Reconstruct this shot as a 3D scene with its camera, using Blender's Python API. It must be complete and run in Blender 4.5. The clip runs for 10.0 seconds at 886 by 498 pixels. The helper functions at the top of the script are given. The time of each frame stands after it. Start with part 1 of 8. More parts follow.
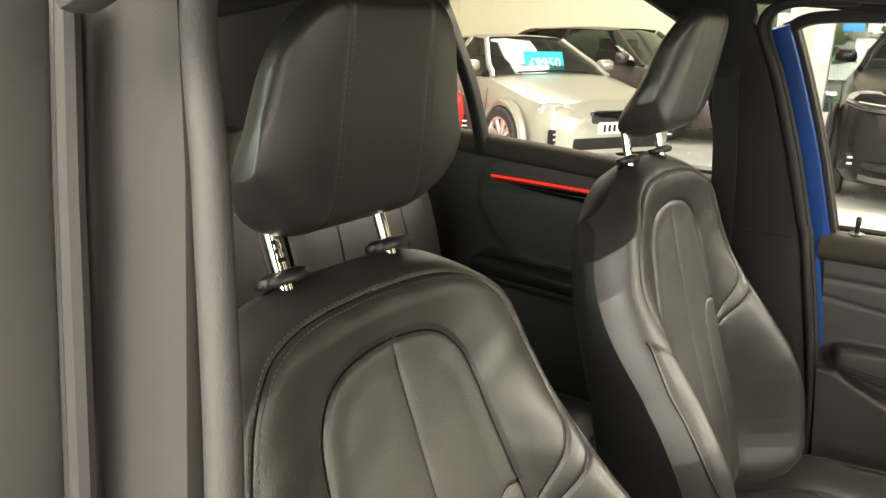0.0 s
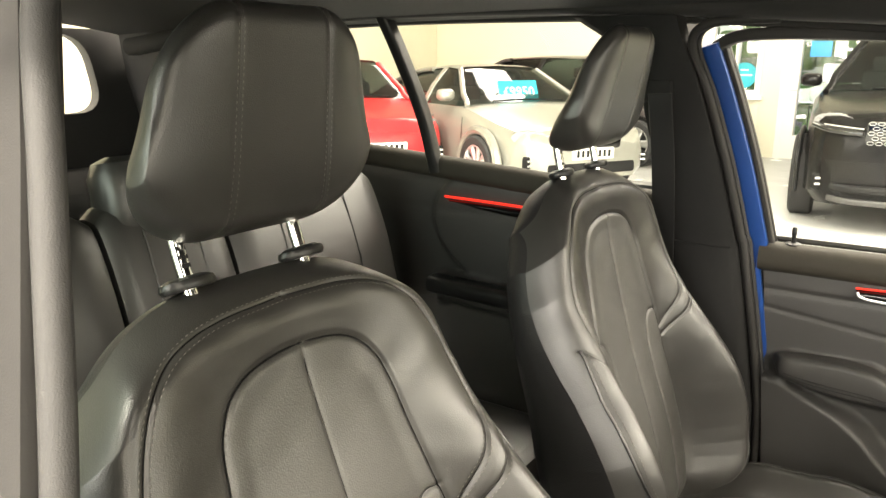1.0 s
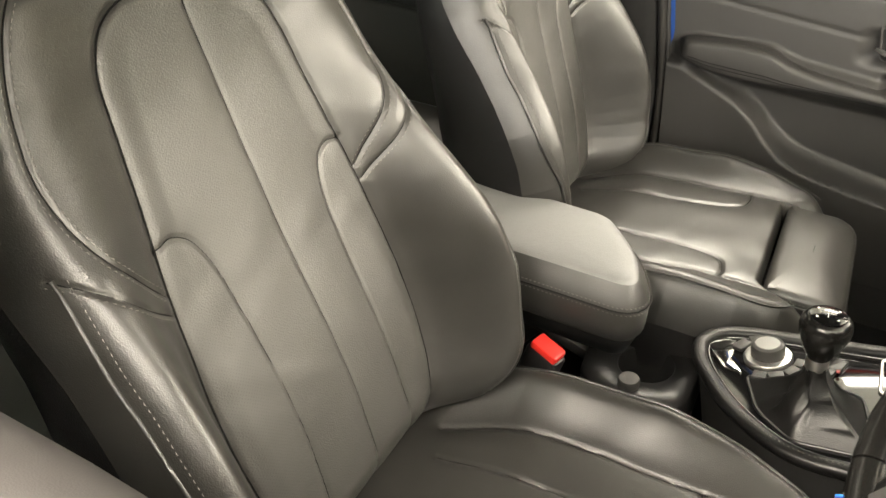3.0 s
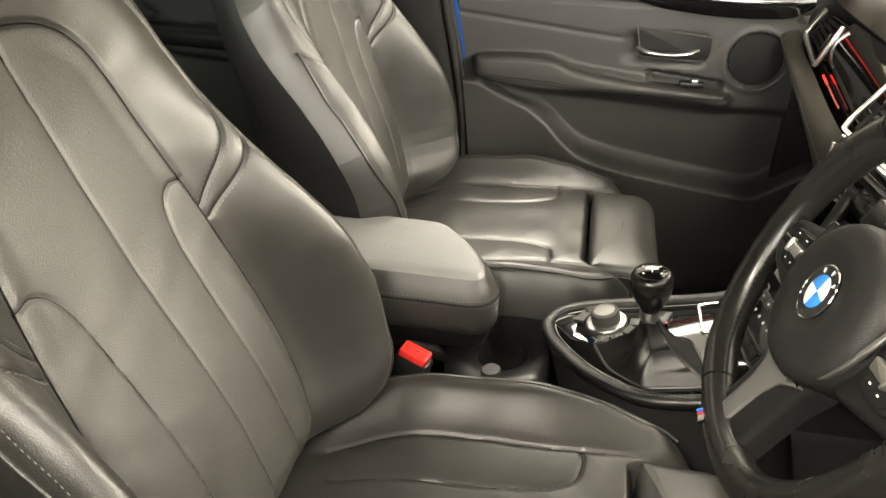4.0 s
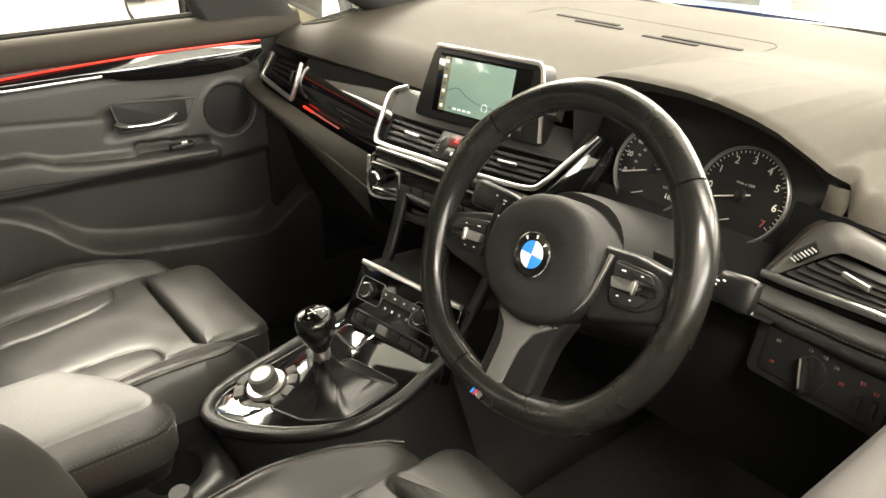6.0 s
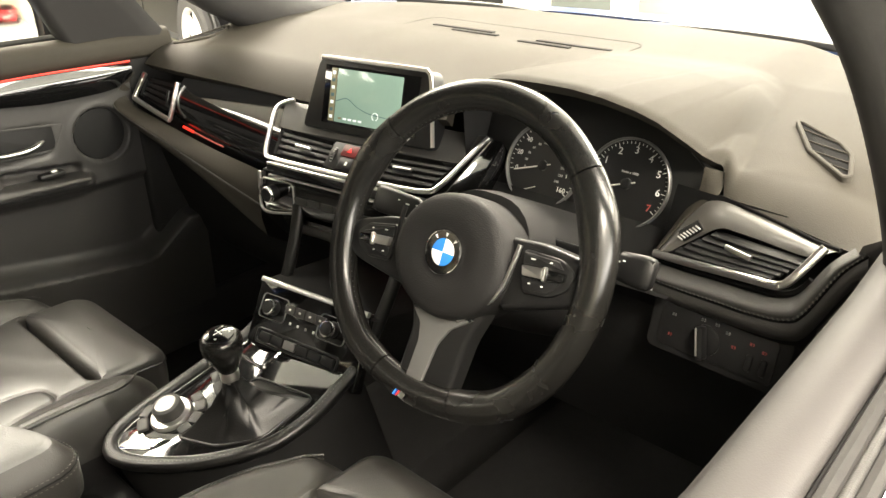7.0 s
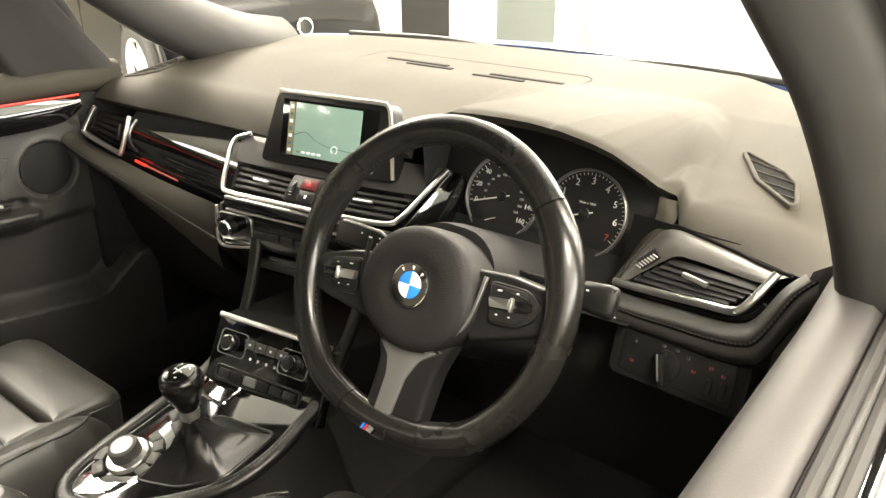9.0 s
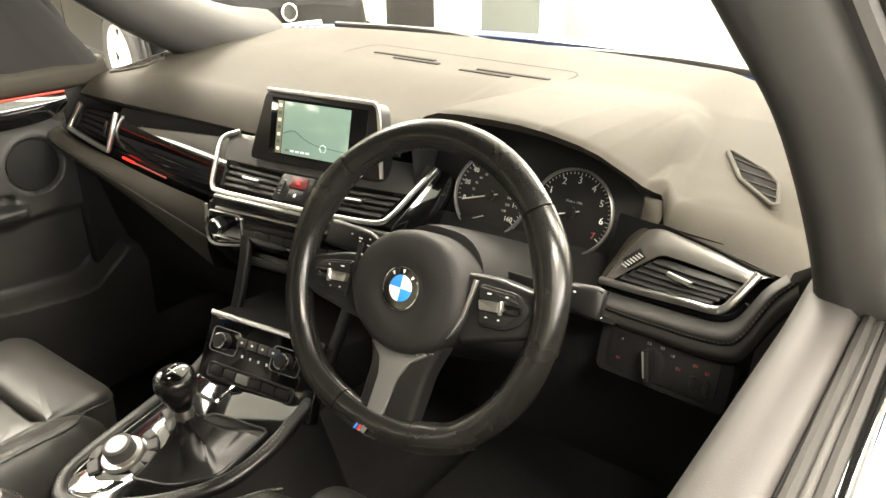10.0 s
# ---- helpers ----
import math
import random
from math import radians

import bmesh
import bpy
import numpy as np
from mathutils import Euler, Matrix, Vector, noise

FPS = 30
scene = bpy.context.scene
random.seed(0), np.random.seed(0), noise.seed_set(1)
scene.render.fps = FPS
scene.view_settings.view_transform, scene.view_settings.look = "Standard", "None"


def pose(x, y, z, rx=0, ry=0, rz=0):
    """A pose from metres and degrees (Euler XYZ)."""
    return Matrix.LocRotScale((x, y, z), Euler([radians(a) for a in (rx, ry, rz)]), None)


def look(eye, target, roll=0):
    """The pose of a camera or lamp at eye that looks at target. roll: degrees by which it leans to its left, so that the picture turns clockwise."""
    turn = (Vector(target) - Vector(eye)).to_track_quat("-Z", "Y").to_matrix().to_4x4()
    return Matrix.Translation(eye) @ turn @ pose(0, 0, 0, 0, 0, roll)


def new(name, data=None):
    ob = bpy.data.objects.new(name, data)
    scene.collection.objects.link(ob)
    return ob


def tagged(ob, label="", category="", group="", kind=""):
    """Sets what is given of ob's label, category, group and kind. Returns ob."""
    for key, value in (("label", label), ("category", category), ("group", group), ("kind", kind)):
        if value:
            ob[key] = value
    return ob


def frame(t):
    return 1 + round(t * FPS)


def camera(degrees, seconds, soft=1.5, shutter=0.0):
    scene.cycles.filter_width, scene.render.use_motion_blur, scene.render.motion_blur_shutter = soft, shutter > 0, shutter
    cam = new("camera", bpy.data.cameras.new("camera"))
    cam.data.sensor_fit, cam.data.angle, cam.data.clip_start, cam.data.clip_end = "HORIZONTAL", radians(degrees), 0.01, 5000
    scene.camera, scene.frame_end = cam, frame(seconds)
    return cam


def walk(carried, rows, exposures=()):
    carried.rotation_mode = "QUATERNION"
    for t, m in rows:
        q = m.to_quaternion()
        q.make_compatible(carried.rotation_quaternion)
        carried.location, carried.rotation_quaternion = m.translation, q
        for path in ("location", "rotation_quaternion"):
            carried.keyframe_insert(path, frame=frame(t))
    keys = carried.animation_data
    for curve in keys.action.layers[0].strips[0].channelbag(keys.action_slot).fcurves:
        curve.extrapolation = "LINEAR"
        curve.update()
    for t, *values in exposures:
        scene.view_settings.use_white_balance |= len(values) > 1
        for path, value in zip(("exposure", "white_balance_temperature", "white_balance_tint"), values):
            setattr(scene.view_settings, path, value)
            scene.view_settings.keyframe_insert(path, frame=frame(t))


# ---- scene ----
cam = camera(60.6, 10.0)
PATH = [
    (0, (0.847, 0.003, 1.402), (-0.724, -1.102, 0.844), 1.4),
    (0.5, (0.829, 0.068, 1.39), (-0.777, -1.021, 0.906), 1.0),
    (1, (0.826, 0.08, 1.385), (-0.783, -1.006, 0.905), 0.5),
    (1.5, (0.825, 0.086, 1.373), (-0.751, -0.959, 0.722), 0.9),
    (2, (0.826, 0.099, 1.345), (-0.689, -0.844, 0.443), 1.7),
    (2.5, (0.828, 0.113, 1.317), (-0.636, -0.731, 0.247), 2.2),
    (2.7, (0.828, 0.116, 1.311), (-0.63, -0.693, 0.207), 2.3),
    (3.8, (0.876, 0.105, 1.281), (-0.783, -0.366, 0.266), 0.9),
    (4, (0.892, 0.086, 1.289), (-0.806, -0.240, 0.284), 0.7),
    (4.5, (0.879, 0.029, 1.287), (-0.868, 0.113, 0.315), -1.0),
    (5, (0.843, -0.043, 1.28), (-0.84, 0.485, 0.337), -0.7),
    (5.5, (0.836, -0.125, 1.295), (-0.714, 0.729, 0.366), -0.5),
    (6, (0.834, -0.195, 1.311), (-0.589, 0.89, 0.417), -0.8),
    (6.2, (0.836, -0.207, 1.314), (-0.534, 0.952, 0.43), -1.0),
    (7.3, (0.822, -0.234, 1.303), (-0.373, 1.123, 0.45), -0.9),
    (7.5, (0.821, -0.236, 1.303), (-0.362, 1.137, 0.459), -0.8),
    (8, (0.819, -0.238, 1.304), (-0.338, 1.175, 0.487), -0.3),
    (8.5, (0.816, -0.241, 1.306), (-0.332, 1.189, 0.507), -0.3),
    (9, (0.816, -0.245, 1.313), (-0.323, 1.193, 0.515), -0.3),
    (9.5, (0.815, -0.248, 1.326), (-0.309, 1.194, 0.514), -0.3),
    (10, (0.816, -0.25, 1.338), (-0.284, 1.194, 0.499), -0.4),
]
walk(cam, [(t, look(eye, target, roll)) for t, eye, target, roll in PATH],
     [(0, 0.12), (0.5, 0.50), (1.0, 0.58), (2.5, 0.85), (4.5, 0.70), (7.5, 0.80), (10, 0.86)])

# ---------------------------------------------------------------- light
world = bpy.data.worlds.new("sky")
scene.world = world
world.use_nodes = True
wn = world.node_tree.nodes
sky_tex = wn.new("ShaderNodeTexSky")
sky_tex.sky_type, sky_tex.sun_disc = 'NISHITA', False
sky_tex.sun_elevation, sky_tex.sun_rotation = radians(42), radians(120)
world.node_tree.links.new(sky_tex.outputs[0], wn["Background"].inputs[0])
wn["Background"].inputs[1].default_value = 0.12


def area_lamp(name, where, target, size_x, size_y, watts, colour):
    data = bpy.data.lights.new(name, 'AREA')
    data.shape, data.size, data.size_y, data.energy, data.color = 'RECTANGLE', size_x, size_y, watts, colour
    ob = new(name, data)
    ob.matrix_world = look(where, target)
    return ob


WARM, DAY = (1.0, 0.885, 0.73), (1.0, 0.93, 0.82)
# showroom ceiling panels, fittings built below; last two added unseen to brighten the seats
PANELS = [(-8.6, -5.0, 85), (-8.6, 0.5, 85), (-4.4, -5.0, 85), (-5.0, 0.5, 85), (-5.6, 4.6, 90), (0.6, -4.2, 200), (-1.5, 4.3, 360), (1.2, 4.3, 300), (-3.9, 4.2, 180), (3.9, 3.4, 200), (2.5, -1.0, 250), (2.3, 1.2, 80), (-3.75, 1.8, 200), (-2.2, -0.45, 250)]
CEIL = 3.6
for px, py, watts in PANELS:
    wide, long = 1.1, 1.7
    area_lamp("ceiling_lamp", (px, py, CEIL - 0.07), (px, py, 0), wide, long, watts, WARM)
# daylight in the glazed shop front on the driver's side
area_lamp("assumed_daylight", (6.9, -0.5, 1.9), (0, -0.5, 1.2), 9.0, 2.6, 1400, DAY)
# and an added one in an assumed glazed front ahead, to light the seats
area_lamp("assumed_daylight", (1.95, 6.74, 2.30), (1.95, 0, 1.9), 9.9, 1.75, 480, (1.0, 0.91, 0.76))


# ---------------------------------------------------------------- materials


def node(nt, kind, **props):
    n = nt.nodes.new(kind)
    for k, v in props.items():
        if k in n.inputs:
            n.inputs[k].default_value = v
    return n


def mat(name, colour, rough=0.5, metal=0.0, spec=0.5, grain=0.0, grain_size=0.0012, wear=0.0, wear_size=0.08, var=0.0,
        coat=0.0, sheen=0.0, emit=None, emit_strength=0.0, cell=False, alpha_trans=0.0):
    """A procedural surface: colour that varies at two scales, gloss that varies with wear, and a fine grain relief."""
    m = bpy.data.materials.new(name)
    m.use_nodes = True
    nt = m.node_tree
    b = nt.nodes["Principled BSDF"]
    b.inputs["Base Color"].default_value = (*colour, 1)
    b.inputs["Roughness"].default_value = rough
    b.inputs["Metallic"].default_value = metal
    b.inputs["Specular IOR Level"].default_value = spec
    b.inputs["Coat Weight"].default_value = coat
    b.inputs["Coat Roughness"].default_value = 0.06
    b.inputs["Sheen Weight"].default_value = sheen
    if alpha_trans:
        b.inputs["Transmission Weight"].default_value = alpha_trans
    if emit:
        b.inputs["Emission Color"].default_value = (*emit, 1)
        b.inputs["Emission Strength"].default_value = emit_strength
    tc = node(nt, "ShaderNodeTexCoord")
    if var or wear:
        big = node(nt, "ShaderNodeTexNoise", Scale=1 / wear_size, Detail=4.0)
        nt.links.new(tc.outputs["Object"], big.inputs["Vector"])
        if var:
            fine = node(nt, "ShaderNodeTexNoise", Scale=6 / wear_size, Detail=5.0)
            nt.links.new(tc.outputs["Object"], fine.inputs["Vector"])
            add = node(nt, "ShaderNodeMath")
            add.operation = 'ADD'
            nt.links.new(big.outputs["Fac"], add.inputs[0])
            nt.links.new(fine.outputs["Fac"], add.inputs[1])
            ramp = node(nt, "ShaderNodeMapRange")
            ramp.inputs["From Min"].default_value, ramp.inputs["From Max"].default_value = 0.2, 1.8
            ramp.inputs["To Min"].default_value, ramp.inputs["To Max"].default_value = 1 - var, 1 + var
            nt.links.new(add.outputs[0], ramp.inputs["Value"])
            mul = node(nt, "ShaderNodeMixRGB")
            mul.blend_type = 'MULTIPLY'
            mul.inputs["Fac"].default_value = 1.0
            mul.inputs["Color1"].default_value = (*colour, 1)
            nt.links.new(ramp.outputs[0], mul.inputs["Color2"])
            nt.links.new(mul.outputs[0], b.inputs["Base Color"])
        if wear:
            rr = node(nt, "ShaderNodeMapRange")
            rr.inputs["From Min"].default_value, rr.inputs["From Max"].default_value = 0.1, 0.9
            rr.inputs["To Min"].default_value, rr.inputs["To Max"].default_value = max(0.02, rough - wear), rough + wear
            nt.links.new(big.outputs["Fac"], rr.inputs["Value"])
            nt.links.new(rr.outputs[0], b.inputs["Roughness"])
    if grain:
        if cell:
            tex = node(nt, "ShaderNodeTexVoronoi", Scale=1 / grain_size)
            out = tex.outputs["Distance"]
        else:
            tex = node(nt, "ShaderNodeTexNoise", Scale=1 / grain_size, Detail=3.0)
            out = tex.outputs["Fac"]
        nt.links.new(tc.outputs["Object"], tex.inputs["Vector"])
        bump = node(nt, "ShaderNodeBump", Strength=grain, Distance=0.0006)
        nt.links.new(out, bump.inputs["Height"])
        nt.links.new(bump.outputs[0], b.inputs["Normal"])
    return m


def perforated(name, colour, rough):
    """Leather with rows of pin holes, 5 mm apart, and grain between them."""
    m = mat(name, colour, rough, spec=0.65, grain=0.35, grain_size=0.0016, cell=True, wear=0.06, var=0.18)
    nt = m.node_tree
    b = nt.nodes["Principled BSDF"]
    uv = node(nt, "ShaderNodeUVMap")
    sep = node(nt, "ShaderNodeSeparateXYZ")
    nt.links.new(uv.outputs[0], sep.inputs[0])
    waves = []
    for i in (0, 1):
        mu = node(nt, "ShaderNodeMath")
        mu.operation = 'MULTIPLY'
        mu.inputs[1].default_value = 2 * math.pi / 0.0042
        nt.links.new(sep.outputs[i], mu.inputs[0])
        si = node(nt, "ShaderNodeMath")
        si.operation = 'SINE'
        nt.links.new(mu.outputs[0], si.inputs[0])
        waves.append(si)
    mult = node(nt, "ShaderNodeMath")
    mult.operation = 'MULTIPLY'
    nt.links.new(waves[0].outputs[0], mult.inputs[0])
    nt.links.new(waves[1].outputs[0], mult.inputs[1])
    hole = node(nt, "ShaderNodeMapRange")
    hole.inputs["From Min"].default_value, hole.inputs["From Max"].default_value = 0.6, 0.95
    nt.links.new(mult.outputs[0], hole.inputs["Value"])
    mix = node(nt, "ShaderNodeMixRGB")
    mix.inputs["Color2"].default_value = (0.014, 0.0135, 0.012, 1)
    src = b.inputs["Base Color"].links[0].from_socket
    nt.links.new(src, mix.inputs["Color1"])
    nt.links.new(hole.outputs[0], mix.inputs["Fac"])
    nt.links.new(mix.outputs[0], b.inputs["Base Color"])
    return m


def glass(name, tint=(1, 1, 1), gloss=0.06):
    """A thin pane: clear, with a reflection that grows at a slant."""
    m = bpy.data.materials.new(name)
    m.use_nodes = True
    nt = m.node_tree
    nt.nodes.clear()
    out = node(nt, "ShaderNodeOutputMaterial")
    tr = node(nt, "ShaderNodeBsdfTransparent")
    tr.inputs[0].default_value = (*tint, 1)
    gl = node(nt, "ShaderNodeBsdfGlossy")
    gl.inputs["Roughness"].default_value = 0.01
    lw = node(nt, "ShaderNodeLayerWeight", Blend=0.5)
    po = node(nt, "ShaderNodeMath")
    po.operation = 'POWER'
    po.inputs[1].default_value = 5.0
    nt.links.new(lw.outputs["Facing"], po.inputs[0])
    sch = node(nt, "ShaderNodeMapRange")
    sch.inputs["To Min"].default_value, sch.inputs["To Max"].default_value = gloss, 0.9
    nt.links.new(po.outputs[0], sch.inputs["Value"])
    mx = node(nt, "ShaderNodeMixShader")
    nt.links.new(sch.outputs[0], mx.inputs[0])
    nt.links.new(tr.outputs[0], mx.inputs[1])
    nt.links.new(gl.outputs[0], mx.inputs[2])
    nt.links.new(mx.outputs[0], out.inputs[0])
    return m


LEATHER = mat("black_leather", (0.023, 0.0222, 0.0204), 0.35, spec=0.6, grain=0.22, grain_size=0.0012, cell=True, wear=0.07, var=0.15, wear_size=0.07)
LEATHER_PERF = perforated("perforated_leather", (0.040, 0.0392, 0.0362), 0.46)
# grey arm top: the light from above is put into its pale colour
ARM_SKIN = mat("lit_grey_arm_leather", (0.150, 0.151, 0.150), 0.45, grain=0.5, grain_size=0.0018, cell=True, wear=0.05, var=0.1, wear_size=0.05)
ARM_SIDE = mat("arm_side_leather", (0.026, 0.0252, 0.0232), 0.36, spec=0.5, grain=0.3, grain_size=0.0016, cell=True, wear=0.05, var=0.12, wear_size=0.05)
LEATHER_GLOSS = mat("worn_leather", (0.009, 0.0087, 0.0080), 0.24, spec=0.45, grain=0.06, grain_size=0.0016, cell=True, wear=0.1, wear_size=0.05)
THREAD = mat("grey_thread", (0.13, 0.125, 0.113), 0.7, var=0.2, wear_size=0.01)
PIPING = mat("dark_piping", (0.016, 0.016, 0.015), 0.32, grain=0.1, grain_size=0.001)
SEAT_SIDE = mat("seat_side_vinyl", (0.012, 0.0115, 0.0118), 0.45, spec=0.3, grain=0.4, grain_size=0.0014, cell=True, var=0.12)
SOFT = mat("soft_dash_skin", (0.030, 0.0272, 0.0218), 0.65, spec=0.12, grain=0.25, grain_size=0.0013, cell=True, wear=0.05, var=0.1, wear_size=0.15)
LEDGE = mat("door_ledge_skin", (0.040, 0.0375, 0.0365), 0.62, spec=0.28, grain=0.10, grain_size=0.0012, cell=True, var=0.08, wear=0.05, wear_size=0.2)
PLASTIC = mat("dark_grained_plastic", (0.030, 0.0290, 0.0275), 0.48, spec=0.42, grain=0.4, grain_size=0.0012, cell=True, var=0.1)
PLASTIC_GREY = mat("grey_plastic", (0.042, 0.041, 0.039), 0.45, grain=0.3, grain_size=0.0012, cell=True, var=0.1)
HUB = mat("airbag_skin", (0.012, 0.0116, 0.0114), 0.6, spec=0.22, grain=0.4, grain_size=0.0012, cell=True, var=0.1)
SURROUND = mat("satin_grey_surround", (0.055, 0.052, 0.047), 0.38, spec=0.5, grain=0.08, grain_size=0.0012, var=0.06)
SATIN = mat("satin_black_plastic", (0.009, 0.009, 0.009), 0.35, spec=0.35, wear=0.06, var=0.1)
# near-black that paints the shade in seams, gaps and vent wells
PITCH = mat("gap_shade_black", (0.004, 0.004, 0.004), 0.9, spec=0.1, var=0.1)
DEEP = mat("matt_black_plastic", (0.013, 0.013, 0.0128), 0.8, spec=0.12, var=0.2)
GLOSS = mat("gloss_black_lacquer", (0.004, 0.004, 0.004), 0.06, coat=0.6, wear=0.02)
CHROME = mat("satin_chrome", (0.78, 0.77, 0.75), 0.30, metal=1.0, wear=0.06, wear_size=0.03)
BRIGHT = mat("polished_chrome", (0.75, 0.75, 0.74), 0.08, metal=1.0, wear=0.03)
SILVER = mat("silver_paint", (0.20, 0.20, 0.195), 0.35, metal=0.6, wear=0.05, var=0.06)
PILLAR_SKIN = mat("pillar_skin", (0.020, 0.0192, 0.0182), 0.55, spec=0.35, grain=0.15, grain_size=0.0012, var=0.1)
HEADLINE = mat("dark_headlining_cloth", (0.014, 0.0136, 0.013), 0.95, grain=0.12, grain_size=0.0009, var=0.15)
TRIM_CLOTH = mat("pillar_trim", (0.015, 0.0142, 0.0135), 0.7, grain=0.5, grain_size=0.0011, var=0.12)
RUBBER = mat("black_rubber", (0.018, 0.017, 0.016), 0.65, spec=0.25, grain=0.2, var=0.15)
CARPET = mat("black_carpet", (0.018, 0.018, 0.0175), 0.98, spec=0.05, grain=0.9, grain_size=0.002, var=0.3, wear_size=0.02)
BLUE = mat("blue_car_paint", (0.010, 0.050, 0.22), 0.30, metal=0.35, coat=0.4, grain=0.05, grain_size=0.0005, var=0.05)
RED_LED = mat("red_light_strip", (0.3, 0.01, 0.005), 0.4, emit=(1.0, 0.03, 0.015), emit_strength=1.1)
RED = mat("red_plastic", (0.55, 0.02, 0.015), 0.4, grain=0.1, var=0.08)
WHITE_INK = mat("white_print", (0.75, 0.75, 0.72), 0.5)
GREY_INK = mat("grey_print", (0.35, 0.35, 0.34), 0.5)
AMBER = mat("amber_lamp", (0.4, 0.2, 0.02), 0.4, emit=(1.0, 0.55, 0.05), emit_strength=1.2)
RED_LCD = mat("red_display", (0.2, 0.02, 0.01), 0.4, emit=(1.0, 0.12, 0.06), emit_strength=0.9)
RED_DIM = mat("dim_red_symbol", (0.3, 0.06, 0.05), 0.4, emit=(1.0, 0.12, 0.08), emit_strength=0.06)
SLAT = mat("slat_black_plastic", (0.008, 0.008, 0.008), 0.55, spec=0.3, var=0.1)
NEEDLE = mat("needle", (0.7, 0.66, 0.6), 0.4)
SCREEN_MAP = mat("screen_map", (0.10, 0.14, 0.12), 0.12, emit=(0.40, 0.58, 0.43), emit_strength=0.30, var=0.1, wear_size=0.05)
SCREEN_BAR = mat("screen_menu", (0.05, 0.05, 0.03), 0.15, emit=(0.42, 0.36, 0.2), emit_strength=0.28, var=0.5, wear_size=0.01)
SCREEN_LINE = mat("screen_road", (0.02, 0.04, 0.04), 0.15, emit=(0.12, 0.2, 0.2), emit_strength=0.3)
SCREEN_MARK = mat("screen_mark", (0.3, 0.3, 0.3), 0.15, emit=(0.8, 0.9, 0.8), emit_strength=0.6)
DIAL_FACE = mat("dial_face", (0.010, 0.010, 0.010), 0.35, var=0.1)
LENS = mat("clear_cover", (0.9, 0.9, 0.9), 0.05, alpha_trans=1.0)
PANE = glass("window_glass", (0.93, 0.96, 0.95))
PANE_DARK = glass("tinted_glass", (0.35, 0.42, 0.40))

# ---------------------------------------------------------------- mesh helpers


def V3(p):
    return np.array(p, float)


def join_geo(*geos):
    vs, fs, n = [], [], 0
    for v, f in geos:
        vs.append(np.asarray(v, float).reshape(-1, 3))
        fs += [tuple(i + n for i in q) for q in f]
        n += len(vs[-1])
    return np.vstack(vs), fs


def moved(geo, m):
    v = np.asarray(geo[0], float)
    a = np.array(m)
    return v @ a[:3, :3].T + a[:3, 3], geo[1]


def grid_geo(P, close_u=False, close_v=False):
    P = np.asarray(P, float)
    nu, nv = P.shape[:2]
    f = []
    for i in range(nu if close_u else nu - 1):
        for j in range(nv if close_v else nv - 1):
            a, b = i, (i + 1) % nu
            c, d = j, (j + 1) % nv
            f.append((a * nv + c, b * nv + c, b * nv + d, a * nv + d))
    return P.reshape(-1, 3), f


def loft_geo(rings, close_ring=True, caps=True):
    """Rings of equal length, one after the other; the ends are closed flat."""
    P = np.array(rings, float)
    v, f = grid_geo(P, False, close_ring)
    n = P.shape[1]
    if caps:
        f.append(tuple(range(n)))
        f.append(tuple(range(len(v) - n, len(v)))[::-1])
    return v, f


def spline(ctrl, n, closed=False):
    """A smooth curve through a few control points."""
    c = [V3(p) for p in ctrl]
    m = len(c)
    seg = m if closed else m - 1
    out = []
    for k in range(n):
        t = k / n * seg if closed else k / (n - 1) * seg
        i = min(int(t), seg - 1)
        u = t - i
        if closed:
            p0, p1, p2, p3 = c[(i - 1) % m], c[i], c[(i + 1) % m], c[(i + 2) % m]
        else:
            p1, p2 = c[i], c[i + 1]
            p0 = c[i - 1] if i else 2 * p1 - p2
            p3 = c[i + 2] if i + 2 < m else 2 * p2 - p1
        out.append(0.5 * (2 * p1 + (p2 - p0) * u + (2 * p0 - 5 * p1 + 4 * p2 - p3) * u * u + (3 * p1 - p0 - 3 * p2 + p3) * u ** 3))
    return np.array(out)


def frames_along(path, up=None, closed=False):
    path = np.asarray(path, float)
    n = len(path)
    if closed:
        tan = np.roll(path, -1, 0) - np.roll(path, 1, 0)
    else:
        tan = np.gradient(path, axis=0)
    tan /= np.linalg.norm(tan, axis=1)[:, None] + 1e-12
    sides, ups = [], []
    ref = V3(up) if up is not None else (V3((0, 0, 1)) if abs(tan[0][2]) < 0.9 else V3((0, 1, 0)))
    for t in tan:
        s = np.cross(t, ref)
        s /= np.linalg.norm(s) + 1e-12
        w = np.cross(s, t)
        sides.append(s), ups.append(w)
        if up is None:
            ref = w
    return np.array(sides), np.array(ups)


def sweep_geo(path, profile, up=None, closed=False, scale=None):
    """A closed profile (side, up) carried along a path."""
    path = np.asarray(path, float)
    s, w = frames_along(path, up, closed)
    pr = np.asarray(profile, float)
    rings = []
    for i in range(len(path)):
        k = 1.0 if scale is None else scale[i]
        rings.append(path[i] + k * (pr[:, :1] * s[i] + pr[:, 1:2] * w[i]))
    P = np.array(rings)
    v, f = grid_geo(P, closed, True)
    if not closed:
        n = len(pr)
        f.append(tuple(range(n)))
        f.append(tuple(range(len(v) - n, len(v)))[::-1])
    return v, f


def circle(r, n=10, ry=None):
    return [(r * math.cos(2 * math.pi * k / n), (ry or r) * math.sin(2 * math.pi * k / n)) for k in range(n)]


def tube_geo(path, r, n=8, closed=False, up=None):
    return sweep_geo(path, circle(r, n), up, closed)


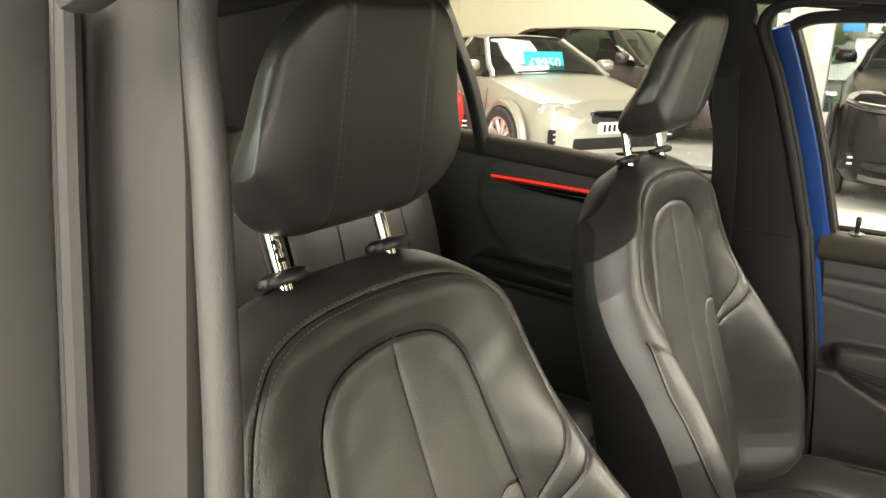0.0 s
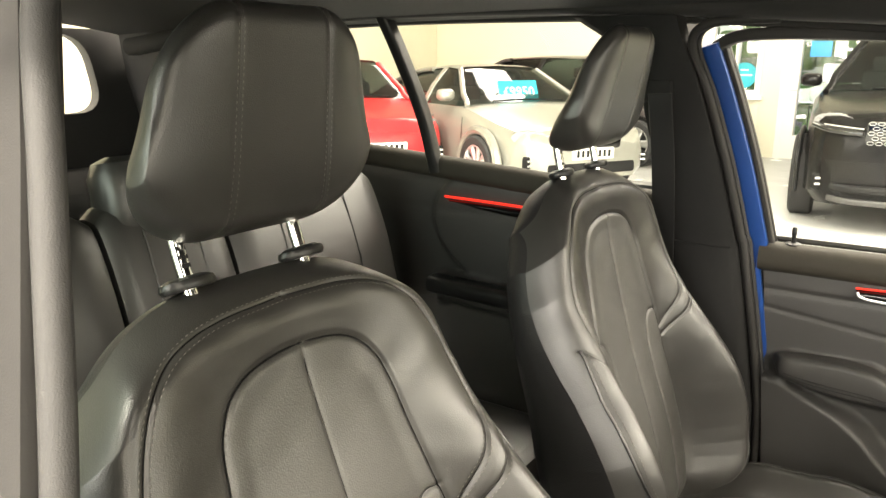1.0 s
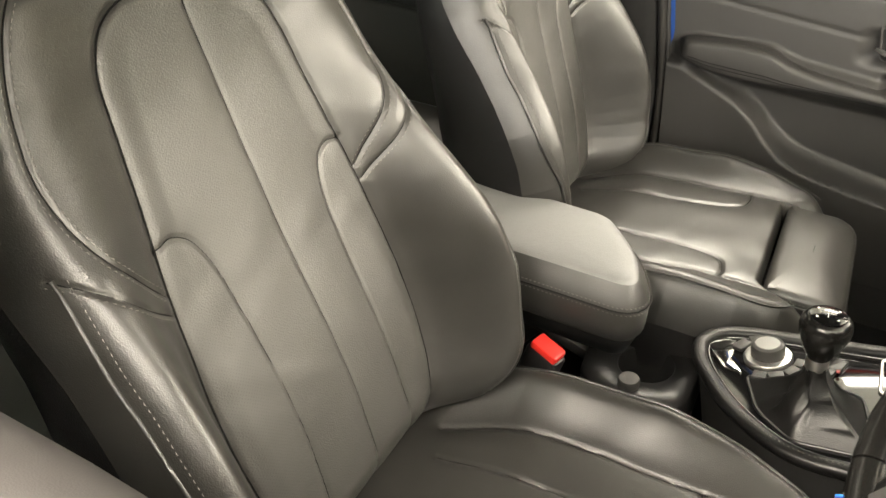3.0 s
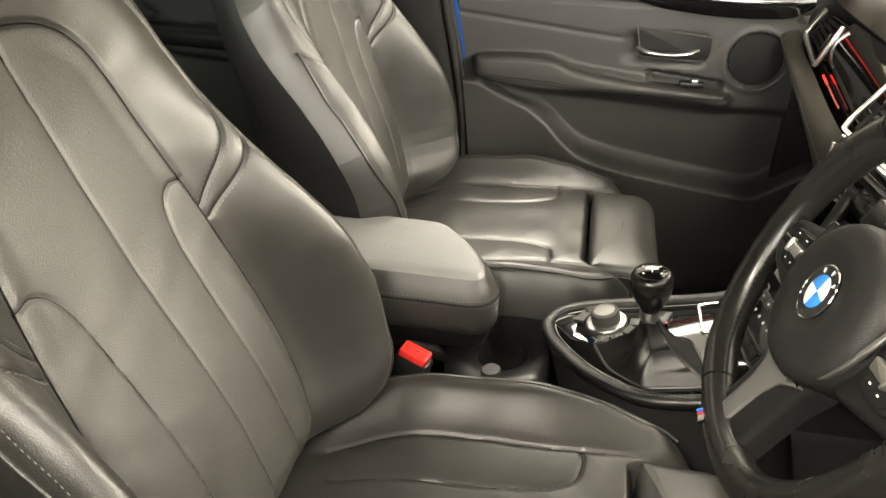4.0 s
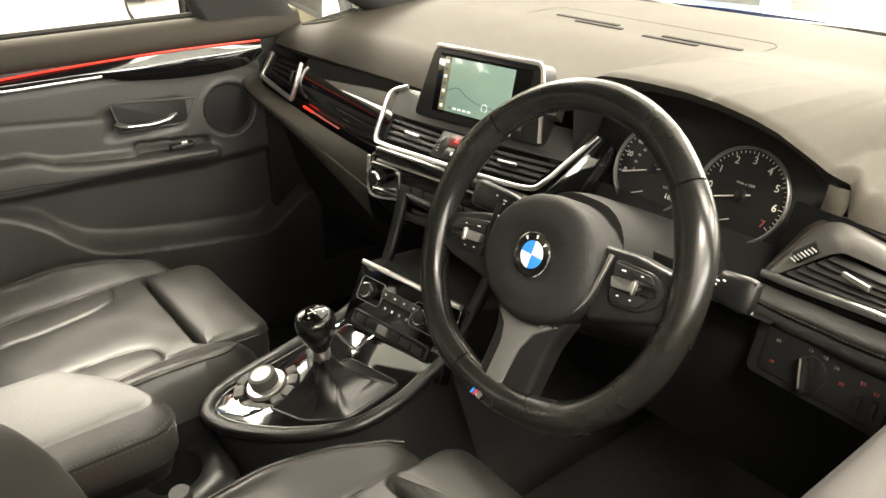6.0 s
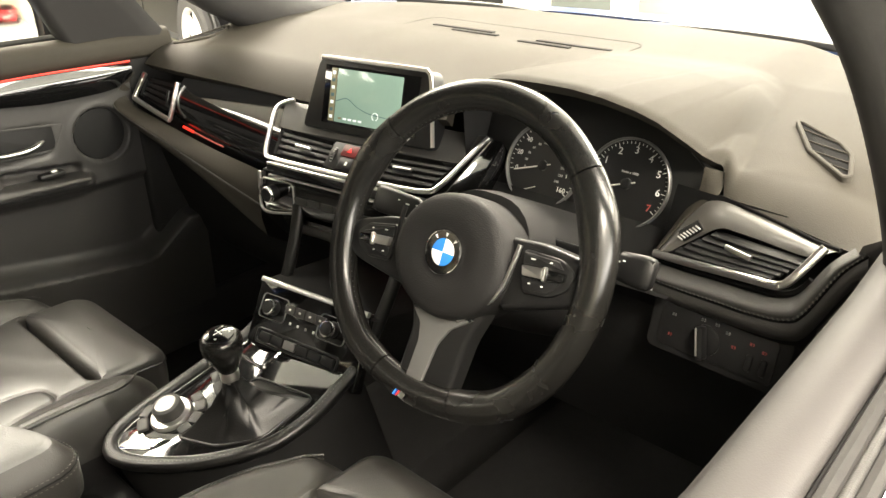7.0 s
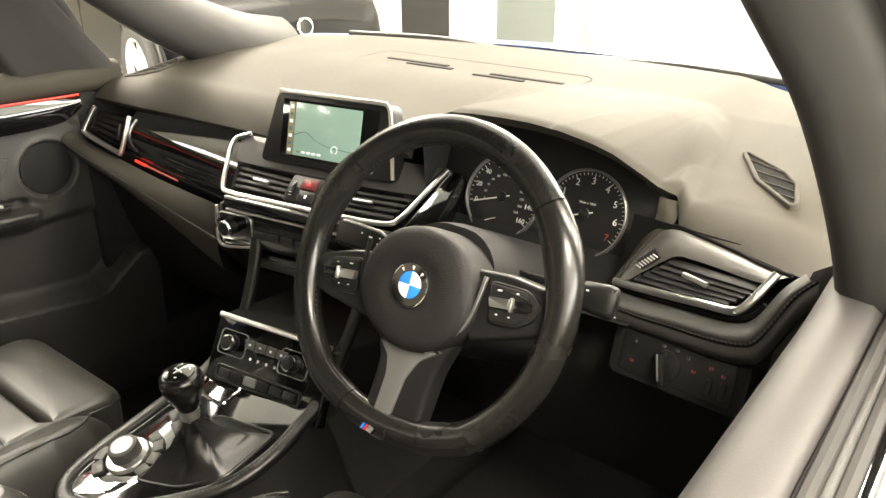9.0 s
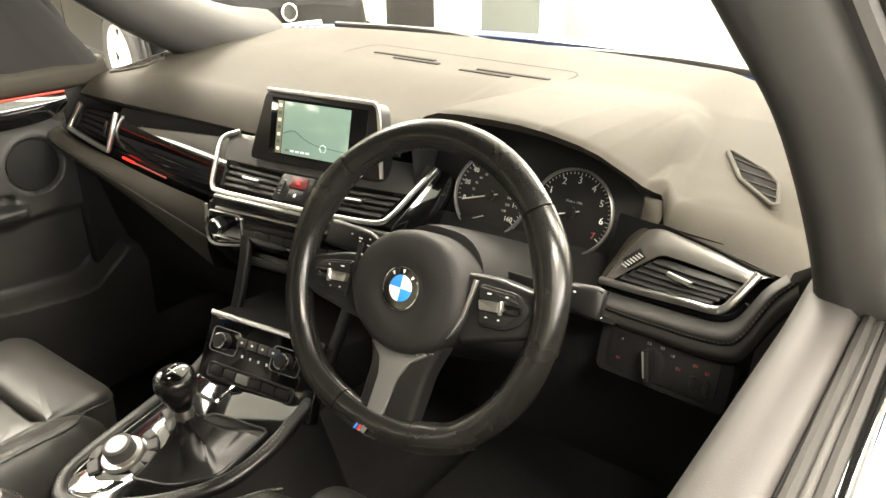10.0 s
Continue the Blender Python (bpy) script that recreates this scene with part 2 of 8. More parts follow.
def rrect(w, h, r, n=4):
    """A rounded rectangle round the origin."""
    out = []
    for cx, cy, a0 in ((w / 2 - r, h / 2 - r, 0), (-w / 2 + r, h / 2 - r, 90), (-w / 2 + r, -h / 2 + r, 180), (w / 2 - r, -h / 2 + r, 270)):
        for k in range(n + 1):
            a = radians(a0 + 90 * k / n)
            out.append((cx + r * math.cos(a), cy + r * math.sin(a)))
    return out


def inset(poly, d):
    p = np.asarray(poly, float)
    area = 0.5 * np.sum(p[:, 0] * np.roll(p[:, 1], -1) - np.roll(p[:, 0], -1) * p[:, 1])
    sgn = 1 if area > 0 else -1
    e0 = p - np.roll(p, 1, 0)
    e1 = np.roll(p, -1, 0) - p
    n0 = np.stack([-e0[:, 1], e0[:, 0]], 1)
    n1 = np.stack([-e1[:, 1], e1[:, 0]], 1)
    n0 /= np.linalg.norm(n0, axis=1)[:, None] + 1e-9
    n1 /= np.linalg.norm(n1, axis=1)[:, None] + 1e-9
    b = n0 + n1
    b /= np.maximum(np.linalg.norm(b, axis=1), 0.5)[:, None]
    return p + sgn * d * b


def round_poly(poly, r, n=4):
    """Rounds the corners of a polygon."""
    p = [V3(q) for q in poly]
    out = []
    for i, c in enumerate(p):
        a, b = p[i - 1] - c, p[(i + 1) % len(p)] - c
        la, lb = np.linalg.norm(a), np.linalg.norm(b)
        k = min(r, la * 0.45, lb * 0.45)
        s, e = c + a / la * k, c + b / lb * k
        for j in range(n + 1):
            t = j / n
            out.append((1 - t) ** 2 * s + 2 * t * (1 - t) * c + t * t * e)
    return np.array(out)


def prism_geo(poly, z0, z1, bevel=0.001, steps=2):
    """An extruded outline with a rounded upper edge."""
    p = np.asarray(poly, float)
    rings = [np.c_[p, np.full(len(p), z0)], np.c_[p, np.full(len(p), z1 - bevel)]]
    for k in range(1, steps + 1):
        a = radians(90 * k / steps)
        q = inset(p, bevel * (1 - math.cos(a)))
        rings.append(np.c_[q, np.full(len(q), z1 - bevel + bevel * math.sin(a))])
    return loft_geo(rings)


def slab_geo(poly, z0, z1, hole, bevel=0.001):
    """A flat ring between an outline and a hole with as many corners."""
    a, h = np.asarray(poly, float), np.asarray(hole, float)
    rings = [np.c_[h, np.full(len(h), z0)], np.c_[a, np.full(len(a), z0)], np.c_[a, np.full(len(a), z1 - bevel)],
             np.c_[inset(a, bevel), np.full(len(a), z1)], np.c_[inset(h, -bevel), np.full(len(h), z1)], np.c_[h, np.full(len(h), z1 - bevel)]]
    return grid_geo(np.array(rings), True, True)


def box_geo(w, d, h, bevel=0.004, r=None):
    """A box round the origin with rounded edges."""
    poly = rrect(w, d, r or max(bevel, 0.0005), 3)
    rings = []
    for k in range(3):
        a = radians(90 * k / 2)
        rings.append(np.c_[inset(poly, bevel * (1 - math.sin(a))), np.full(len(poly), -h / 2 + bevel * (1 - math.cos(a)))])
    for k in range(3):
        a = radians(90 * k / 2)
        rings.append(np.c_[inset(poly, bevel * (1 - math.cos(a))), np.full(len(poly), h / 2 - bevel * (1 - math.sin(a)))])
    return loft_geo(rings)


def lathe_geo(profile, n=32):
    rings = [[(r * math.cos(2 * math.pi * k / n), r * math.sin(2 * math.pi * k / n), z) for k in range(n)] for r, z in profile]
    return loft_geo(rings, True, True)


def axes(o, x, y):
    """The pose with origin o, its x along x and its y as near y as may be."""
    x = Vector(x).normalized()
    z = x.cross(Vector(y)).normalized()
    y = z.cross(x)
    m = Matrix((x, y, z)).transposed().to_4x4()
    m.translation = Vector(o)
    return m


def make_mesh(name, geo, material, angle=40, uv=None, fix=True):
    me = bpy.data.meshes.new(name)
    me.from_pydata([tuple(p) for p in np.asarray(geo[0], float)], [], geo[1])
    if fix:
        bm = bmesh.new()
        bm.from_mesh(me)
        bmesh.ops.recalc_face_normals(bm, faces=bm.faces)
        bm.to_mesh(me)
        bm.free()
    if uv is not None:
        layer = me.uv_layers.new(name="UVMap")
        idx = np.zeros(len(me.loops), int)
        me.loops.foreach_get("vertex_index", idx)
        layer.data.foreach_set("uv", np.asarray(uv, float)[idx].ravel())
    me.shade_smooth()
    me.set_sharp_from_angle(angle=radians(angle))
    me.materials.append(material)
    return me


def thing(name, label, category, group="", kind="", at=None):
    ob = new(name)
    if at is not None:
        ob.matrix_world = at
    ob.empty_display_size = 0.05
    return tagged(ob, label, category, group, kind)


def part(name, geo, material, parent=None, label="", angle=40, uv=None, fix=True):
    """Links a mesh as one part of a thing."""
    me = geo if isinstance(geo, bpy.types.Mesh) else make_mesh(name, geo, material, angle, uv, fix)
    ob = new(name, me)
    if parent:
        ob.parent = parent
    return tagged(ob, label) if label else ob


def solo(name, geo, material, label, category, group="", kind="", angle=40):
    return tagged(new(name, make_mesh(name, geo, material, angle)), label, category, group, kind)


def letters(text, size, m, material, name, parent, depth=0.0003, align='CENTER'):
    """Raised lettering in the built-in font, as a mesh."""
    cu = bpy.data.curves.new(name, 'FONT')
    cu.body, cu.size, cu.extrude, cu.align_x, cu.align_y, cu.resolution_u = text, size, depth, align, 'CENTER', 2
    tmp = bpy.data.objects.new(name, cu)
    scene.collection.objects.link(tmp)
    me = bpy.data.meshes.new_from_object(tmp.evaluated_get(bpy.context.evaluated_depsgraph_get()))
    bpy.data.objects.remove(tmp)
    me.transform(m)
    me.materials.clear()
    me.materials.append(material)
    ob = new(name, me)
    ob.parent = parent
    return ob


def smooth(a, b, x):
    t = np.clip((np.asarray(x, float) - a) / (b - a), 0, 1)
    return t * t * (3 - 2 * t)


def dist_to(poly, U, S):
    """Distance of points to a polyline, in the plane."""
    d = np.full(np.shape(U), 9.0)
    for (ax, ay), (bx, by) in zip(poly[:-1], poly[1:]):
        ex, ey = bx - ax, by - ay
        l2 = ex * ex + ey * ey + 1e-12
        t = np.clip(((U - ax) * ex + (S - ay) * ey) / l2, 0, 1)
        d = np.minimum(d, np.hypot(U - ax - t * ex, S - ay - t * ey))
    return d


def flat_spline(ctrl, n):
    return [tuple(p) for p in spline([(a, b, 0) for a, b in ctrl], n)[:, :2]]


def stitch_geo(path, normals, pitch=0.0060, length=0.0042, r=0.0005):
    """Short threads along a path, lying on the surface."""
    path = np.asarray(path, float)
    seg = np.linalg.norm(np.diff(path, axis=0), axis=1)
    cum = np.r_[0, np.cumsum(seg)]
    geos = []
    s = pitch / 2
    while s < cum[-1]:
        a = np.array([np.interp(s - length / 2, cum, path[:, k]) for k in range(3)])
        b = np.array([np.interp(s + length / 2, cum, path[:, k]) for k in range(3)])
        nn = np.array([np.interp(s, cum, normals[:, k]) for k in range(3)])
        side = np.cross(b - a, nn)
        side *= r / (np.linalg.norm(side) + 1e-12)
        top = nn * r * 1.2
        mid = (a + b) / 2 + top * 0.6
        geos.append(([a - top, mid - side, b - top, mid + side, mid + top], [(0, 1, 4), (1, 2, 4), (2, 3, 4), (3, 0, 4)]))
        s += pitch
    return join_geo(*geos)

# ---------------------------------------------------------------- showroom
WALL = mat("cream_wall_paint", (0.74, 0.71, 0.56), 0.75, grain=0.15, grain_size=0.004, var=0.04, wear_size=0.6)
WHITE = mat("white_frame_paint", (0.82, 0.81, 0.78), 0.4, var=0.03, wear_size=0.3)
FLOOR = mat("pale_floor_tile", (0.58, 0.59, 0.57), 0.25, wear=0.08, wear_size=0.5, var=0.06)
CEILING = mat("white_ceiling_tile", (0.75, 0.74, 0.71), 0.85, grain=0.3, grain_size=0.006, var=0.04, wear_size=0.3)
FOIL = mat("teal_sign", (0.02, 0.42, 0.52), 0.4, var=0.05)
SIGN_RED = mat("red_sign", (0.60, 0.03, 0.03), 0.4, var=0.05)
LEAF = mat("garden_green", (0.08, 0.22, 0.03), 0.8, var=0.4, wear_size=0.4)
STEEL = mat("grey_door_paint", (0.07, 0.08, 0.075), 0.5, var=0.05, wear_size=0.4)
LIT = mat("lamp_diffuser", (0.8, 0.8, 0.8), 0.5, emit=(1.0, 0.94, 0.82), emit_strength=6.0)
X0, X1, Y0, Y1 = -11.6, 7.0, -8.5, 6.6


def block(x0, x1, y0, y1, z0, z1, bevel=0.004):
    return moved(box_geo(x1 - x0, y1 - y0, z1 - z0, bevel), Matrix.Translation(((x0 + x1) / 2, (y0 + y1) / 2, (z0 + z1) / 2)))


solo("floor", block(X0 - 0.3, X1 + 0.3, Y0 - 0.3, Y1 + 0.3, -0.12, 0.0), FLOOR, "pale polished showroom floor", "floor", kind="structure")
solo("ceiling", block(X0 - 0.3, X1 + 0.3, Y0 - 0.3, Y1 + 0.3, CEIL, CEIL + 0.15), CEILING, "white showroom ceiling", "ceiling", kind="structure")
# long wall behind the parked cars: a window, a door and plain wall between
solo("wall_west_lower", join_geo(block(X0 - 0.25, X0, Y0, -3.35, 0, CEIL), block(X0 - 0.25, X0, -3.35, -2.53, 0, 0.92), block(X0 - 0.25, X0, -3.35, -2.53, 2.4, CEIL), block(X0 - 0.25, X0, -2.53, -2.25, 0, CEIL),
                                 block(X0 - 0.25, X0, -2.25, -1.05, 2.3, CEIL), block(X0 - 0.25, X0, -1.05, Y1, 0, CEIL)), WALL, "cream painted showroom wall", "wall", kind="structure")
solo("wall_south", block(X0 - 0.25, X1, Y0 - 0.25, Y0, 0, CEIL), WALL, "cream painted showroom wall", "wall", kind="structure")
solo("wall_north", join_geo(block(X0 - 0.25, -3.0, Y1, Y1 + 0.25, 0, CEIL), block(-3.0, X1, Y1, Y1 + 0.25, 3.2, CEIL), block(-3.0, X1, Y1, Y1 + 0.25, -0.1, 0.02)), WALL, "cream painted showroom wall", "wall", kind="structure")
solo("wall_east", join_geo(block(X1, X1 + 0.25, Y0, -5.2, 0, CEIL), block(X1, X1 + 0.25, 4.2, Y1, 0, CEIL), block(X1, X1 + 0.25, -5.2, 4.2, 0, 0.5), block(X1, X1 + 0.25, -5.2, 4.2, 3.25, CEIL)), WALL, "cream wall around the shop front", "wall", kind="structure")
front = thing("window_3", "tall glazed shop front with white mullions", "window", kind="structure")
for yy in np.linspace(-5.2, 4.2, 6):
    part("mullion", block(X1 - 0.02, X1 + 0.1, yy - 0.04, yy + 0.04, 0.5, 3.25), WHITE, front)
# this glazed front is assumed, built round the lamp added ahead
front = thing("window_4", "made-up bright glazed front with white mullions ahead of the car", "window", kind="structure")
for xx in (-2.96, 2.2, 4.6, 6.9):
    part("mullion", block(xx - 0.04, xx + 0.04, Y1 - 0.02, Y1 + 0.1, 0.02, 3.2), WHITE, front)
# glowing sheet added for the white view beyond the windscreen
solo("backdrop", block(-4.2, 9.0, Y1 + 0.9, Y1 + 0.95, -0.13, 4.2), mat("glowing_backdrop", (0.3, 0.3, 0.28), 0.9, emit=(0.97, 1.0, 0.88), emit_strength=0.36), "plain glowing sheet behind the assumed glazed front", "backdrop", kind="structure")
ground = solo("ground", block(-60, 60, -60, 60, -0.35, -0.14), mat("asphalt", (0.05, 0.05, 0.05), 0.9, grain=0.5, var=0.2, wear_size=0.5), "dark asphalt outside", "ground", kind="structure")

win = thing("window_1", "white framed showroom window with a round teal sticker", "window", kind="structure")
for y0, y1, z0, z1 in ((-3.35, -3.27, 0.92, 2.4), (-2.61, -2.53, 0.92, 2.4), (-3.27, -2.61, 0.92, 1.0), (-3.27, -2.61, 2.32, 2.4), (-2.93, -2.89, 1.0, 2.32)):
    part("window_frame", block(X0 - 0.16, X0 + 0.02, y0, y1, z0, z1), WHITE, win)
part("window_sill", block(X0 - 0.02, X0 + 0.10, -3.40, -2.48, 0.86, 0.92), WHITE, win)
pn = part("pane", block(X0 - 0.10, X0 - 0.09, -3.27, -2.61, 1.0, 2.32, 0.001), PANE, win)
pn.visible_shadow = False
stk = part("sticker", moved(lathe_geo([(0.19, 0), (0.19, 0.004)], 40), axes((X0 - 0.085, -2.80, 1.22), (0, 1, 0), (0, 0, 1))), FOIL, win, "round teal sticker with unreadable print")
part("print_bar", block(X0 - 0.080, X0 - 0.079, -2.92, -2.68, 1.21, 1.235, 0.0004), WHITE_INK, stk)
part("print_bar", block(X0 - 0.080, X0 - 0.079, -2.86, -2.74, 1.29, 1.31, 0.0004), WHITE_INK, stk)
dr = thing("door_1", "white glazed showroom door with a blue notice", "door", kind="structure")
for y0, y1, z0, z1 in ((-2.25, -2.17, 0, 2.3), (-1.13, -1.05, 0, 2.3), (-2.17, -1.13, 2.22, 2.3), (-2.17, -2.00, 0, 2.22), (-1.30, -1.13, 0, 2.22), (-2.00, -1.30, 0, 0.35), (-2.00, -1.30, 2.05, 2.22)):
    part("door_frame", block(X0 - 0.14, X0 + 0.01, y0, y1, z0, z1), WHITE, dr)
dp = part("pane", block(X0 - 0.09, X0 - 0.08, -2.00, -1.30, 0.35, 2.05, 0.001), PANE, dr)
dp.visible_shadow = False
part("notice", block(X0 - 0.07, X0 - 0.066, -1.90, -1.62, 1.50, 1.72, 0.001), mat("blue_notice", (0.05, 0.35, 0.75), 0.4), dr, "blue notice")
part("notice", block(X0 - 0.07, X0 - 0.066, -1.58, -1.42, 1.50, 1.72, 0.001), WHITE, dr, "pale notice")
part("handle", tube_geo([(X0 + 0.01, -2.10, 1.02), (X0 + 0.06, -2.10, 1.02), (X0 + 0.06, -2.00, 1.02)], 0.010, 8), CHROME, dr)
solo("hedge", join_geo(*[moved(box_geo(random.uniform(0.2, 0.5), random.uniform(0.2, 0.5), random.uniform(0.2, 0.5), 0.08), Matrix.Translation((X0 - random.uniform(1.6, 2.6), random.uniform(-5, 1.5), random.uniform(0, 2.3)))) for _ in range(260)]), LEAF, "green hedge outside the showroom", "hedge", kind="stuff")
# panelled corner and red banner on the long wall
solo("banner", block(X0 + 0.01, X0 + 0.03, -7.6, -6.3, 2.38, 2.62), SIGN_RED, "red wall sign with unreadable print", "sign")
solo("notice_board", block(X0 + 0.01, X0 + 0.05, -4.05, -3.55, 1.3, 2.1), PLASTIC_GREY, "grey framed notice board on the wall", "board")
solo("wall_ledge", block(X0, X0 + 0.25, -5.5, -3.2, 2.28, CEIL), WALL, "cream boxed-in wall section", "wall", kind="structure")
# doors beyond the windscreen
for k, (xx, lab) in enumerate(((-4.80, 0), (-3.48, 1), (-6.4, 1))):
    d2 = thing("door_%d" % (k + 2), "grey panelled door in a white frame", "door", kind="structure")
    part("door_leaf", block(xx - 0.36, xx + 0.36, Y1 - 0.05, Y1 - 0.01, 0, 2.1), STEEL if lab else DEEP, d2)
    part("door_pane", block(xx - 0.24, xx + 0.24, Y1 - 0.056, Y1 - 0.051, 1.1, 1.9, 0.001), PLASTIC_GREY, d2)
    for s in (-1, 1):
        part("door_frame", block(xx + s * 0.40 - 0.04, xx + s * 0.40 + 0.04, Y1 - 0.08, Y1 - 0.005, 0, 2.2), WHITE, d2)
    part("door_frame", block(xx - 0.44, xx + 0.44, Y1 - 0.08, Y1 - 0.005, 2.1, 2.24), WHITE, d2)
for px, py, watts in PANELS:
    fx = thing("ceiling_light", "long white ceiling light panel, its place and strength made up", "ceiling light", "showroom ceiling lights", at=pose(px, py, CEIL))
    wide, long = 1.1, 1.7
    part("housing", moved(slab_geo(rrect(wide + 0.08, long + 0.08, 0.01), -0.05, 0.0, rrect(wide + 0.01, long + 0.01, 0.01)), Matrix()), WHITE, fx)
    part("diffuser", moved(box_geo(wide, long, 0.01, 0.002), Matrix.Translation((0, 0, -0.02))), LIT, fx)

# ---------------------------------------------------------------- the car's body
body = thing("car_body", "blue hatchback body with dark headlining and pillar trims", "car body", kind="structure")


def mirrored(pts):
    return [(-x, y, z) for x, y, z in pts]


# roof, outside and headlining
def roof_at(x, y, inner):
    e = 1 - (abs(x) / 0.66) ** 2.6
    f = 1 - ((y + 0.55) / 1.75) ** 2 * 0.16
    z = 1.47 + 0.065 * e * f - 0.03 * ((y + 0.5) / 1.5) ** 2
    return z if inner else z + 0.05


xs = np.linspace(-0.635, 0.635, 41)
ys = np.linspace(-2.05, 0.42, 45)
for inner in (True, False):
    P = [[(x * (1 - 0.10 * smooth(0.0, 0.45, y)), y, roof_at(x, y, inner)) for y in ys] for x in xs]
    part("headlining" if inner else "roof_skin", grid_geo(P), HEADLINE if inner else BLUE, body, "dark grey headlining cloth" if inner else "blue roof")
# side rails over the doors
for sx in (-1, 1):
    rail = spline([(sx * 0.60, -2.0, 1.42), (sx * 0.620, -1.3, 1.494), (sx * 0.622, -0.6, 1.502), (sx * 0.620, -0.2, 1.484), (sx * 0.612, 0.05, 1.462), (sx * 0.595, 0.28, 1.41)], 50)
    part("roof_rail_trim", sweep_geo(rail, rrect(0.085, 0.05, 0.022, 4), (0, 0, 1)), HEADLINE, body)
    part("door_seal", tube_geo(rail + np.array([sx * 0.030, 0, -0.028]), 0.009, 8), RUBBER, body)


def pillar(name, pts, profile, material, label="", n=30, scale=None):
    part(name, sweep_geo(spline(pts, n), profile, (0, 1, 0), False, scale), material, body, label, 60)


# windscreen pillars, and the uprights behind the quarter panes
for sx in (-1, 1):
    if sx < 0:
        pillar("windscreen_pillar", [(-0.715, 1.02, 1.015), (-0.692, 0.88, 1.050), (-0.660, 0.70, 1.125), (-0.634, 0.56, 1.205), (-0.600, 0.41, 1.31), (-0.575, 0.31, 1.41)], rrect(0.075, 0.075, 0.03, 4), TRIM_CLOTH, "grey windscreen pillar trim", 30, np.linspace(2.0, 1.1, 30))
    else:
        pillar("windscreen_pillar", [(0.712, 1.10, 1.02), (0.697, 0.95, 1.10), (0.668, 0.72, 1.235), (0.628, 0.46, 1.365), (0.590, 0.33, 1.43)], rrect(0.075, 0.085, 0.03, 4), TRIM_CLOTH, "grey windscreen pillar trim")
    up = [(0.765, 0.462, 0.96), (0.757, 0.412, 1.07), (0.724, 0.360, 1.195), (0.690, 0.308, 1.278), (0.645, 0.205, 1.39), (0.618, 0.12, 1.45)]
    if sx < 0:
        up = [(-0.752, 0.515, 1.000), (-0.735, 0.480, 1.08), (-0.712, 0.445, 1.15), (-0.676, 0.380, 1.25), (-0.630, 0.27, 1.37), (-0.605, 0.20, 1.44)]
        # a broad panel behind the mirror, narrowing upwards
        rings = []
        for z, x, y0, y1 in ((0.985, -0.742, 0.415, 0.640), (1.02, -0.740, 0.402, 0.608), (1.065, -0.730, 0.391, 0.562), (1.15, -0.712, 0.370, 0.520), (1.25, -0.680, 0.325, 0.445), (1.35, -0.640, 0.250, 0.345), (1.44, -0.605, 0.16, 0.245)):
            rings.append([(x - 0.03, y0, z), (x - 0.004, y0 + 0.003, z), (x + 0.004, y0 + 0.018, z), (x + 0.004, y0 * 0.45 + y1 * 0.55, z), (x + 0.010, y1 - 0.05, z), (x + 0.012, y1 - 0.020, z), (x + 0.002, y1 - 0.002, z), (x - 0.03, y1, z)])
        part("window_upright", loft_geo([spline([tuple(a) for a in np.array(rings)[:, j]], 30) for j in range(8)], True, False), TRIM_CLOTH, body, "dark window frame upright", 50)
        part("frame_seal", tube_geo(spline([(-0.682, 0.398, 1.25), (-0.708, 0.446, 1.179), (-0.719, 0.474, 1.126), (-0.728, 0.502, 1.08), (-0.742, 0.538, 1.021)], 24), 0.012, 10), DEEP, body, "black rubber seal on the upright")
    else:
        pillar("window_upright", up, rrect(0.085, 0.10, 0.03, 4), PILLAR_SKIN, "dark window frame upright")
    for k, (dx, dy, r, mt) in enumerate(((0.045 if sx > 0 else 0.01, -0.050 if sx > 0 else -0.076, 0.009, RUBBER), (0.060 if sx > 0 else 0.02, -0.040 if sx > 0 else -0.070, 0.007, SATIN), (0.070, -0.028, 0.006, RUBBER))):
        part("window_channel", tube_geo(spline([(x + sx * dx, y + dy, z) for x, y, z in up], 24), r, 8), mt, body)
# dashboard cowl, windscreen and bonnet
P = [[(x, y + 0.02 + k * 0.05, 1.034 - 0.010 * k * k) for k in range(4)] for x, y in [(x, 1.145 - 0.16 * (abs(x) / 0.72) ** 2.2) for x in np.linspace(-0.74, 0.74, 40)]]
part("cowl", grid_geo(P), DEEP, body, "black cowl below the windscreen")
P = [[(x, 1.33 - 0.14 * (abs(x) / 0.8) ** 2 + k * 0.075, 1.026 + 0.010 * (1 - (x / 0.8) ** 2) - 0.003 * k * k) for k in range(13)] for x in np.linspace(-0.82, 0.82, 40)]
part("bonnet", grid_geo(P), BLUE, body, "blue bonnet")
for yy, x0, x1 in ((1.24, -0.1, 0.62), (1.25, -0.68, -0.05)):
    part("wiper", sweep_geo(spline([(x0, yy, 1.034), ((x0 + x1) / 2, yy + 0.02, 1.040), (x1, yy - 0.06, 1.036)], 20), rrect(0.018, 0.014, 0.004, 2), (0, 0, 1)), SATIN, body, "black wiper blade")
P = [[(x * (1 - 0.16 * t), (1.175 - 0.15 * (abs(x) / 0.72) ** 2.2) * (1 - t) + t * (0.44 - 0.05 * (x / 0.6) ** 2), 1.055 + t * 0.40) for t in np.linspace(0, 1, 14)] for x in np.linspace(-0.70, 0.70, 30)]
ws = part("windscreen", grid_geo(P), PANE, body)
ws.visible_shadow = False
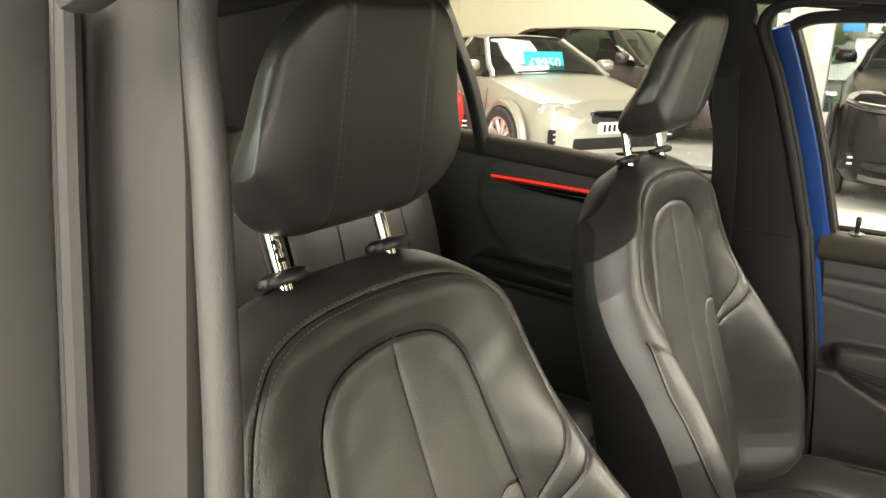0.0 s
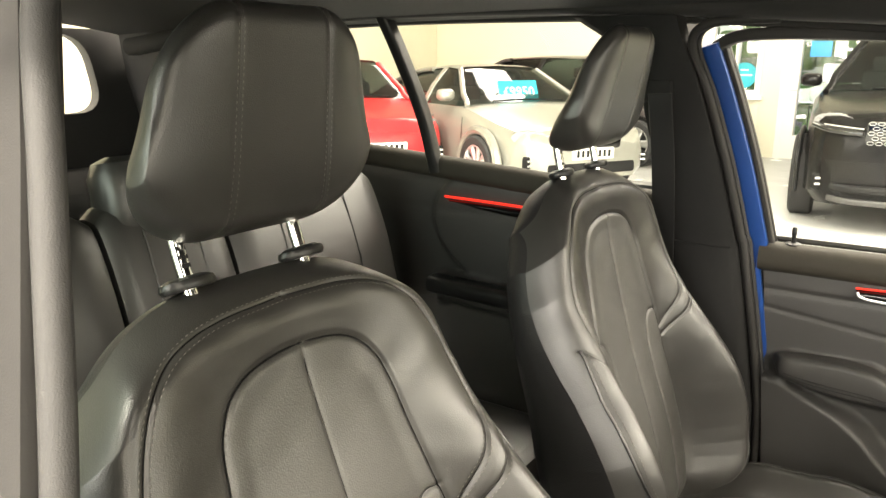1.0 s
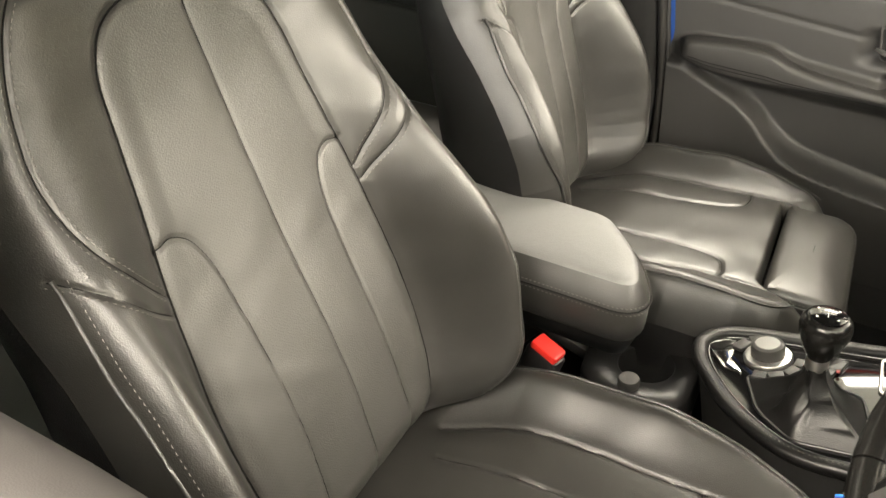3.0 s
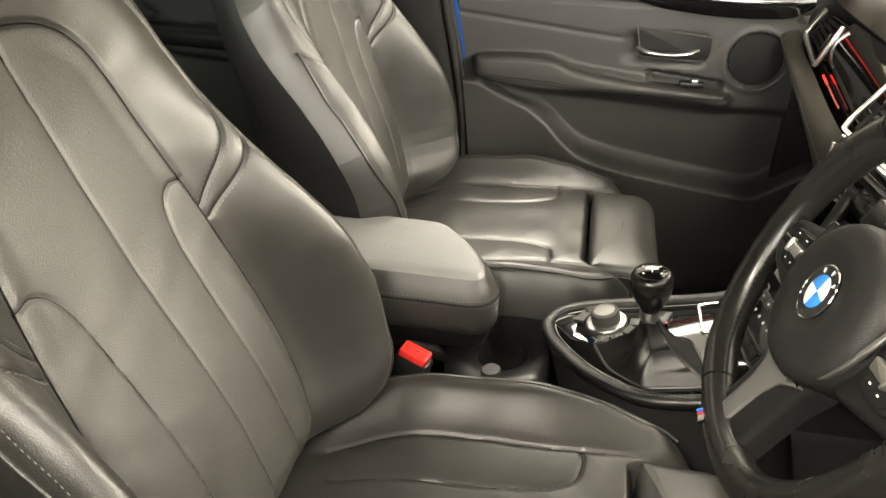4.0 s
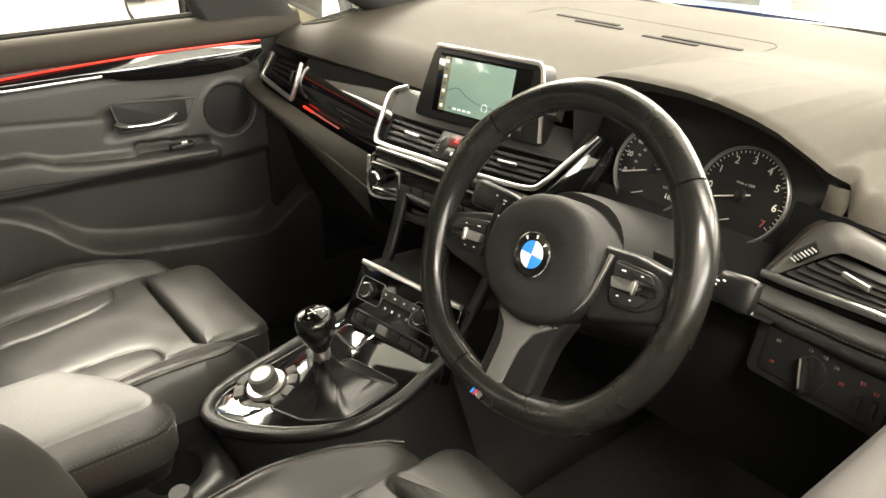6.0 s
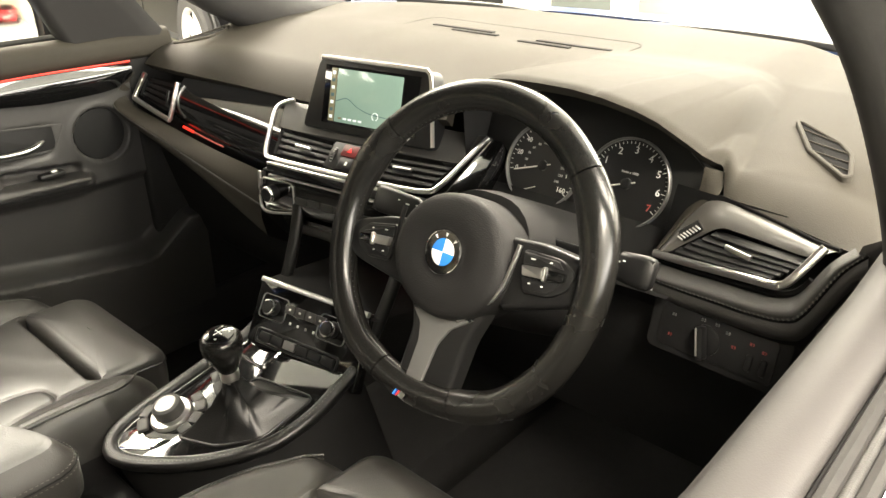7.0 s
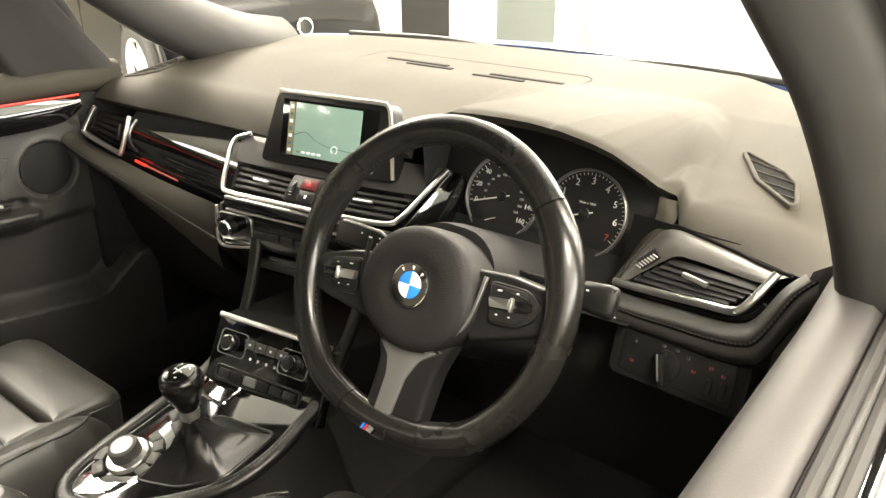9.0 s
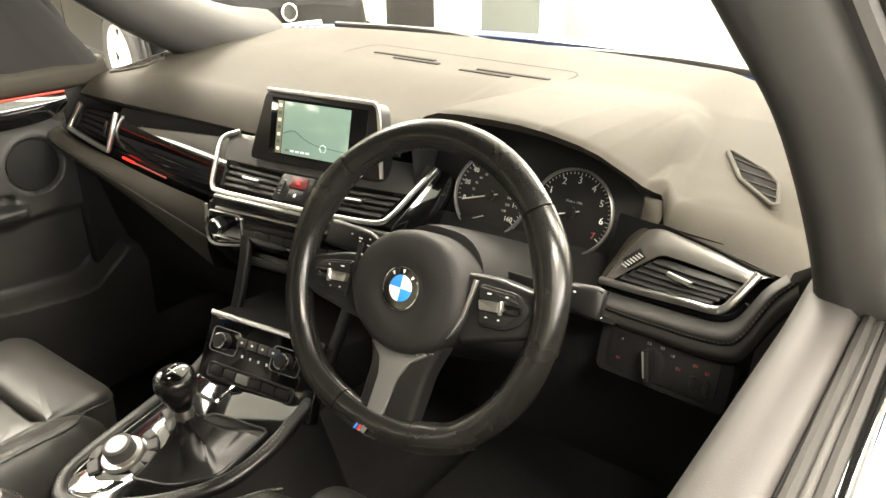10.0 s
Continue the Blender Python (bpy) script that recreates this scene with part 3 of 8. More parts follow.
# floor, sills and bulkhead
part("cabin_floor", block(-0.76, 0.76, -1.6, 1.0, 0.26, 0.30), CARPET, body, "black carpet")
part("bulkhead", block(-0.74, 0.74, 1.0, 1.05, 0.26, 1.04), DEEP, body)
for sx in (-1, 1):
    part("sill", block(sx * 0.77 - 0.06, sx * 0.77 + 0.06, -1.5, 1.0, 0.25, 0.42, 0.03), PLASTIC, body)
    part("footwell_side", block(sx * 0.745 - 0.015, sx * 0.745 + 0.015, 0.50, 1.0, 0.3, 1.0, 0.01), CARPET, body)
part("tunnel", block(-0.13, 0.13, -0.9, 1.0, 0.30, 0.44, 0.05), CARPET, body)
# centre pillars
for sx in (-1, 1):
    inw = 0.013 if sx > 0 else 0.0

    def fwd_at(z):
        return 0.020 + 0.035 * smooth(1.05, 1.27, z) if sx > 0 else 0.0
    rings = []
    for z, xi, y0, y1 in ((0.40, 0.705, -0.36, -0.185), (0.70, 0.702, -0.37, -0.192), (1.02, 0.690, -0.39, -0.245), (1.06, 0.684, -0.40, -0.255), (1.20, 0.660, -0.425, -0.290), (1.34, 0.626, -0.455, -0.330), (1.42, 0.602, -0.50, -0.360), (1.47, 0.580, -0.58, -0.37)):
        xi -= inw
        if sx > 0 and z < 1.03:
            xi = 0.738
        xo = xi + (0.05 if sx < 0 else 0.034)
        y0, y1 = y0 + fwd_at(z), y1 + fwd_at(z)
        rings.append([(sx * xo, y0, z), (sx * (xi + 0.012), y0 + 0.004, z), (sx * xi, y0 + 0.025, z), (sx * (xi - 0.006), (y0 + y1) / 2, z), (sx * xi, y1 - 0.022, z), (sx * (xi + 0.010), y1 - 0.004, z), (sx * (xi + 0.030), y1, z), (sx * xo, y1, z)])
    part("centre_pillar_trim", loft_geo(rings), DEEP if sx < 0 else RUBBER, body, "dark centre pillar trim in two pieces", 50)
    gap = [(sx * 0.6895, -0.375, 1.035), (sx * 0.6815, -0.32, 1.035), (sx * 0.6885, -0.262, 1.035)]
    part("trim_joint", tube_geo(gap, 0.0025, 6), DEEP, body)
    edge = [(0.726, -0.178, 0.40), (0.722, -0.185, 0.70), (0.708, -0.238, 1.02), (0.702, -0.248, 1.06), (0.680, -0.283, 1.20), (0.653, -0.322, 1.33), (0.628, -0.352, 1.42), (0.612, -0.315, 1.456), (0.610, -0.2, 1.462)]
    edge = [(x - inw, y + fwd_at(z), z) for x, y, z in edge]
    if sx > 0:
        edge = edge[2:]
    seal = spline([(sx * x, y, z) for x, y, z in edge], 60)
    part("door_seal", tube_geo(seal, 0.0085, 10), RUBBER if sx < 0 else TRIM_CLOTH, body, "grey rubber door seal")
    if sx < 0:
        part("door_seal", tube_geo(seal + np.array([sx * 0.009, 0.010, 0]), 0.005, 8), TRIM_CLOTH, body)
    if sx > 0:
        cover = spline([(x + 0.052, y - 0.090, z) for x, y, z in edge[:-2]], 30)
        part("outer_cover", sweep_geo(cover, rrect(0.075, 0.030, 0.010, 3), (0, 1, 0)), PILLAR_SKIN, body, "brownish grey outer pillar cover")
        for dx, dy, r0, mt in ((0.030, -0.060, 0.006, RUBBER), (0.030, -0.068, 0.004, SATIN), (0.026, -0.066, 0.003, BLUE)):
            part("frame_seal", tube_geo(np.array([(x + dx, y + dy, z) for x, y, z in edge[:-2]]), r0, 8), mt, body)
    # painted flange of the door frame
    if sx < 0:
        fl = spline([(sx * (x + 0.024), y + 0.026, z) for x, y, z in edge[2:-2]], 40)
        part("painted_flange", sweep_geo(fl, rrect(0.018, 0.034, 0.004, 2), (0, 1, 0)), BLUE, body, "blue painted door frame")
        fl = spline([(sx * (x + 0.026), y + 0.014, z) for x, y, z in edge[:3]], 20)
        part("painted_flange", sweep_geo(fl, rrect(0.018, 0.016, 0.004, 2), (0, 1, 0)), BLUE, body, "blue painted door frame")
        part("jamb_cover", block(-0.80, -0.752, -0.30, -0.16, 0.40, 1.0, 0.01), RUBBER, body)
    if sx < 0:
        fl2 = spline([(sx * (x + 0.034), y + (0.034 if sx > 0 else 0.048), z) for x, y, z in edge[-7:-2]], 30)
        part("window_channel", sweep_geo(fl2, rrect(0.016, 0.012, 0.004, 2), (0, 1, 0)), RUBBER, body)
        fl3 = spline([(sx * (x + 0.050), y + 0.030, z) for x, y, z in edge[-7:-2]], 30)
        skin = spline([(sx * (x + 0.072), y - 0.055, z) for x, y, z in edge[-7:-2]], 30)
        part("pillar_skin", sweep_geo(skin, rrect(0.10, 0.020, 0.006, 2), (0, 1, 0)), TRIM_CLOTH, body)
        part("outer_cover", sweep_geo(fl3, rrect(0.012, 0.05, 0.004, 2), (0, 1, 0)), SATIN, body)
    # front door's upper frame
    top = spline([(sx * 0.664, -0.318, 1.415), (sx * 0.655, -0.25, 1.437), (sx * 0.658, -0.02, 1.432), (sx * 0.645, 0.16, 1.40), (sx * 0.63, 0.30, 1.36)], 40)
    part("window_channel", sweep_geo(top, rrect(0.024, 0.022, 0.006, 2), (0, 0, 1)), RUBBER, body)
    # belt of the seat by the pillar
    belt = [(sx * 0.612, -0.40, 1.33), (sx * 0.645, -0.39, 1.15), (sx * 0.672, -0.385, 0.90), (sx * 0.69, -0.38, 0.55)]
    part("seat_belt", sweep_geo(spline(belt, 20), rrect(0.0025, 0.046, 0.001, 1), (0, 1, 0)), SATIN, body, "black seat belt webbing")
    part("belt_guide", moved(box_geo(0.018, 0.055, 0.042, 0.008), Matrix.Translation((sx * 0.622, -0.405, 1.335))), DEEP, body)
    # rear pillar and quarter trim
    rings = []
    for z, xi, y0, y1 in ((0.5, 0.70, -1.95, -1.40), (1.05, 0.69, -2.05, -1.38), (1.18, 0.67, -2.10, -1.42), (1.33, 0.63, -2.10, -1.36), (1.46, 0.58, -2.05, -1.26)):
        rings.append([(sx * (xi + 0.06), y0, z), (sx * xi, y0, z), (sx * xi, y1, z), (sx * (xi + 0.06), y1, z)])
    part("rear_pillar_trim", loft_geo(rings), TRIM_CLOTH, body)
# tailgate: frame round the rear window, and the load bay
gate = [(-0.62, 0.42), (0.62, 0.42), (0.62, 1.49), (-0.62, 1.49)]
hole = round_poly([(-0.545, 1.225), (0.545, 1.225), (0.50, 1.455), (-0.50, 1.455)], 0.09, 6)
sq = []
for a, b in hole:
    ang = math.atan2(b - 1.34, a * 0.3)
    sq.append((0.70 * np.clip(a / 0.50, -1, 1), 1.47 if b > 1.34 else 0.42) if abs(a) < 0.49 else (math.copysign(0.70, a), 0.42 + (b - 1.22) / 0.24 * 1.05))
part("tailgate_trim", moved(slab_geo(sq, -0.02, 0.02, hole), axes((0, -2.12, 0), (1, 0, 0), (0, 0, 1))), TRIM_CLOTH, body, "dark tailgate trim", 60)
part("load_floor", block(-0.7, 0.7, -2.1, -1.3, 0.62, 0.66), CARPET, body)
shelf = part("parcel_shelf", block(-0.60, 0.60, -2.05, -1.35, 1.05, 1.075, 0.01), CARPET, body)
# sun visors and grab handle
for sx in (-1, 1):
    part("sun_visor", moved(box_geo(0.40, 0.17, 0.022, 0.009, 0.03), pose(sx * 0.32, 0.26, 1.405, -14, 0, 0)), HEADLINE, body, "dark cloth sun visor")
    if sx < 0:
        part("grab_handle", tube_geo(spline([(sx * 0.585, -0.02, 1.425), (sx * 0.572, 0.0, 1.405), (sx * 0.572, 0.16, 1.395), (sx * 0.583, 0.18, 1.41)], 16), 0.010, 8), PLASTIC, body)

# ---------------------------------------------------------------- rear bench
bench = thing("rear_seat", "dark leather rear bench with three headrests", "car seat")
for cx, w in ((-0.36, 0.46), (0.0, 0.24), (0.36, 0.46)):
    rings = []
    for t in np.linspace(-1, 1, 17):
        k = 1 - 0.3 * max(0, abs(t) - 0.85) / 0.15
        pr = spline([(-0.98, 0.55, 0), (-0.985, 0.75, 0), (-1.02, 0.95, 0), (-1.075, 1.10, 0), (-1.11, 1.135, 0), (-1.16, 1.11, 0), (-1.14, 0.9, 0), (-1.10, 0.55, 0)], 30)
        rings.append(np.c_[np.full(30, cx + t * w / 2), pr[:, 0] - 0.02 * (1 - k), pr[:, 1] * (1 - 0.02 * (1 - k) * 3)])
    part("backrest", loft_geo(rings), LEATHER, bench)
    part("seam", tube_geo([(cx + w * 0.23, -0.985, 0.76), (cx + w * 0.23, -1.018, 0.95), (cx + w * 0.22, -1.070, 1.10)], 0.002, 5), PIPING, bench)
    part("seam", tube_geo([(cx - w * 0.23, -0.985, 0.76), (cx - w * 0.23, -1.018, 0.95), (cx - w * 0.22, -1.070, 1.10)], 0.002, 5), PIPING, bench)
    part("cushion", moved(box_geo(w, 0.48, 0.14, 0.035), Matrix.Translation((cx, -0.76, 0.56))), LEATHER, bench)
    hw = 0.25 if w > 0.3 else 0.2
    hr = part("headrest", moved(box_geo(hw, 0.09, 0.15, 0.035), Matrix.Translation((cx, -1.125, 1.145)) @ pose(0, 0, 0, 8, 0, 0)), LEATHER, bench)
    for s in (-0.05, 0.05):
        part("post", tube_geo([(cx + s, -1.125, 1.10), (cx + s, -1.125, 1.15)], 0.005, 8), BRIGHT, bench)

# ---------------------------------------------------------------- front seats
BW_V = [0, 0.10, 0.25, 0.40, 0.55, 0.70, 0.80, 0.90, 1.0]
BW_W = [0.196, 0.234, 0.266, 0.264, 0.252, 0.247, 0.240, 0.226, 0.190]
CO_S = [-0.05, 0.0, 0.03, 0.10, 0.20, 0.33, 0.40, 0.46, 0.50]
CO_U = [0.118, 0.120, 0.127, 0.146, 0.150, 0.137, 0.125, 0.115, 0.109]
ARCH = [(0.109, 0.50), (0.100, 0.527), (0.082, 0.550), (0.052, 0.564), (0.0, 0.570)]


def half_outline():
    right = list(zip(CO_U, CO_S))[:-1] + ARCH
    return right + [(-u, s) for u, s in right[::-1][1:]]


CENTRE = flat_spline(half_outline(), 90)
MID_SEAM = [(0.006, s) for s in np.linspace(0.57, -0.05, 40)]
WING = flat_spline([(0.131, 0.372), (0.108, 0.374), (0.088, 0.355), (0.078, 0.30), (0.076, 0.15), (0.084, -0.05)], 40)
OUTER = flat_spline([(0.0, 0.617), (0.075, 0.613), (0.122, 0.602), (0.153, 0.582), (0.174, 0.552), (0.192, 0.505), (0.201, 0.450), (0.190, 0.395), (0.140, 0.335)], 70)
DIAG = flat_spline([(0.143, 0.318), (0.186, 0.352), (0.228, 0.400)], 16)
PIPE = flat_spline([(0.226, 0.40), (0.239, 0.30), (0.246, 0.2), (0.220, 0.09), (0.182, 0.0)], 40)


def mirror_line(line):
    return [(-u, s) for u, s in line]


BACK_SEAMS = [(CENTRE, 0.0030, 0.0036), (MID_SEAM, 0.0014, 0.0024)]
for q in (WING, OUTER, DIAG):
    BACK_SEAMS += [(q, 0.0019, 0.0024), (mirror_line(q), 0.0019, 0.0024)]


def back_surface(U, S, p, v):
    """How far the front of the backrest stands out at (U, S)."""
    A = np.abs(U)
    d_centre = dist_to(CENTRE, U, S)
    inside = (A < np.interp(S, CO_S + [0.527, 0.55, 0.564, 0.570], CO_U + [0.100, 0.082, 0.052, 0.0])) & (S < 0.57)
    out = np.where(inside, 0, d_centre)
    low = 1 - smooth(0.17, 0.50, S)
    n = (0.014 + 0.092 * low) * smooth(0, 0.075, out)
    n += np.where(inside, (-0.004 + 0.012 * np.exp(-((S - 0.16) / 0.12) ** 2)) * smooth(0, 0.03, d_centre), 0)
    W = np.interp(v, BW_V, BW_W)
    e_side, e_top = (1 - np.abs(p)) * W, (1 - v) * 0.65
    n -= np.hypot(0.060 * (1 - np.clip(e_side / 0.050, 0, 1)) ** 2.4, 0.048 * (1 - np.clip(e_top / 0.060, 0, 1)) ** 2.2)
    n -= 0.030 * (1 - np.clip(v * 0.65 / 0.05, 0, 1)) ** 2
    near = np.full(U.shape, 9.0)
    for line, depth, wide in BACK_SEAMS:
        d = dist_to(line, U, S)
        n -= depth * np.exp(-(d / wide) ** 2)
        near = np.minimum(near, d)
    n += 0.0025 * (1 - np.exp(-near / 0.016))
    n += 0.0005 * np.sin(U * 70 + 3 * np.sin(S * 31)) * np.sin(S * 43 + U * 12)
    return n, inside


def back_uv(p, v):
    W = np.interp(v, BW_V, BW_W)
    T = 0.648 * (1 - 0.105 * np.abs(p) ** 3.6)
    return p * W, v * T


def back_at(line):
    """The surface point and normal under a line drawn on the backrest."""
    line = np.asarray(line, float)
    u, s = line[:, 0], line[:, 1]
    p, v = np.zeros(len(u)), s / 0.648
    for _ in range(8):
        v = np.clip(s / (0.648 * (1 - 0.105 * np.abs(p) ** 3.6)), 0, 1)
        p = np.clip(u / np.interp(v, BW_V, BW_W), -1, 1)
    n = back_surface(u, s, p, v)[0]
    h = 0.004
    nu = (back_surface(u + h, s, np.clip(p + h / 0.24, -1, 1), v)[0] - n) / h
    ns = (back_surface(u, s + h, p, np.clip(v + h / 0.648, 0, 1))[0] - n) / h
    N = np.c_[-nu, -ns, np.ones(len(u))]
    N /= np.linalg.norm(N, axis=1)[:, None]
    return np.c_[u, s, n], N


def offset_line(line, d):
    q = np.asarray(line, float)
    t = np.gradient(q, axis=0)
    t /= np.linalg.norm(t, axis=1)[:, None] + 1e-9
    return q + d * np.c_[-t[:, 1], t[:, 0]]


MIDS = np.sort(np.r_[np.linspace(-0.77, 0.77, 24), -0.455, -0.43, -0.405, 0.405, 0.43, 0.455])


def build_backrest():
    """Meshes of the backrest in its own frame: x across, y up the back, z out of it."""
    nu, nv = 341, 421
    p = np.sin(np.linspace(-1, 1, nu) * math.pi / 2 * 0.93) / math.sin(math.pi / 2 * 0.93)
    v = np.linspace(0, 1, nv)
    Pg, Vg = np.meshgrid(p, v, indexing='ij')
    U, S = back_uv(Pg, Vg)
    N, inside = back_surface(U, S, Pg, Vg)
    pts = np.stack([U, S, N], -1)
    verts, faces = grid_geo(pts)
    ins = inside.ravel()
    fc = [f for f in faces if all(ins[i] for i in f)]
    fo = [f for f in faces if not all(ins[i] for i in f)]

    def pick(fs):
        used = sorted({i for f in fs for i in f})
        idx = {k: i for i, k in enumerate(used)}
        return (verts[used], [tuple(idx[i] for i in f) for f in fs]), verts[used][:, :2]
    g1, uv1 = pick(fc)
    g2, uv2 = pick(fo)
    out = {"centre": make_mesh("centre_panel", g1, LEATHER_PERF, 60, uv1), "cover": make_mesh("backrest_cover", g2, LEATHER, 60, uv2)}
    # side and back shell: from the rim backwards
    rim = np.vstack([pts[0, :, :], pts[1:-1, -1, :], pts[-1, ::-1, :]])
    mid = np.array([0, 0.30, 0])
    rings = []
    for f, k in ((0.0, 1.0), (0.15, 1.003), (0.40, 0.995), (0.70, 0.97), (0.90, 0.93), (1.0, 0.85)):
        q = rim.copy()
        q[:, :2] = mid[:2] + (rim[:, :2] - mid[:2]) * k
        q[:, 2] = rim[:, 2] * (1 - f) - 0.095 * f
        rings.append(q)
    side = loft_geo(rings, False, False)
    n = rim.shape[0]
    side[1].append(tuple(range(len(side[0]) - n, len(side[0]))))
    out["side"] = make_mesh("side_shell", side, SEAT_SIDE, 50)
    threads = []
    for line, offs in ((OUTER, (0.0045, -0.0045)), (PIPE, (-0.006,)), (DIAG, (-0.004,))):
        for sgn in (1, -1):
            q = line if sgn == 1 else mirror_line(line)
            for o in offs:
                pos, nor = back_at(offset_line(q, o * sgn))
                threads.append(stitch_geo(pos + nor * 0.0004, nor))
    out["thread"] = make_mesh("stitching", join_geo(*threads), THREAD, 60, None, False)
    # black cords laid along the seams as contact shade
    cords = []
    for line, depth, _ in BACK_SEAMS:
        pos, nor = back_at(line)
        keep = np.asarray(line)[:, 1] > 0.0
        cords.append(tube_geo((pos - nor * 0.0001)[keep], 0.0012 if depth > 0.0025 else 0.0008, 5))
    out["cord"] = make_mesh("seam_shade", join_geo(*cords), PITCH, 60)
    pipes = []
    for sgn in (1, -1):
        pos, nor = back_at(PIPE if sgn == 1 else mirror_line(PIPE))
        pipes.append(tube_geo(pos + nor * 0.001, 0.0022, 6))
    out["piping"] = [make_mesh("piping", g, PIPING, 60) for g in pipes]
    # headrest, as sections across its width
    prof = spline([(0.026, 0.688, 0), (0.050, 0.722, 0), (0.078, 0.782, 0), (0.102, 0.836, 0), (0.113, 0.868, 0), (0.102, 0.886, 0), (0.080, 0.876, 0), (0.042, 0.835, 0), (0.002, 0.768, 0), (-0.034, 0.722, 0), (-0.040, 0.698, 0), (-0.012, 0.684, 0)], 60, True)[:, :2]
    prof[:, 1] = 0.684 + (prof[:, 1] - 0.684) * 0.85
    cen = prof.mean(0)
    rings = []
    for u in np.r_[-1.0, -0.996, -0.985, -0.965, -0.94, -0.91, -0.88, -0.86, -0.845, -0.83, -0.815, -0.80, MIDS, 0.80, 0.815, 0.83, 0.845, 0.86, 0.88, 0.91, 0.94, 0.965, 0.985, 0.996, 1.0]:
        a = abs(u)
        k = (1 - 0.94 * max(0.0, (a - 0.42) / 0.58) ** 1.75) ** 0.5 - 0.030 * math.exp(-((a - 0.43) / 0.014) ** 2)
        w = 0.122 - 0.010 * (prof[:, 1] - 0.79) / 0.1
        z = cen[0] + (prof[:, 0] - cen[0]) * k + 0.010 * a * a * smooth(-0.03, 0.05, prof[:, 0])
        y = cen[1] + (prof[:, 1] - cen[1]) * (1 - (1 - k) * 0.78)
        rings.append(np.c_[u * w, y, z])
    out["headrest"] = make_mesh("headrest_cushion", loft_geo(rings), LEATHER, 70)
    hs = []
    for sgn in (1, -1):
        for aa in (0.405, 0.455):
            ring = rings[[i for i, u in enumerate(np.r_[-1.0, -0.996, -0.985, -0.965, -0.94, -0.91, -0.88, -0.86, -0.845, -0.83, -0.815, -0.80, MIDS, 0.80, 0.815, 0.83, 0.845, 0.86, 0.88, 0.91, 0.94, 0.965, 0.985, 0.996, 1.0]) if abs(u - sgn * aa) < 1e-6][0]]
            nor = ring - np.array([0, cen[1], cen[0]])
            nor[:, 0] = 0
            nor /= np.linalg.norm(nor, axis=1)[:, None]
            loop = np.vstack([ring, ring[:1]])
            hs.append(stitch_geo(loop + np.vstack([nor, nor[:1]]) * 0.0004, np.vstack([nor, nor[:1]]), 0.0055, 0.0036, 0.0004))
    out["hthread"] = [make_mesh("headrest_stitching", join_geo(*hs[k:k + 2]), THREAD, 60, None, False) for k in (0, 2)]
    out["post"] = make_mesh("post", tube_geo([(0, 0.60, -0.031), (0, 0.66, -0.031), (0, 0.72, -0.028)], 0.0068, 14), BRIGHT, 60)
    guide = lathe_geo([(0.012, 0), (0.024, 0.0), (0.0265, 0.004), (0.025, 0.009), (0.017, 0.012), (0.0085, 0.011), (0.0085, 0.0)], 28)
    v = guide[0].copy()
    v[:, 0] *= 1.05
    v[:, 1] *= 0.72
    out["guide"] = make_mesh("post_guide", (v, guide[1]), SATIN, 50)
    notch = [box_geo(0.0015, 0.004, 0.009, 0.0006) for _ in range(6)]
    out["notch"] = make_mesh("notches", join_geo(*[moved(g, Matrix.Translation((0, 0.668 + 0.008 * i, -0.0245)) @ pose(0, 0, 0, 0, 90, 0)) for i, g in enumerate(notch)]), DEEP, 50)
    return out


# cushion: x across, y forward, z up, from the bite line
CU_CENTRE = flat_spline([(0.128, 0.0), (0.148, 0.08), (0.152, 0.18), (0.146, 0.28), (0.150, 0.39)], 40)
CU_WING = flat_spline([(0.080, 0.02), (0.076, 0.16), (0.079, 0.25), (0.095, 0.305), (0.125, 0.318), (0.148, 0.316)], 40)
CU_OUT = flat_spline([(0.214, -0.02), (0.226, 0.10), (0.226, 0.22), (0.214, 0.33), (0.197, 0.40), (0.176, 0.43)], 50)
CU_SEAMS = [(q, 0.0022, 0.0030) for c in (CU_CENTRE, CU_WING) for q in (c, mirror_line(c))]


def cushion_height(U, Q, p):
    A = np.abs(U)
    z = -0.030 + 0.038 * smooth(-0.03, 0.14, Q) + 0.016 * smooth(0.10, 0.38, Q)
    co = np.interp(Q, [0, 0.08, 0.18, 0.28, 0.39], [0.128, 0.148, 0.152, 0.146, 0.150])
    z += 0.044 * smooth(-0.006, 0.090, A - co) * (1 - 0.70 * smooth(0.22, 0.46, Q))
    z -= 0.080 * (1 - np.clip((1 - np.abs(p)) * 0.26 / 0.060, 0, 1)) ** 2.2
    near = np.full(U.shape, 9.0)
    for line, depth, wide in CU_SEAMS:
        d = dist_to(line, U, Q)
        z -= depth * np.exp(-(d / wide) ** 2)
        near = np.minimum(near, d)
    z += 0.0025 * (1 - np.exp(-near / 0.016))
    z += 0.0005 * np.sin(U * 61 + 2 * np.sin(Q * 27)) * np.sin(Q * 39)
    return z


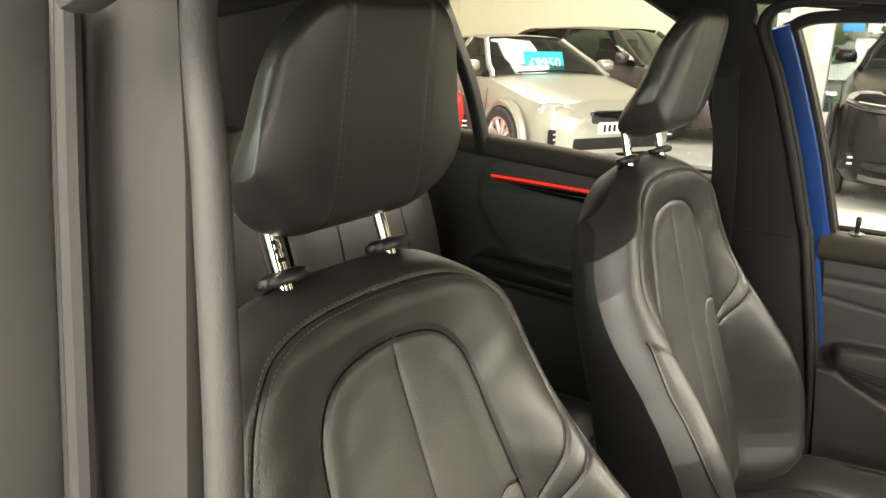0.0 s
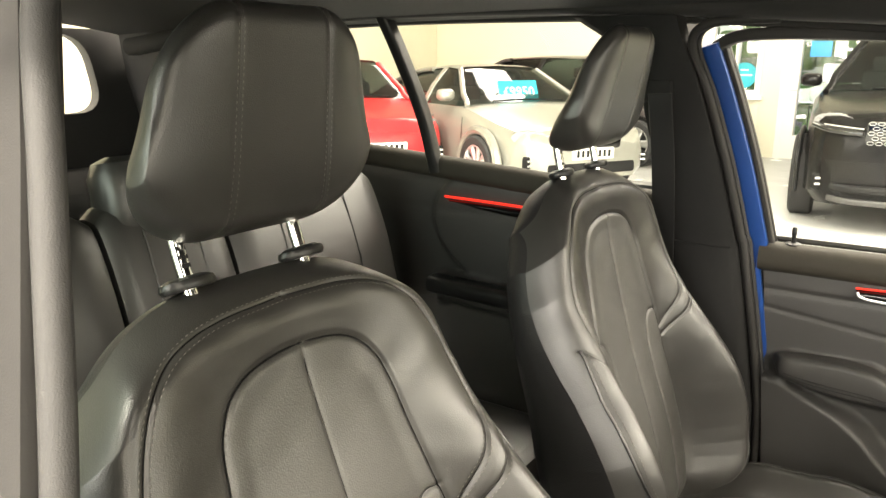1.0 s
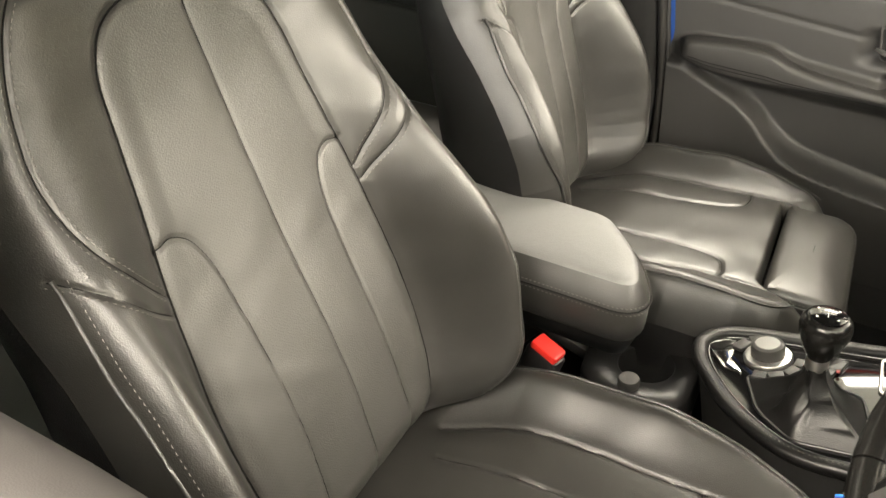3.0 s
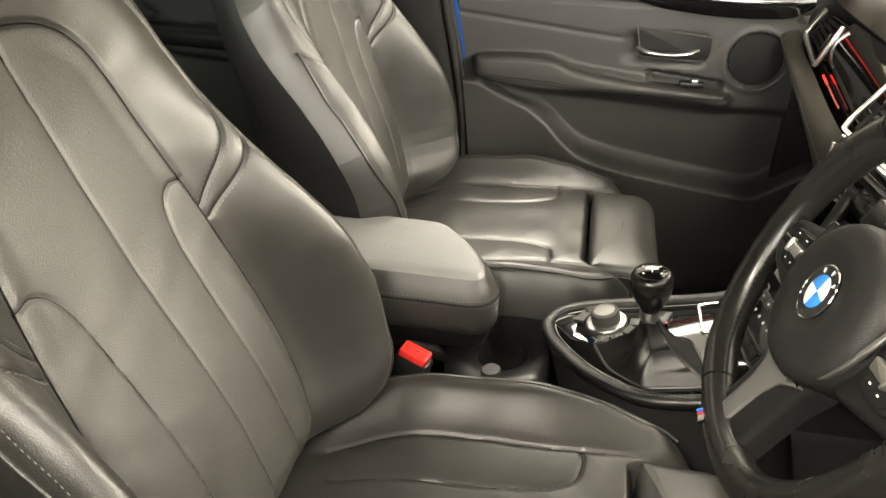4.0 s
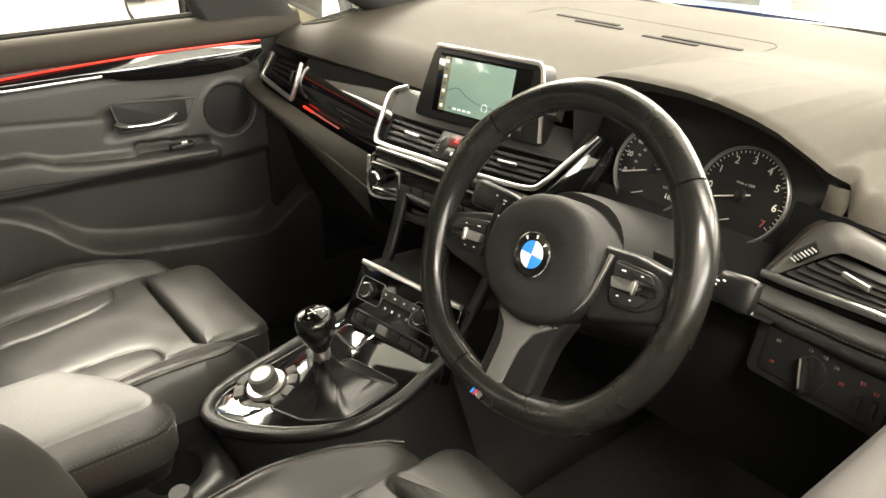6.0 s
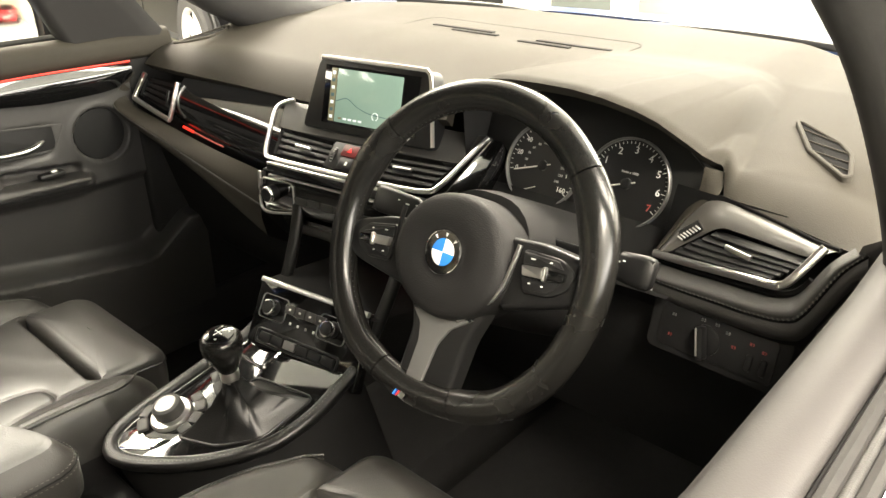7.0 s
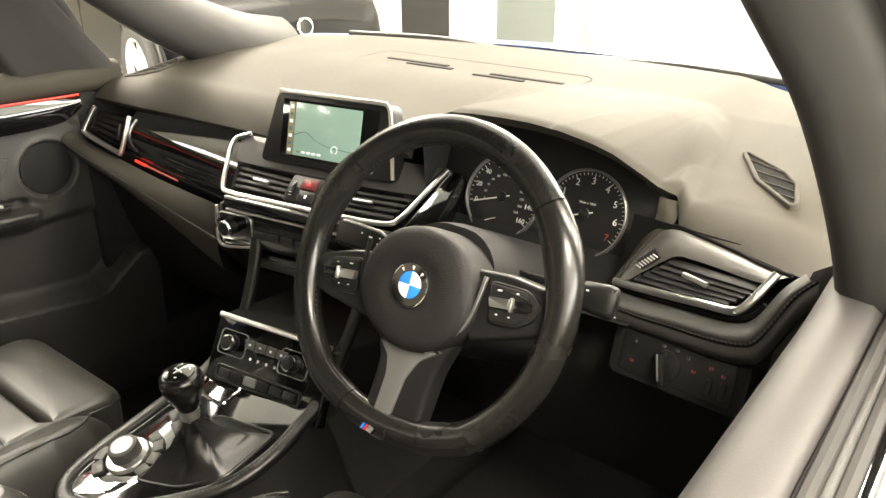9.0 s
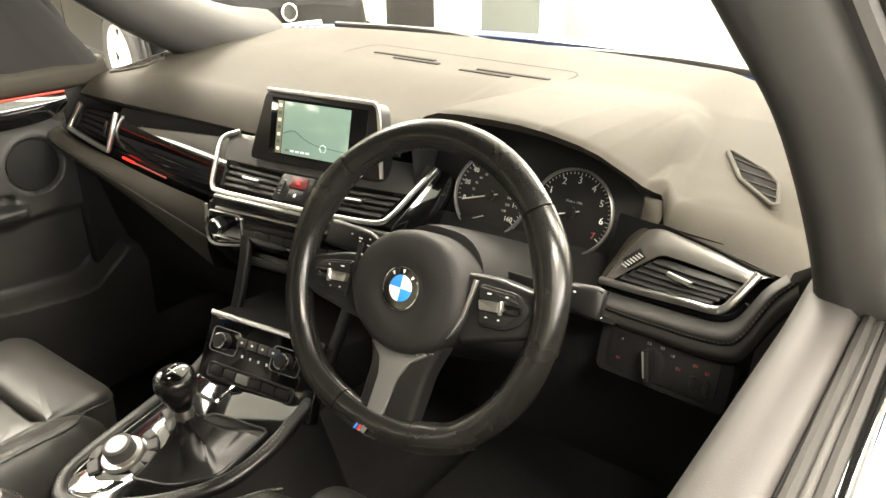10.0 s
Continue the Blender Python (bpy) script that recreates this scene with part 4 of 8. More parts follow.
def build_cushion():
    out = {}
    nu, nq = 241, 261
    p = np.sin(np.linspace(-1, 1, nu) * math.pi / 2 * 0.93) / math.sin(math.pi / 2 * 0.93)
    Pg, Tg = np.meshgrid(p, np.linspace(0, 1, nq), indexing='ij')
    W = np.interp(Tg, [0, 0.2, 0.6, 0.8, 0.92, 1.0], [0.245, 0.262, 0.264, 0.252, 0.232, 0.212])
    front = 0.379 + 0.075 * smooth(0.155 / 0.26, 0.19 / 0.26, np.abs(Pg))
    U, Q = Pg * W, -0.04 + Tg * (front + 0.04)
    Z = cushion_height(U, Q, Pg)
    wide = 0.012 + 0.045 * smooth(0.155 / 0.26, 0.19 / 0.26, np.abs(Pg))
    roll = np.clip((Q - (front - wide)) / wide, 0, 1)
    Z -= 0.040 * roll ** 2.2
    pts = np.stack([U, Q, Z], -1)
    low = pts.copy()
    v, f = grid_geo(pts)
    rim = np.vstack([pts[0, :, :], pts[1:-1, -1, :], pts[-1, ::-1, :]])
    rings = [rim]
    for dz, k in ((-0.015, 1.006), (-0.045, 1.004), (-0.085, 0.985)):
        q = rim.copy()
        q[:, 0] *= k
        q[:, 2] = np.minimum(rim[:, 2] + dz, rim[:, 2] + dz)
        rings.append(q)
    out["cover"] = make_mesh("cushion_cover", (v, f), LEATHER, 60, v[:, :2])
    out["skirt"] = make_mesh("cushion_side", loft_geo(rings, False, False), SEAT_SIDE, 50)
    threads, pipes = [], []
    for sgn in (1, -1):
        line = np.asarray(CU_OUT if sgn == 1 else mirror_line(CU_OUT))
        for o in (0.0, 0.007):
            l2 = offset_line(line, o * sgn)
            w = np.interp(np.clip((l2[:, 1] + 0.04) / 0.49, 0, 1), [0, 0.2, 0.6, 0.8, 0.92, 1.0], [0.245, 0.262, 0.264, 0.252, 0.232, 0.212])
            z = cushion_height(l2[:, 0], l2[:, 1], np.clip(l2[:, 0] / w, -1, 1))
            pos = np.c_[l2, z]
            nor = np.tile([0.35 * sgn, 0, 0.94], (len(pos), 1))
            threads.append(stitch_geo(pos + nor * 0.0012, nor))
            if o == 0.0:
                pipes.append(tube_geo(pos + nor * 0.0006 + np.array([0.004 * sgn, 0, -0.001]), 0.0016, 6))
    out["pipe"] = [make_mesh("piping", g, PIPING, 60) for g in pipes]
    # cushion seams get the same black cords for their shade
    cords = []
    for line in (CU_CENTRE, mirror_line(CU_CENTRE), CU_WING, mirror_line(CU_WING)):
        l2 = np.asarray(line)
        l2 = l2[l2[:, 1] < 0.345]
        cords.append(tube_geo(np.c_[l2, cushion_height(l2[:, 0], l2[:, 1], l2[:, 0] / 0.262) - 0.0001], 0.0009, 5))
    out["cord"] = make_mesh("cushion_seam_shade", join_geo(*cords), PITCH, 60)
    out["thread"] = [make_mesh("stitching", join_geo(*threads[k:k + 2]), THREAD, 60, None, False) for k in (0, 2)]
    # thigh support: a separate flat-topped pad in front, close against the cushion
    back = [(-0.148, 0.383), (0.148, 0.383)]
    plan = np.vstack([round_poly(back + [(0.150, 0.502), (-0.150, 0.502)], 0.006, 6)[:14], round_poly(back + [(0.150, 0.502), (-0.150, 0.502)], 0.040, 6)[14:]])
    rings = [np.c_[inset(plan, 0.012), np.full(len(plan), -0.070)], np.c_[inset(plan, 0.003), np.full(len(plan), -0.052)], np.c_[plan, np.full(len(plan), -0.020)], np.c_[plan, np.full(len(plan), 0.008)]]
    for k in range(1, 6):
        a = radians(18 * k)
        rings.append(np.c_[inset(plan, 0.015 * (1 - math.cos(a))), np.full(len(plan), 0.010 + 0.0155 * math.sin(a))])
    mid = np.array([0.0, 0.442])
    for k, z in ((0.97, 0.02590), (0.92, 0.02655), (0.85, 0.02730), (0.75, 0.02810), (0.62, 0.02890), (0.45, 0.02955), (0.25, 0.02990), (0.08, 0.0300)):
        rings.append(np.c_[mid + (inset(plan, 0.015) - mid) * k, np.full(len(plan), z)])
    for r in rings:
        r[:, 2] -= 0.010 * smooth(0.45, 0.51, r[:, 1])
    out["thigh"] = make_mesh("thigh_support", loft_geo(rings), LEATHER, 60)
    loop = np.vstack([rings[3][8:], rings[3][:6]])
    nor = loop - np.array([0, 0.453, 0.008])
    nor[:, 2] = 0
    nor /= np.linalg.norm(nor, axis=1)[:, None]
    out["tpiping"] = make_mesh("piping", tube_geo(loop + nor * 0.0006, 0.0016, 6), PIPING, 60)
    out["tthread"] = [make_mesh("stitching", stitch_geo(loop + nor * 0.0004 + np.array([0, 0, 0.006]), nor), THREAD, 60, None, False)]
    base = box_geo(0.40, 0.40, 0.10, 0.02)
    out["base"] = make_mesh("seat_base", moved(base, Matrix.Translation((0, 0.20, -0.13))), PLASTIC, 40)
    out["rail"] = make_mesh("seat_rail", box_geo(0.035, 0.52, 0.03, 0.004), SILVER, 40)
    return out


BACKREST, CUSHION = build_backrest(), build_cushion()


def front_seat(label, xs, by, bz, recline, shift=(0, 0)):
    seat = thing("front_seat", label, "car seat", "front seats", at=pose(xs, by, bz))
    r = radians(recline)
    back = axes((0, 0, 0), (-1, 0, 0), (0, -math.sin(r), math.cos(r)))

    def hang(name, me, m=None, label=""):
        ob = part(name, me, None, seat, label)
        ob.matrix_local = m if m is not None else Matrix()
        return ob
    cover = hang("backrest_cover", BACKREST["cover"], back, "smooth black leather with grey double stitching")
    hang("centre_panel", BACKREST["centre"], back, "perforated black leather")
    hang("side_shell", BACKREST["side"], back)
    hang("stitching", BACKREST["thread"], back)
    hang("seam_shade", BACKREST["cord"], back)
    for g in BACKREST["piping"]:
        hang("piping", g, back)
    head = hang("headrest", BACKREST["headrest"], back, "thick wedge-shaped black leather headrest")
    for g in BACKREST["hthread"]:
        part("headrest_stitching", g, None, head)
    for u in (-0.07, 0.07):
        hang("post", BACKREST["post"], back @ Matrix.Translation((u, 0, 0)), "polished chrome")
        hang("post_guide", BACKREST["guide"], back @ axes((u, 0.647, -0.031), (1, 0, 0), (0, 0, -1)))
    hang("notches", BACKREST["notch"], back @ Matrix.Translation((-0.07, 0, 0)))
    low = Matrix.Translation((0, *shift))
    hang("cushion_cover", CUSHION["cover"], low)
    hang("cushion_side", CUSHION["skirt"], low)
    tagged(hang("cushion_seam_shade", CUSHION["cord"], low), kind="stuff")
    for g in CUSHION["pipe"]:
        hang("cushion_piping", g, low)
    for g in CUSHION["thread"]:
        hang("cushion_stitching", g, low)
    hang("thigh_support", CUSHION["thigh"], low, "pull-out leather thigh pad")
    hang("thigh_piping", CUSHION["tpiping"], low)
    for g in CUSHION["tthread"]:
        hang("thigh_stitching", g, low)
    hang("seat_base", CUSHION["base"], low)
    for u in (-0.2, 0.2):
        hang("seat_rail", CUSHION["rail"], Matrix.Translation((u, 0.15, 0.335 - bz)))
    return seat


front_seat("black leather driver's sport seat with headrest on chrome posts", 0.352, -0.19, 0.60, 22)
front_seat("black leather passenger sport seat set further back and more upright", -0.365, -0.242, 0.590, 15.5, (-0.02, 0.018))

# ---------------------------------------------------------------- steering wheel
WH = axes((0.36, 0.299, 0.964), (1, 0, 0), (0, 0.426, 0.905))
wheel = thing("steering_wheel", "three-spoke black leather steering wheel with worn shiny rim", "steering wheel", at=WH)
N_RIM = 120


def rim_point(a):
    """The rim's centre line: round, a little flatter at the bottom."""
    x, y = 0.1635 * math.cos(a) - 0.004, 0.1635 * math.sin(a)
    if y < -0.13:
        y = -0.13 + (y + 0.13) * 0.72
    return x, y


def rim_arc(a0, a1, n, grip=1.0):
    rings = []
    for a in np.linspace(radians(a0), radians(a1), n):
        x, y = rim_point(a)
        deg = math.degrees(a) % 360
        fat = 1.0 + 0.16 * (math.exp(-((deg - 25) / 12) ** 2) + math.exp(-((deg - 155) / 12) ** 2))
        ring = []
        for k in range(18):
            b = 2 * math.pi * k / 18
            rr, zz = 0.0165 * fat * grip * math.cos(b), 0.0150 * fat * grip * math.sin(b)
            ring.append((x + rr * math.cos(a), y + rr * math.sin(a), zz))
        rings.append(ring)
    return loft_geo(rings)


SECTIONS = [(42, 138, 50, 1.0), (138.6, 251, 60, 1.03), (251.6, 288.4, 30, 0.99), (289, 401.4, 60, 1.03)]
for k, (a0, a1, n, g) in enumerate(SECTIONS):
    part("rim", rim_arc(a0, a1, n, g), LEATHER_GLOSS, wheel, "worn shiny black leather" if k != 2 else "smooth black lower rim")
threads = []
for a0, a1 in ((20, 42), (138, 160), (42, 138), (160, 250), (290, 380)):
    pts, nor = [], []
    for a in np.linspace(radians(a0), radians(a1), 60):
        x, y = rim_point(a)
        k = (0.1635 - 0.0158) / 0.1635
        pts.append((x * k, y * k, 0.003)), nor.append((-math.cos(a), -math.sin(a), 0.4))
    threads.append(stitch_geo(np.array(pts), np.array(nor), 0.006, 0.004, 0.0006))
part("rim_stitching", join_geo(*threads), SATIN, wheel)


def hub_ring(k, z, n=64):
    out = []
    for i in range(n):
        a = 2 * math.pi * i / n
        r = 0.0685 + 0.004 * math.cos(2 * a) - 0.003 * math.sin(a)
        out.append((k * r * math.cos(a), k * r * math.sin(a) - 0.002, z))
    return out


part("airbag_cover", loft_geo([hub_ring(1.0, -0.035), hub_ring(1.02, 0.0), hub_ring(1.0, 0.012), hub_ring(0.95, 0.0185), hub_ring(0.85, 0.022), hub_ring(0.65, 0.024),
                               hub_ring(0.50, 0.0243), hub_ring(0.43, 0.0225), hub_ring(0.33, 0.022)]), HUB, wheel, "round matt black airbag cover", 70)
# badge: plain ring and quarters
emblem = part("emblem", moved(lathe_geo([(0.0225, 0), (0.0225, 0.002), (0.0215, 0.003), (0.0145, 0.003), (0.014, 0.002)], 40), Matrix.Translation((0, -0.002, 0.022))), GLOSS, wheel, "round badge with blue and white quarters")
part("emblem_rim", moved(grid_geo([[((0.0226 + 0.0008 * math.cos(b)) * math.cos(a), (0.0226 + 0.0008 * math.cos(b)) * math.sin(a), 0.0008 * math.sin(b)) for b in np.linspace(0, 2 * math.pi, 8, False)] for a in np.linspace(0, 2 * math.pi, 48, False)], True, True), Matrix.Translation((0, -0.002, 0.0245))), BRIGHT, emblem)
E_BLUE = mat("badge_blue", (0.03, 0.22, 0.70), 0.25, coat=0.5)
E_WHITE = mat("badge_white", (0.85, 0.85, 0.85), 0.25, coat=0.5)
for q in range(4):
    fan = [(0, 0)] + [(0.0140 * math.cos(radians(90 * q + 90 * k / 10)), 0.0140 * math.sin(radians(90 * q + 90 * k / 10))) for k in range(11)]
    part("quarter", moved(prism_geo(fan, 0, 0.0012, 0.0002), Matrix.Translation((0, -0.002, 0.0243))), E_WHITE if q % 2 == 0 else E_BLUE, emblem)
for k, (a, w) in enumerate(((132, 0.0030), (90, 0.0042), (48, 0.0042))):
    for s in (-1, 1):
        aa = radians(a + s * w * 900 / 2.2)
        part("mark", moved(box_geo(0.0009, 0.0042, 0.0004, 0.0001), Matrix.Translation((0.0182 * math.cos(aa), 0.0182 * math.sin(aa) - 0.002, 0.0254)) @ pose(0, 0, 0, 0, 0, math.degrees(aa) - 90 + s * 12)), E_WHITE, emblem)
for sx in (-1, 1):
    part("horn_mark", moved(box_geo(0.010, 0.0022, 0.0005, 0.0002), Matrix.Translation((sx * 0.050, 0.004, 0.0205)) @ pose(0, 0, 0, 0, sx * 14, 0)), SATIN, wheel)
# side spokes with switches; the wheel stands turned a little to the left
TURN = pose(0, 0, 0, 0, 0, 7)
for sx in (-1, 1):
    spoke = [(0.058, 0.026), (0.100, 0.025), (0.150, 0.015), (0.160, 0.002), (0.158, -0.018), (0.140, -0.030), (0.105, -0.038), (0.062, -0.048)]
    poly = round_poly([(sx * a, b) for a, b in spoke], 0.009)
    part("side_spoke", moved(prism_geo(poly, -0.020, 0.003, 0.006, 3), TURN), SATIN, wheel, "satin black spoke with switches")
    cl = round_poly([(sx * a, b) for a, b in [(0.082, 0.017), (0.126, 0.013), (0.142, 0.001), (0.136, -0.015), (0.118, -0.025), (0.086, -0.025)]], 0.007)
    pod = part("switch_pod", moved(prism_geo(cl, 0.002, 0.0070, 0.002), TURN), SATIN, wheel)
    up = round_poly([(sx * a, b) for a, b in [(0.085, 0.014), (0.124, 0.0105), (0.130, 0.003), (0.085, 0.0025)]], 0.002)
    part("key", moved(prism_geo(up, 0.006, 0.0088, 0.001), TURN), SLAT, pod)
    dn = round_poly([(sx * a, b) for a, b in [(0.087, -0.0095), (0.130, -0.0085), (0.117, -0.0215), (0.088, -0.0215)]], 0.002)
    part("key", moved(prism_geo(dn, 0.006, 0.0085, 0.001), TURN), SLAT, pod)
    part("rocker", moved(prism_geo(round_poly([(sx * a, b) for a, b in [(0.086, 0.0015), (0.110, 0.0015), (0.110, -0.0085), (0.088, -0.0085)]], 0.002), 0.006, 0.0125, 0.0015), TURN), CHROME, pod, "satin chrome rocker")
    part("rocker", moved(prism_geo(round_poly([(sx * a, b) for a, b in [(0.114, 0.0012), (0.134, 0.0005), (0.133, -0.0075), (0.114, -0.0078)]], 0.002), 0.006, 0.0115, 0.0015), TURN), GLOSS, pod)
    part("roller", moved(box_geo(0.0035, 0.014, 0.006, 0.0015), TURN @ Matrix.Translation((sx * 0.112, -0.0035, 0.0110))), CHROME, pod)
    for bx, by, bw in ((0.096, 0.0085, 0.005), (0.116, 0.008, 0.003), (0.096, -0.015, 0.003), (0.110, -0.0155, 0.0025)):
        part("symbol", moved(box_geo(bw, 0.0014, 0.0004, 0.0001), TURN @ Matrix.Translation((sx * bx, by, 0.0089))), WHITE_INK, pod)
    arc = [(sx * 0.077, 0.029, 0.010), (sx * 0.076, 0.008, 0.012), (sx * 0.071, -0.018, 0.012), (sx * 0.054, -0.044, 0.011), (sx * 0.030, -0.064, 0.009)]
    # left silver trim looks dim in shade, so it is coloured satin black
    part("silver_trim", sweep_geo(spline(arc, 30), rrect(0.0045, 0.005, 0.0015, 2), (0, 0, 1)), CHROME if sx > 0 else SATIN, wheel, "silver edge trim" if sx > 0 else "")
# lower spoke
low = round_poly([(-0.046, -0.050), (0.056, -0.045), (0.044, -0.082), (0.038, -0.150), (-0.034, -0.150), (-0.030, -0.09)], 0.010)
part("lower_spoke", prism_geo(low, -0.018, 0.004, 0.006, 3), SATIN, wheel)
ins = round_poly([(-0.034, -0.068), (0.048, -0.058), (0.022, -0.077), (0.011, -0.098), (0.004, -0.146), (-0.018, -0.148), (-0.014, -0.100), (-0.018, -0.082)], 0.004)
part("spoke_insert", prism_geo(ins, 0.003, 0.0075, 0.002), SILVER, wheel, "brushed silver insert")
tri = part("stripe_badge", moved(box_geo(0.020, 0.008, 0.0016, 0.0005), Matrix.Translation((-0.012, -0.160, 0.0150)) @ pose(0, 0, 0, -22, 0, 0)), GLOSS, wheel, "small tricolour bar badge")
for k, c in enumerate((E_BLUE, mat("badge_navy", (0.02, 0.03, 0.2), 0.3), RED)):
    part("stripe", moved(box_geo(0.0018, 0.0066, 0.0008, 0.0002), Matrix.Translation((-0.0185 + 0.0024 * k, -0.160, 0.0162)) @ pose(0, 0, 0, -22, 0, -14)), c, tri)
part("silver_stripe", moved(box_geo(0.0068, 0.0062, 0.0008, 0.0003), Matrix.Translation((-0.008, -0.160, 0.0162)) @ pose(0, 0, 0, -22, 0, -14)), CHROME, tri)
# column shroud and stalks
column = thing("steering_column", "matt black steering column shroud with two stalks", "steering column", at=WH)
rings = []
for z, k, dy in ((-0.030, 1.0, 0), (-0.06, 1.05, 0), (-0.12, 1.1, -0.004), (-0.23, 1.15, -0.01)):
    rings.append([(x * k, y * k + dy, z) for x, y in rrect(0.125, 0.135, 0.05, 6)])
part("shroud", loft_geo(rings), HUB, column, "", 60)
for sx in (-1, 1):
    ln = 0.206 if sx < 0 else 0.176
    cy = 0.020 if sx < 0 else 0.034
    st = part("stalk", loft_geo([[(sx * x, cy + sy * kk, -0.080 + sz * kk - 0.00 * x) for sy, sz in rrect(0.026, 0.013, 0.005, 3)] for x, kk in ((0.05, 0.4), (0.085, 0.45), (0.12 if sx < 0 else 0.135, 0.5), (ln - 0.070 if sx < 0 else ln - 0.036, 1.15), (ln - 0.01, 1.35), (ln - 0.003, 1.25), (ln, 0.95))]), SATIN, column, "black stalk with white symbols", 50)
    for k in range(5):
        part("symbol", moved(box_geo(0.006 if k % 2 else 0.003, 0.0016, 0.0004, 0.0001), Matrix.Translation((sx * (0.132 + 0.010 * (k % 3) * (1.5 if sx < 0 else 0.7)), cy + 0.006 - 0.006 * (k // 3) - 0.002 * (k % 2), -0.0708))), WHITE_INK, st)
    part("end_cap", moved(box_geo(0.004, 0.028, 0.015, 0.004), Matrix.Translation((sx * (ln - 0.004), cy, -0.080))), SATIN, st)

# ---------------------------------------------------------------- dashboard
dash = thing("dashboard", "dark grey soft dashboard with gloss black and chrome trim", "dashboard")
BROW_X = [0.13, 0.17, 0.20, 0.231, 0.27, 0.313, 0.35, 0.388, 0.427, 0.448, 0.476, 0.491, 0.502, 0.512]
BROW_Z = [1.030, 1.056, 1.076, 1.088, 1.0925, 1.0935, 1.0925, 1.088, 1.077, 1.065, 1.041, 1.026, 1.018, 1.014]
BROW_Y = [0.545, 0.533, 0.520, 0.508, 0.504, 0.505, 0.507, 0.511, 0.521, 0.534, 0.555, 0.569, 0.579, 0.585]
CREASE_Y = [0.585, 0.60, 0.66, 0.71, 0.78, 0.845, 0.88, 0.91]
CREASE_X = [0.519, 0.517, 0.504, 0.492, 0.476, 0.454, 0.432, 0.395]


def dash_front(x):
    """Where the top skin begins at x: y and z of its front lip."""
    x = np.asarray(x, float)
    y = np.where(x < 0.13, 0.530 + 0.012 * smooth(-0.15, 0.10, x), np.interp(x, BROW_X, BROW_Y))
    z = np.where(x < 0.13, 0.982 + 0.006 * smooth(-0.7, -0.2, x) + 0.02 * smooth(0.02, 0.13, x), np.interp(x, BROW_X, BROW_Z))
    w = smooth(0.508, 0.530, x)
    y = y * (1 - w) + np.interp(x, [0.52, 0.601, 0.667, 0.71], [0.556, 0.536, 0.502, 0.485]) * w
    z = z * (1 - w) + np.interp(x, [0.52, 0.601, 0.667, 0.71], [0.989, 0.985, 0.988, 0.992]) * w
    return y, z


def dash_base(x):
    return 1.150 - 0.14 * (np.abs(x) / 0.70) ** 2.2


def dash_z(x, y):
    yf, zf = dash_front(x)
    base = 1.030 + 0.026 * smooth(0.55, 0.85, y) + 0.006 * smooth(0.85, 1.1, y) - 0.016 * smooth(0.45, 0.70, np.abs(x)) * (1 - smooth(0.6, 1.0, y) * 0.6)
    # instrument hood: rises out of the dash and ends in a crease towards the door
    left = smooth(0.12, 0.24, x)
    back = smooth(0.0, 1.0, (y - yf) / np.maximum(0.80 - yf, 0.05))
    lipz = np.interp(x, BROW_X, BROW_Z) + 0.004
    crown = lipz * (1 - back) + np.maximum(1.063, lipz * 0.35 + 1.063 * 0.65) * back
    hood = np.maximum(crown - base, 0) * left * (1 - smooth(0.74, 0.93, y))
    xe = np.interp(y, CREASE_Y, CREASE_X)
    soft = 0.014 + 0.016 * smooth(0.62, 0.90, y)
    w = smooth(xe - soft, xe + soft, x) * smooth(0.36, 0.42, x)
    end = np.interp(y, [0.45, 0.60, 0.66, 0.75, 0.88, 1.0], [1.004, 1.011, 1.020, 1.030, 1.044, 1.049])
    end = end - 0.010 * smooth(0.60, 0.71, x) * (1 - smooth(0.7, 0.9, y))
    out = base * (1 - smooth(0.40, 0.50, x)) + end * smooth(0.40, 0.50, x)
    z = (base + hood) * (1 - w) + out * w
    # rounded lip at the front
    depth = z - zf
    lip = np.where(x > 0.16, 0.016 + 0.059 * smooth(0.495, 0.575, x), 0.075)
    t = np.clip((y - yf) / lip, 0, 1)
    return zf + depth * (1 - (1 - t) ** 2.2)


gx = np.unique(np.r_[np.linspace(-0.71, 0.71, 143), np.linspace(0.38, 0.56, 90), np.linspace(0.12, 0.25, 20)])
tv = np.r_[np.linspace(0, 0.1, 12), np.linspace(0.11, 1, 70)]
P = []
for x in gx:
    yf, zf = dash_front(x)
    yy = yf + tv * (dash_base(x) - yf)
    P.append(np.c_[np.full(len(yy), x), yy, dash_z(np.full(len(yy), x), yy)])
P = np.array(P)
front = P[:, :1].copy()
front[:, 0, 2] -= 0.012
front[:, 0, 1] += 0.012
part("dash_top", grid_geo(np.concatenate([front, P], 1)), SOFT, dash, "matt grey soft-touch dash top with an instrument hood", 50)
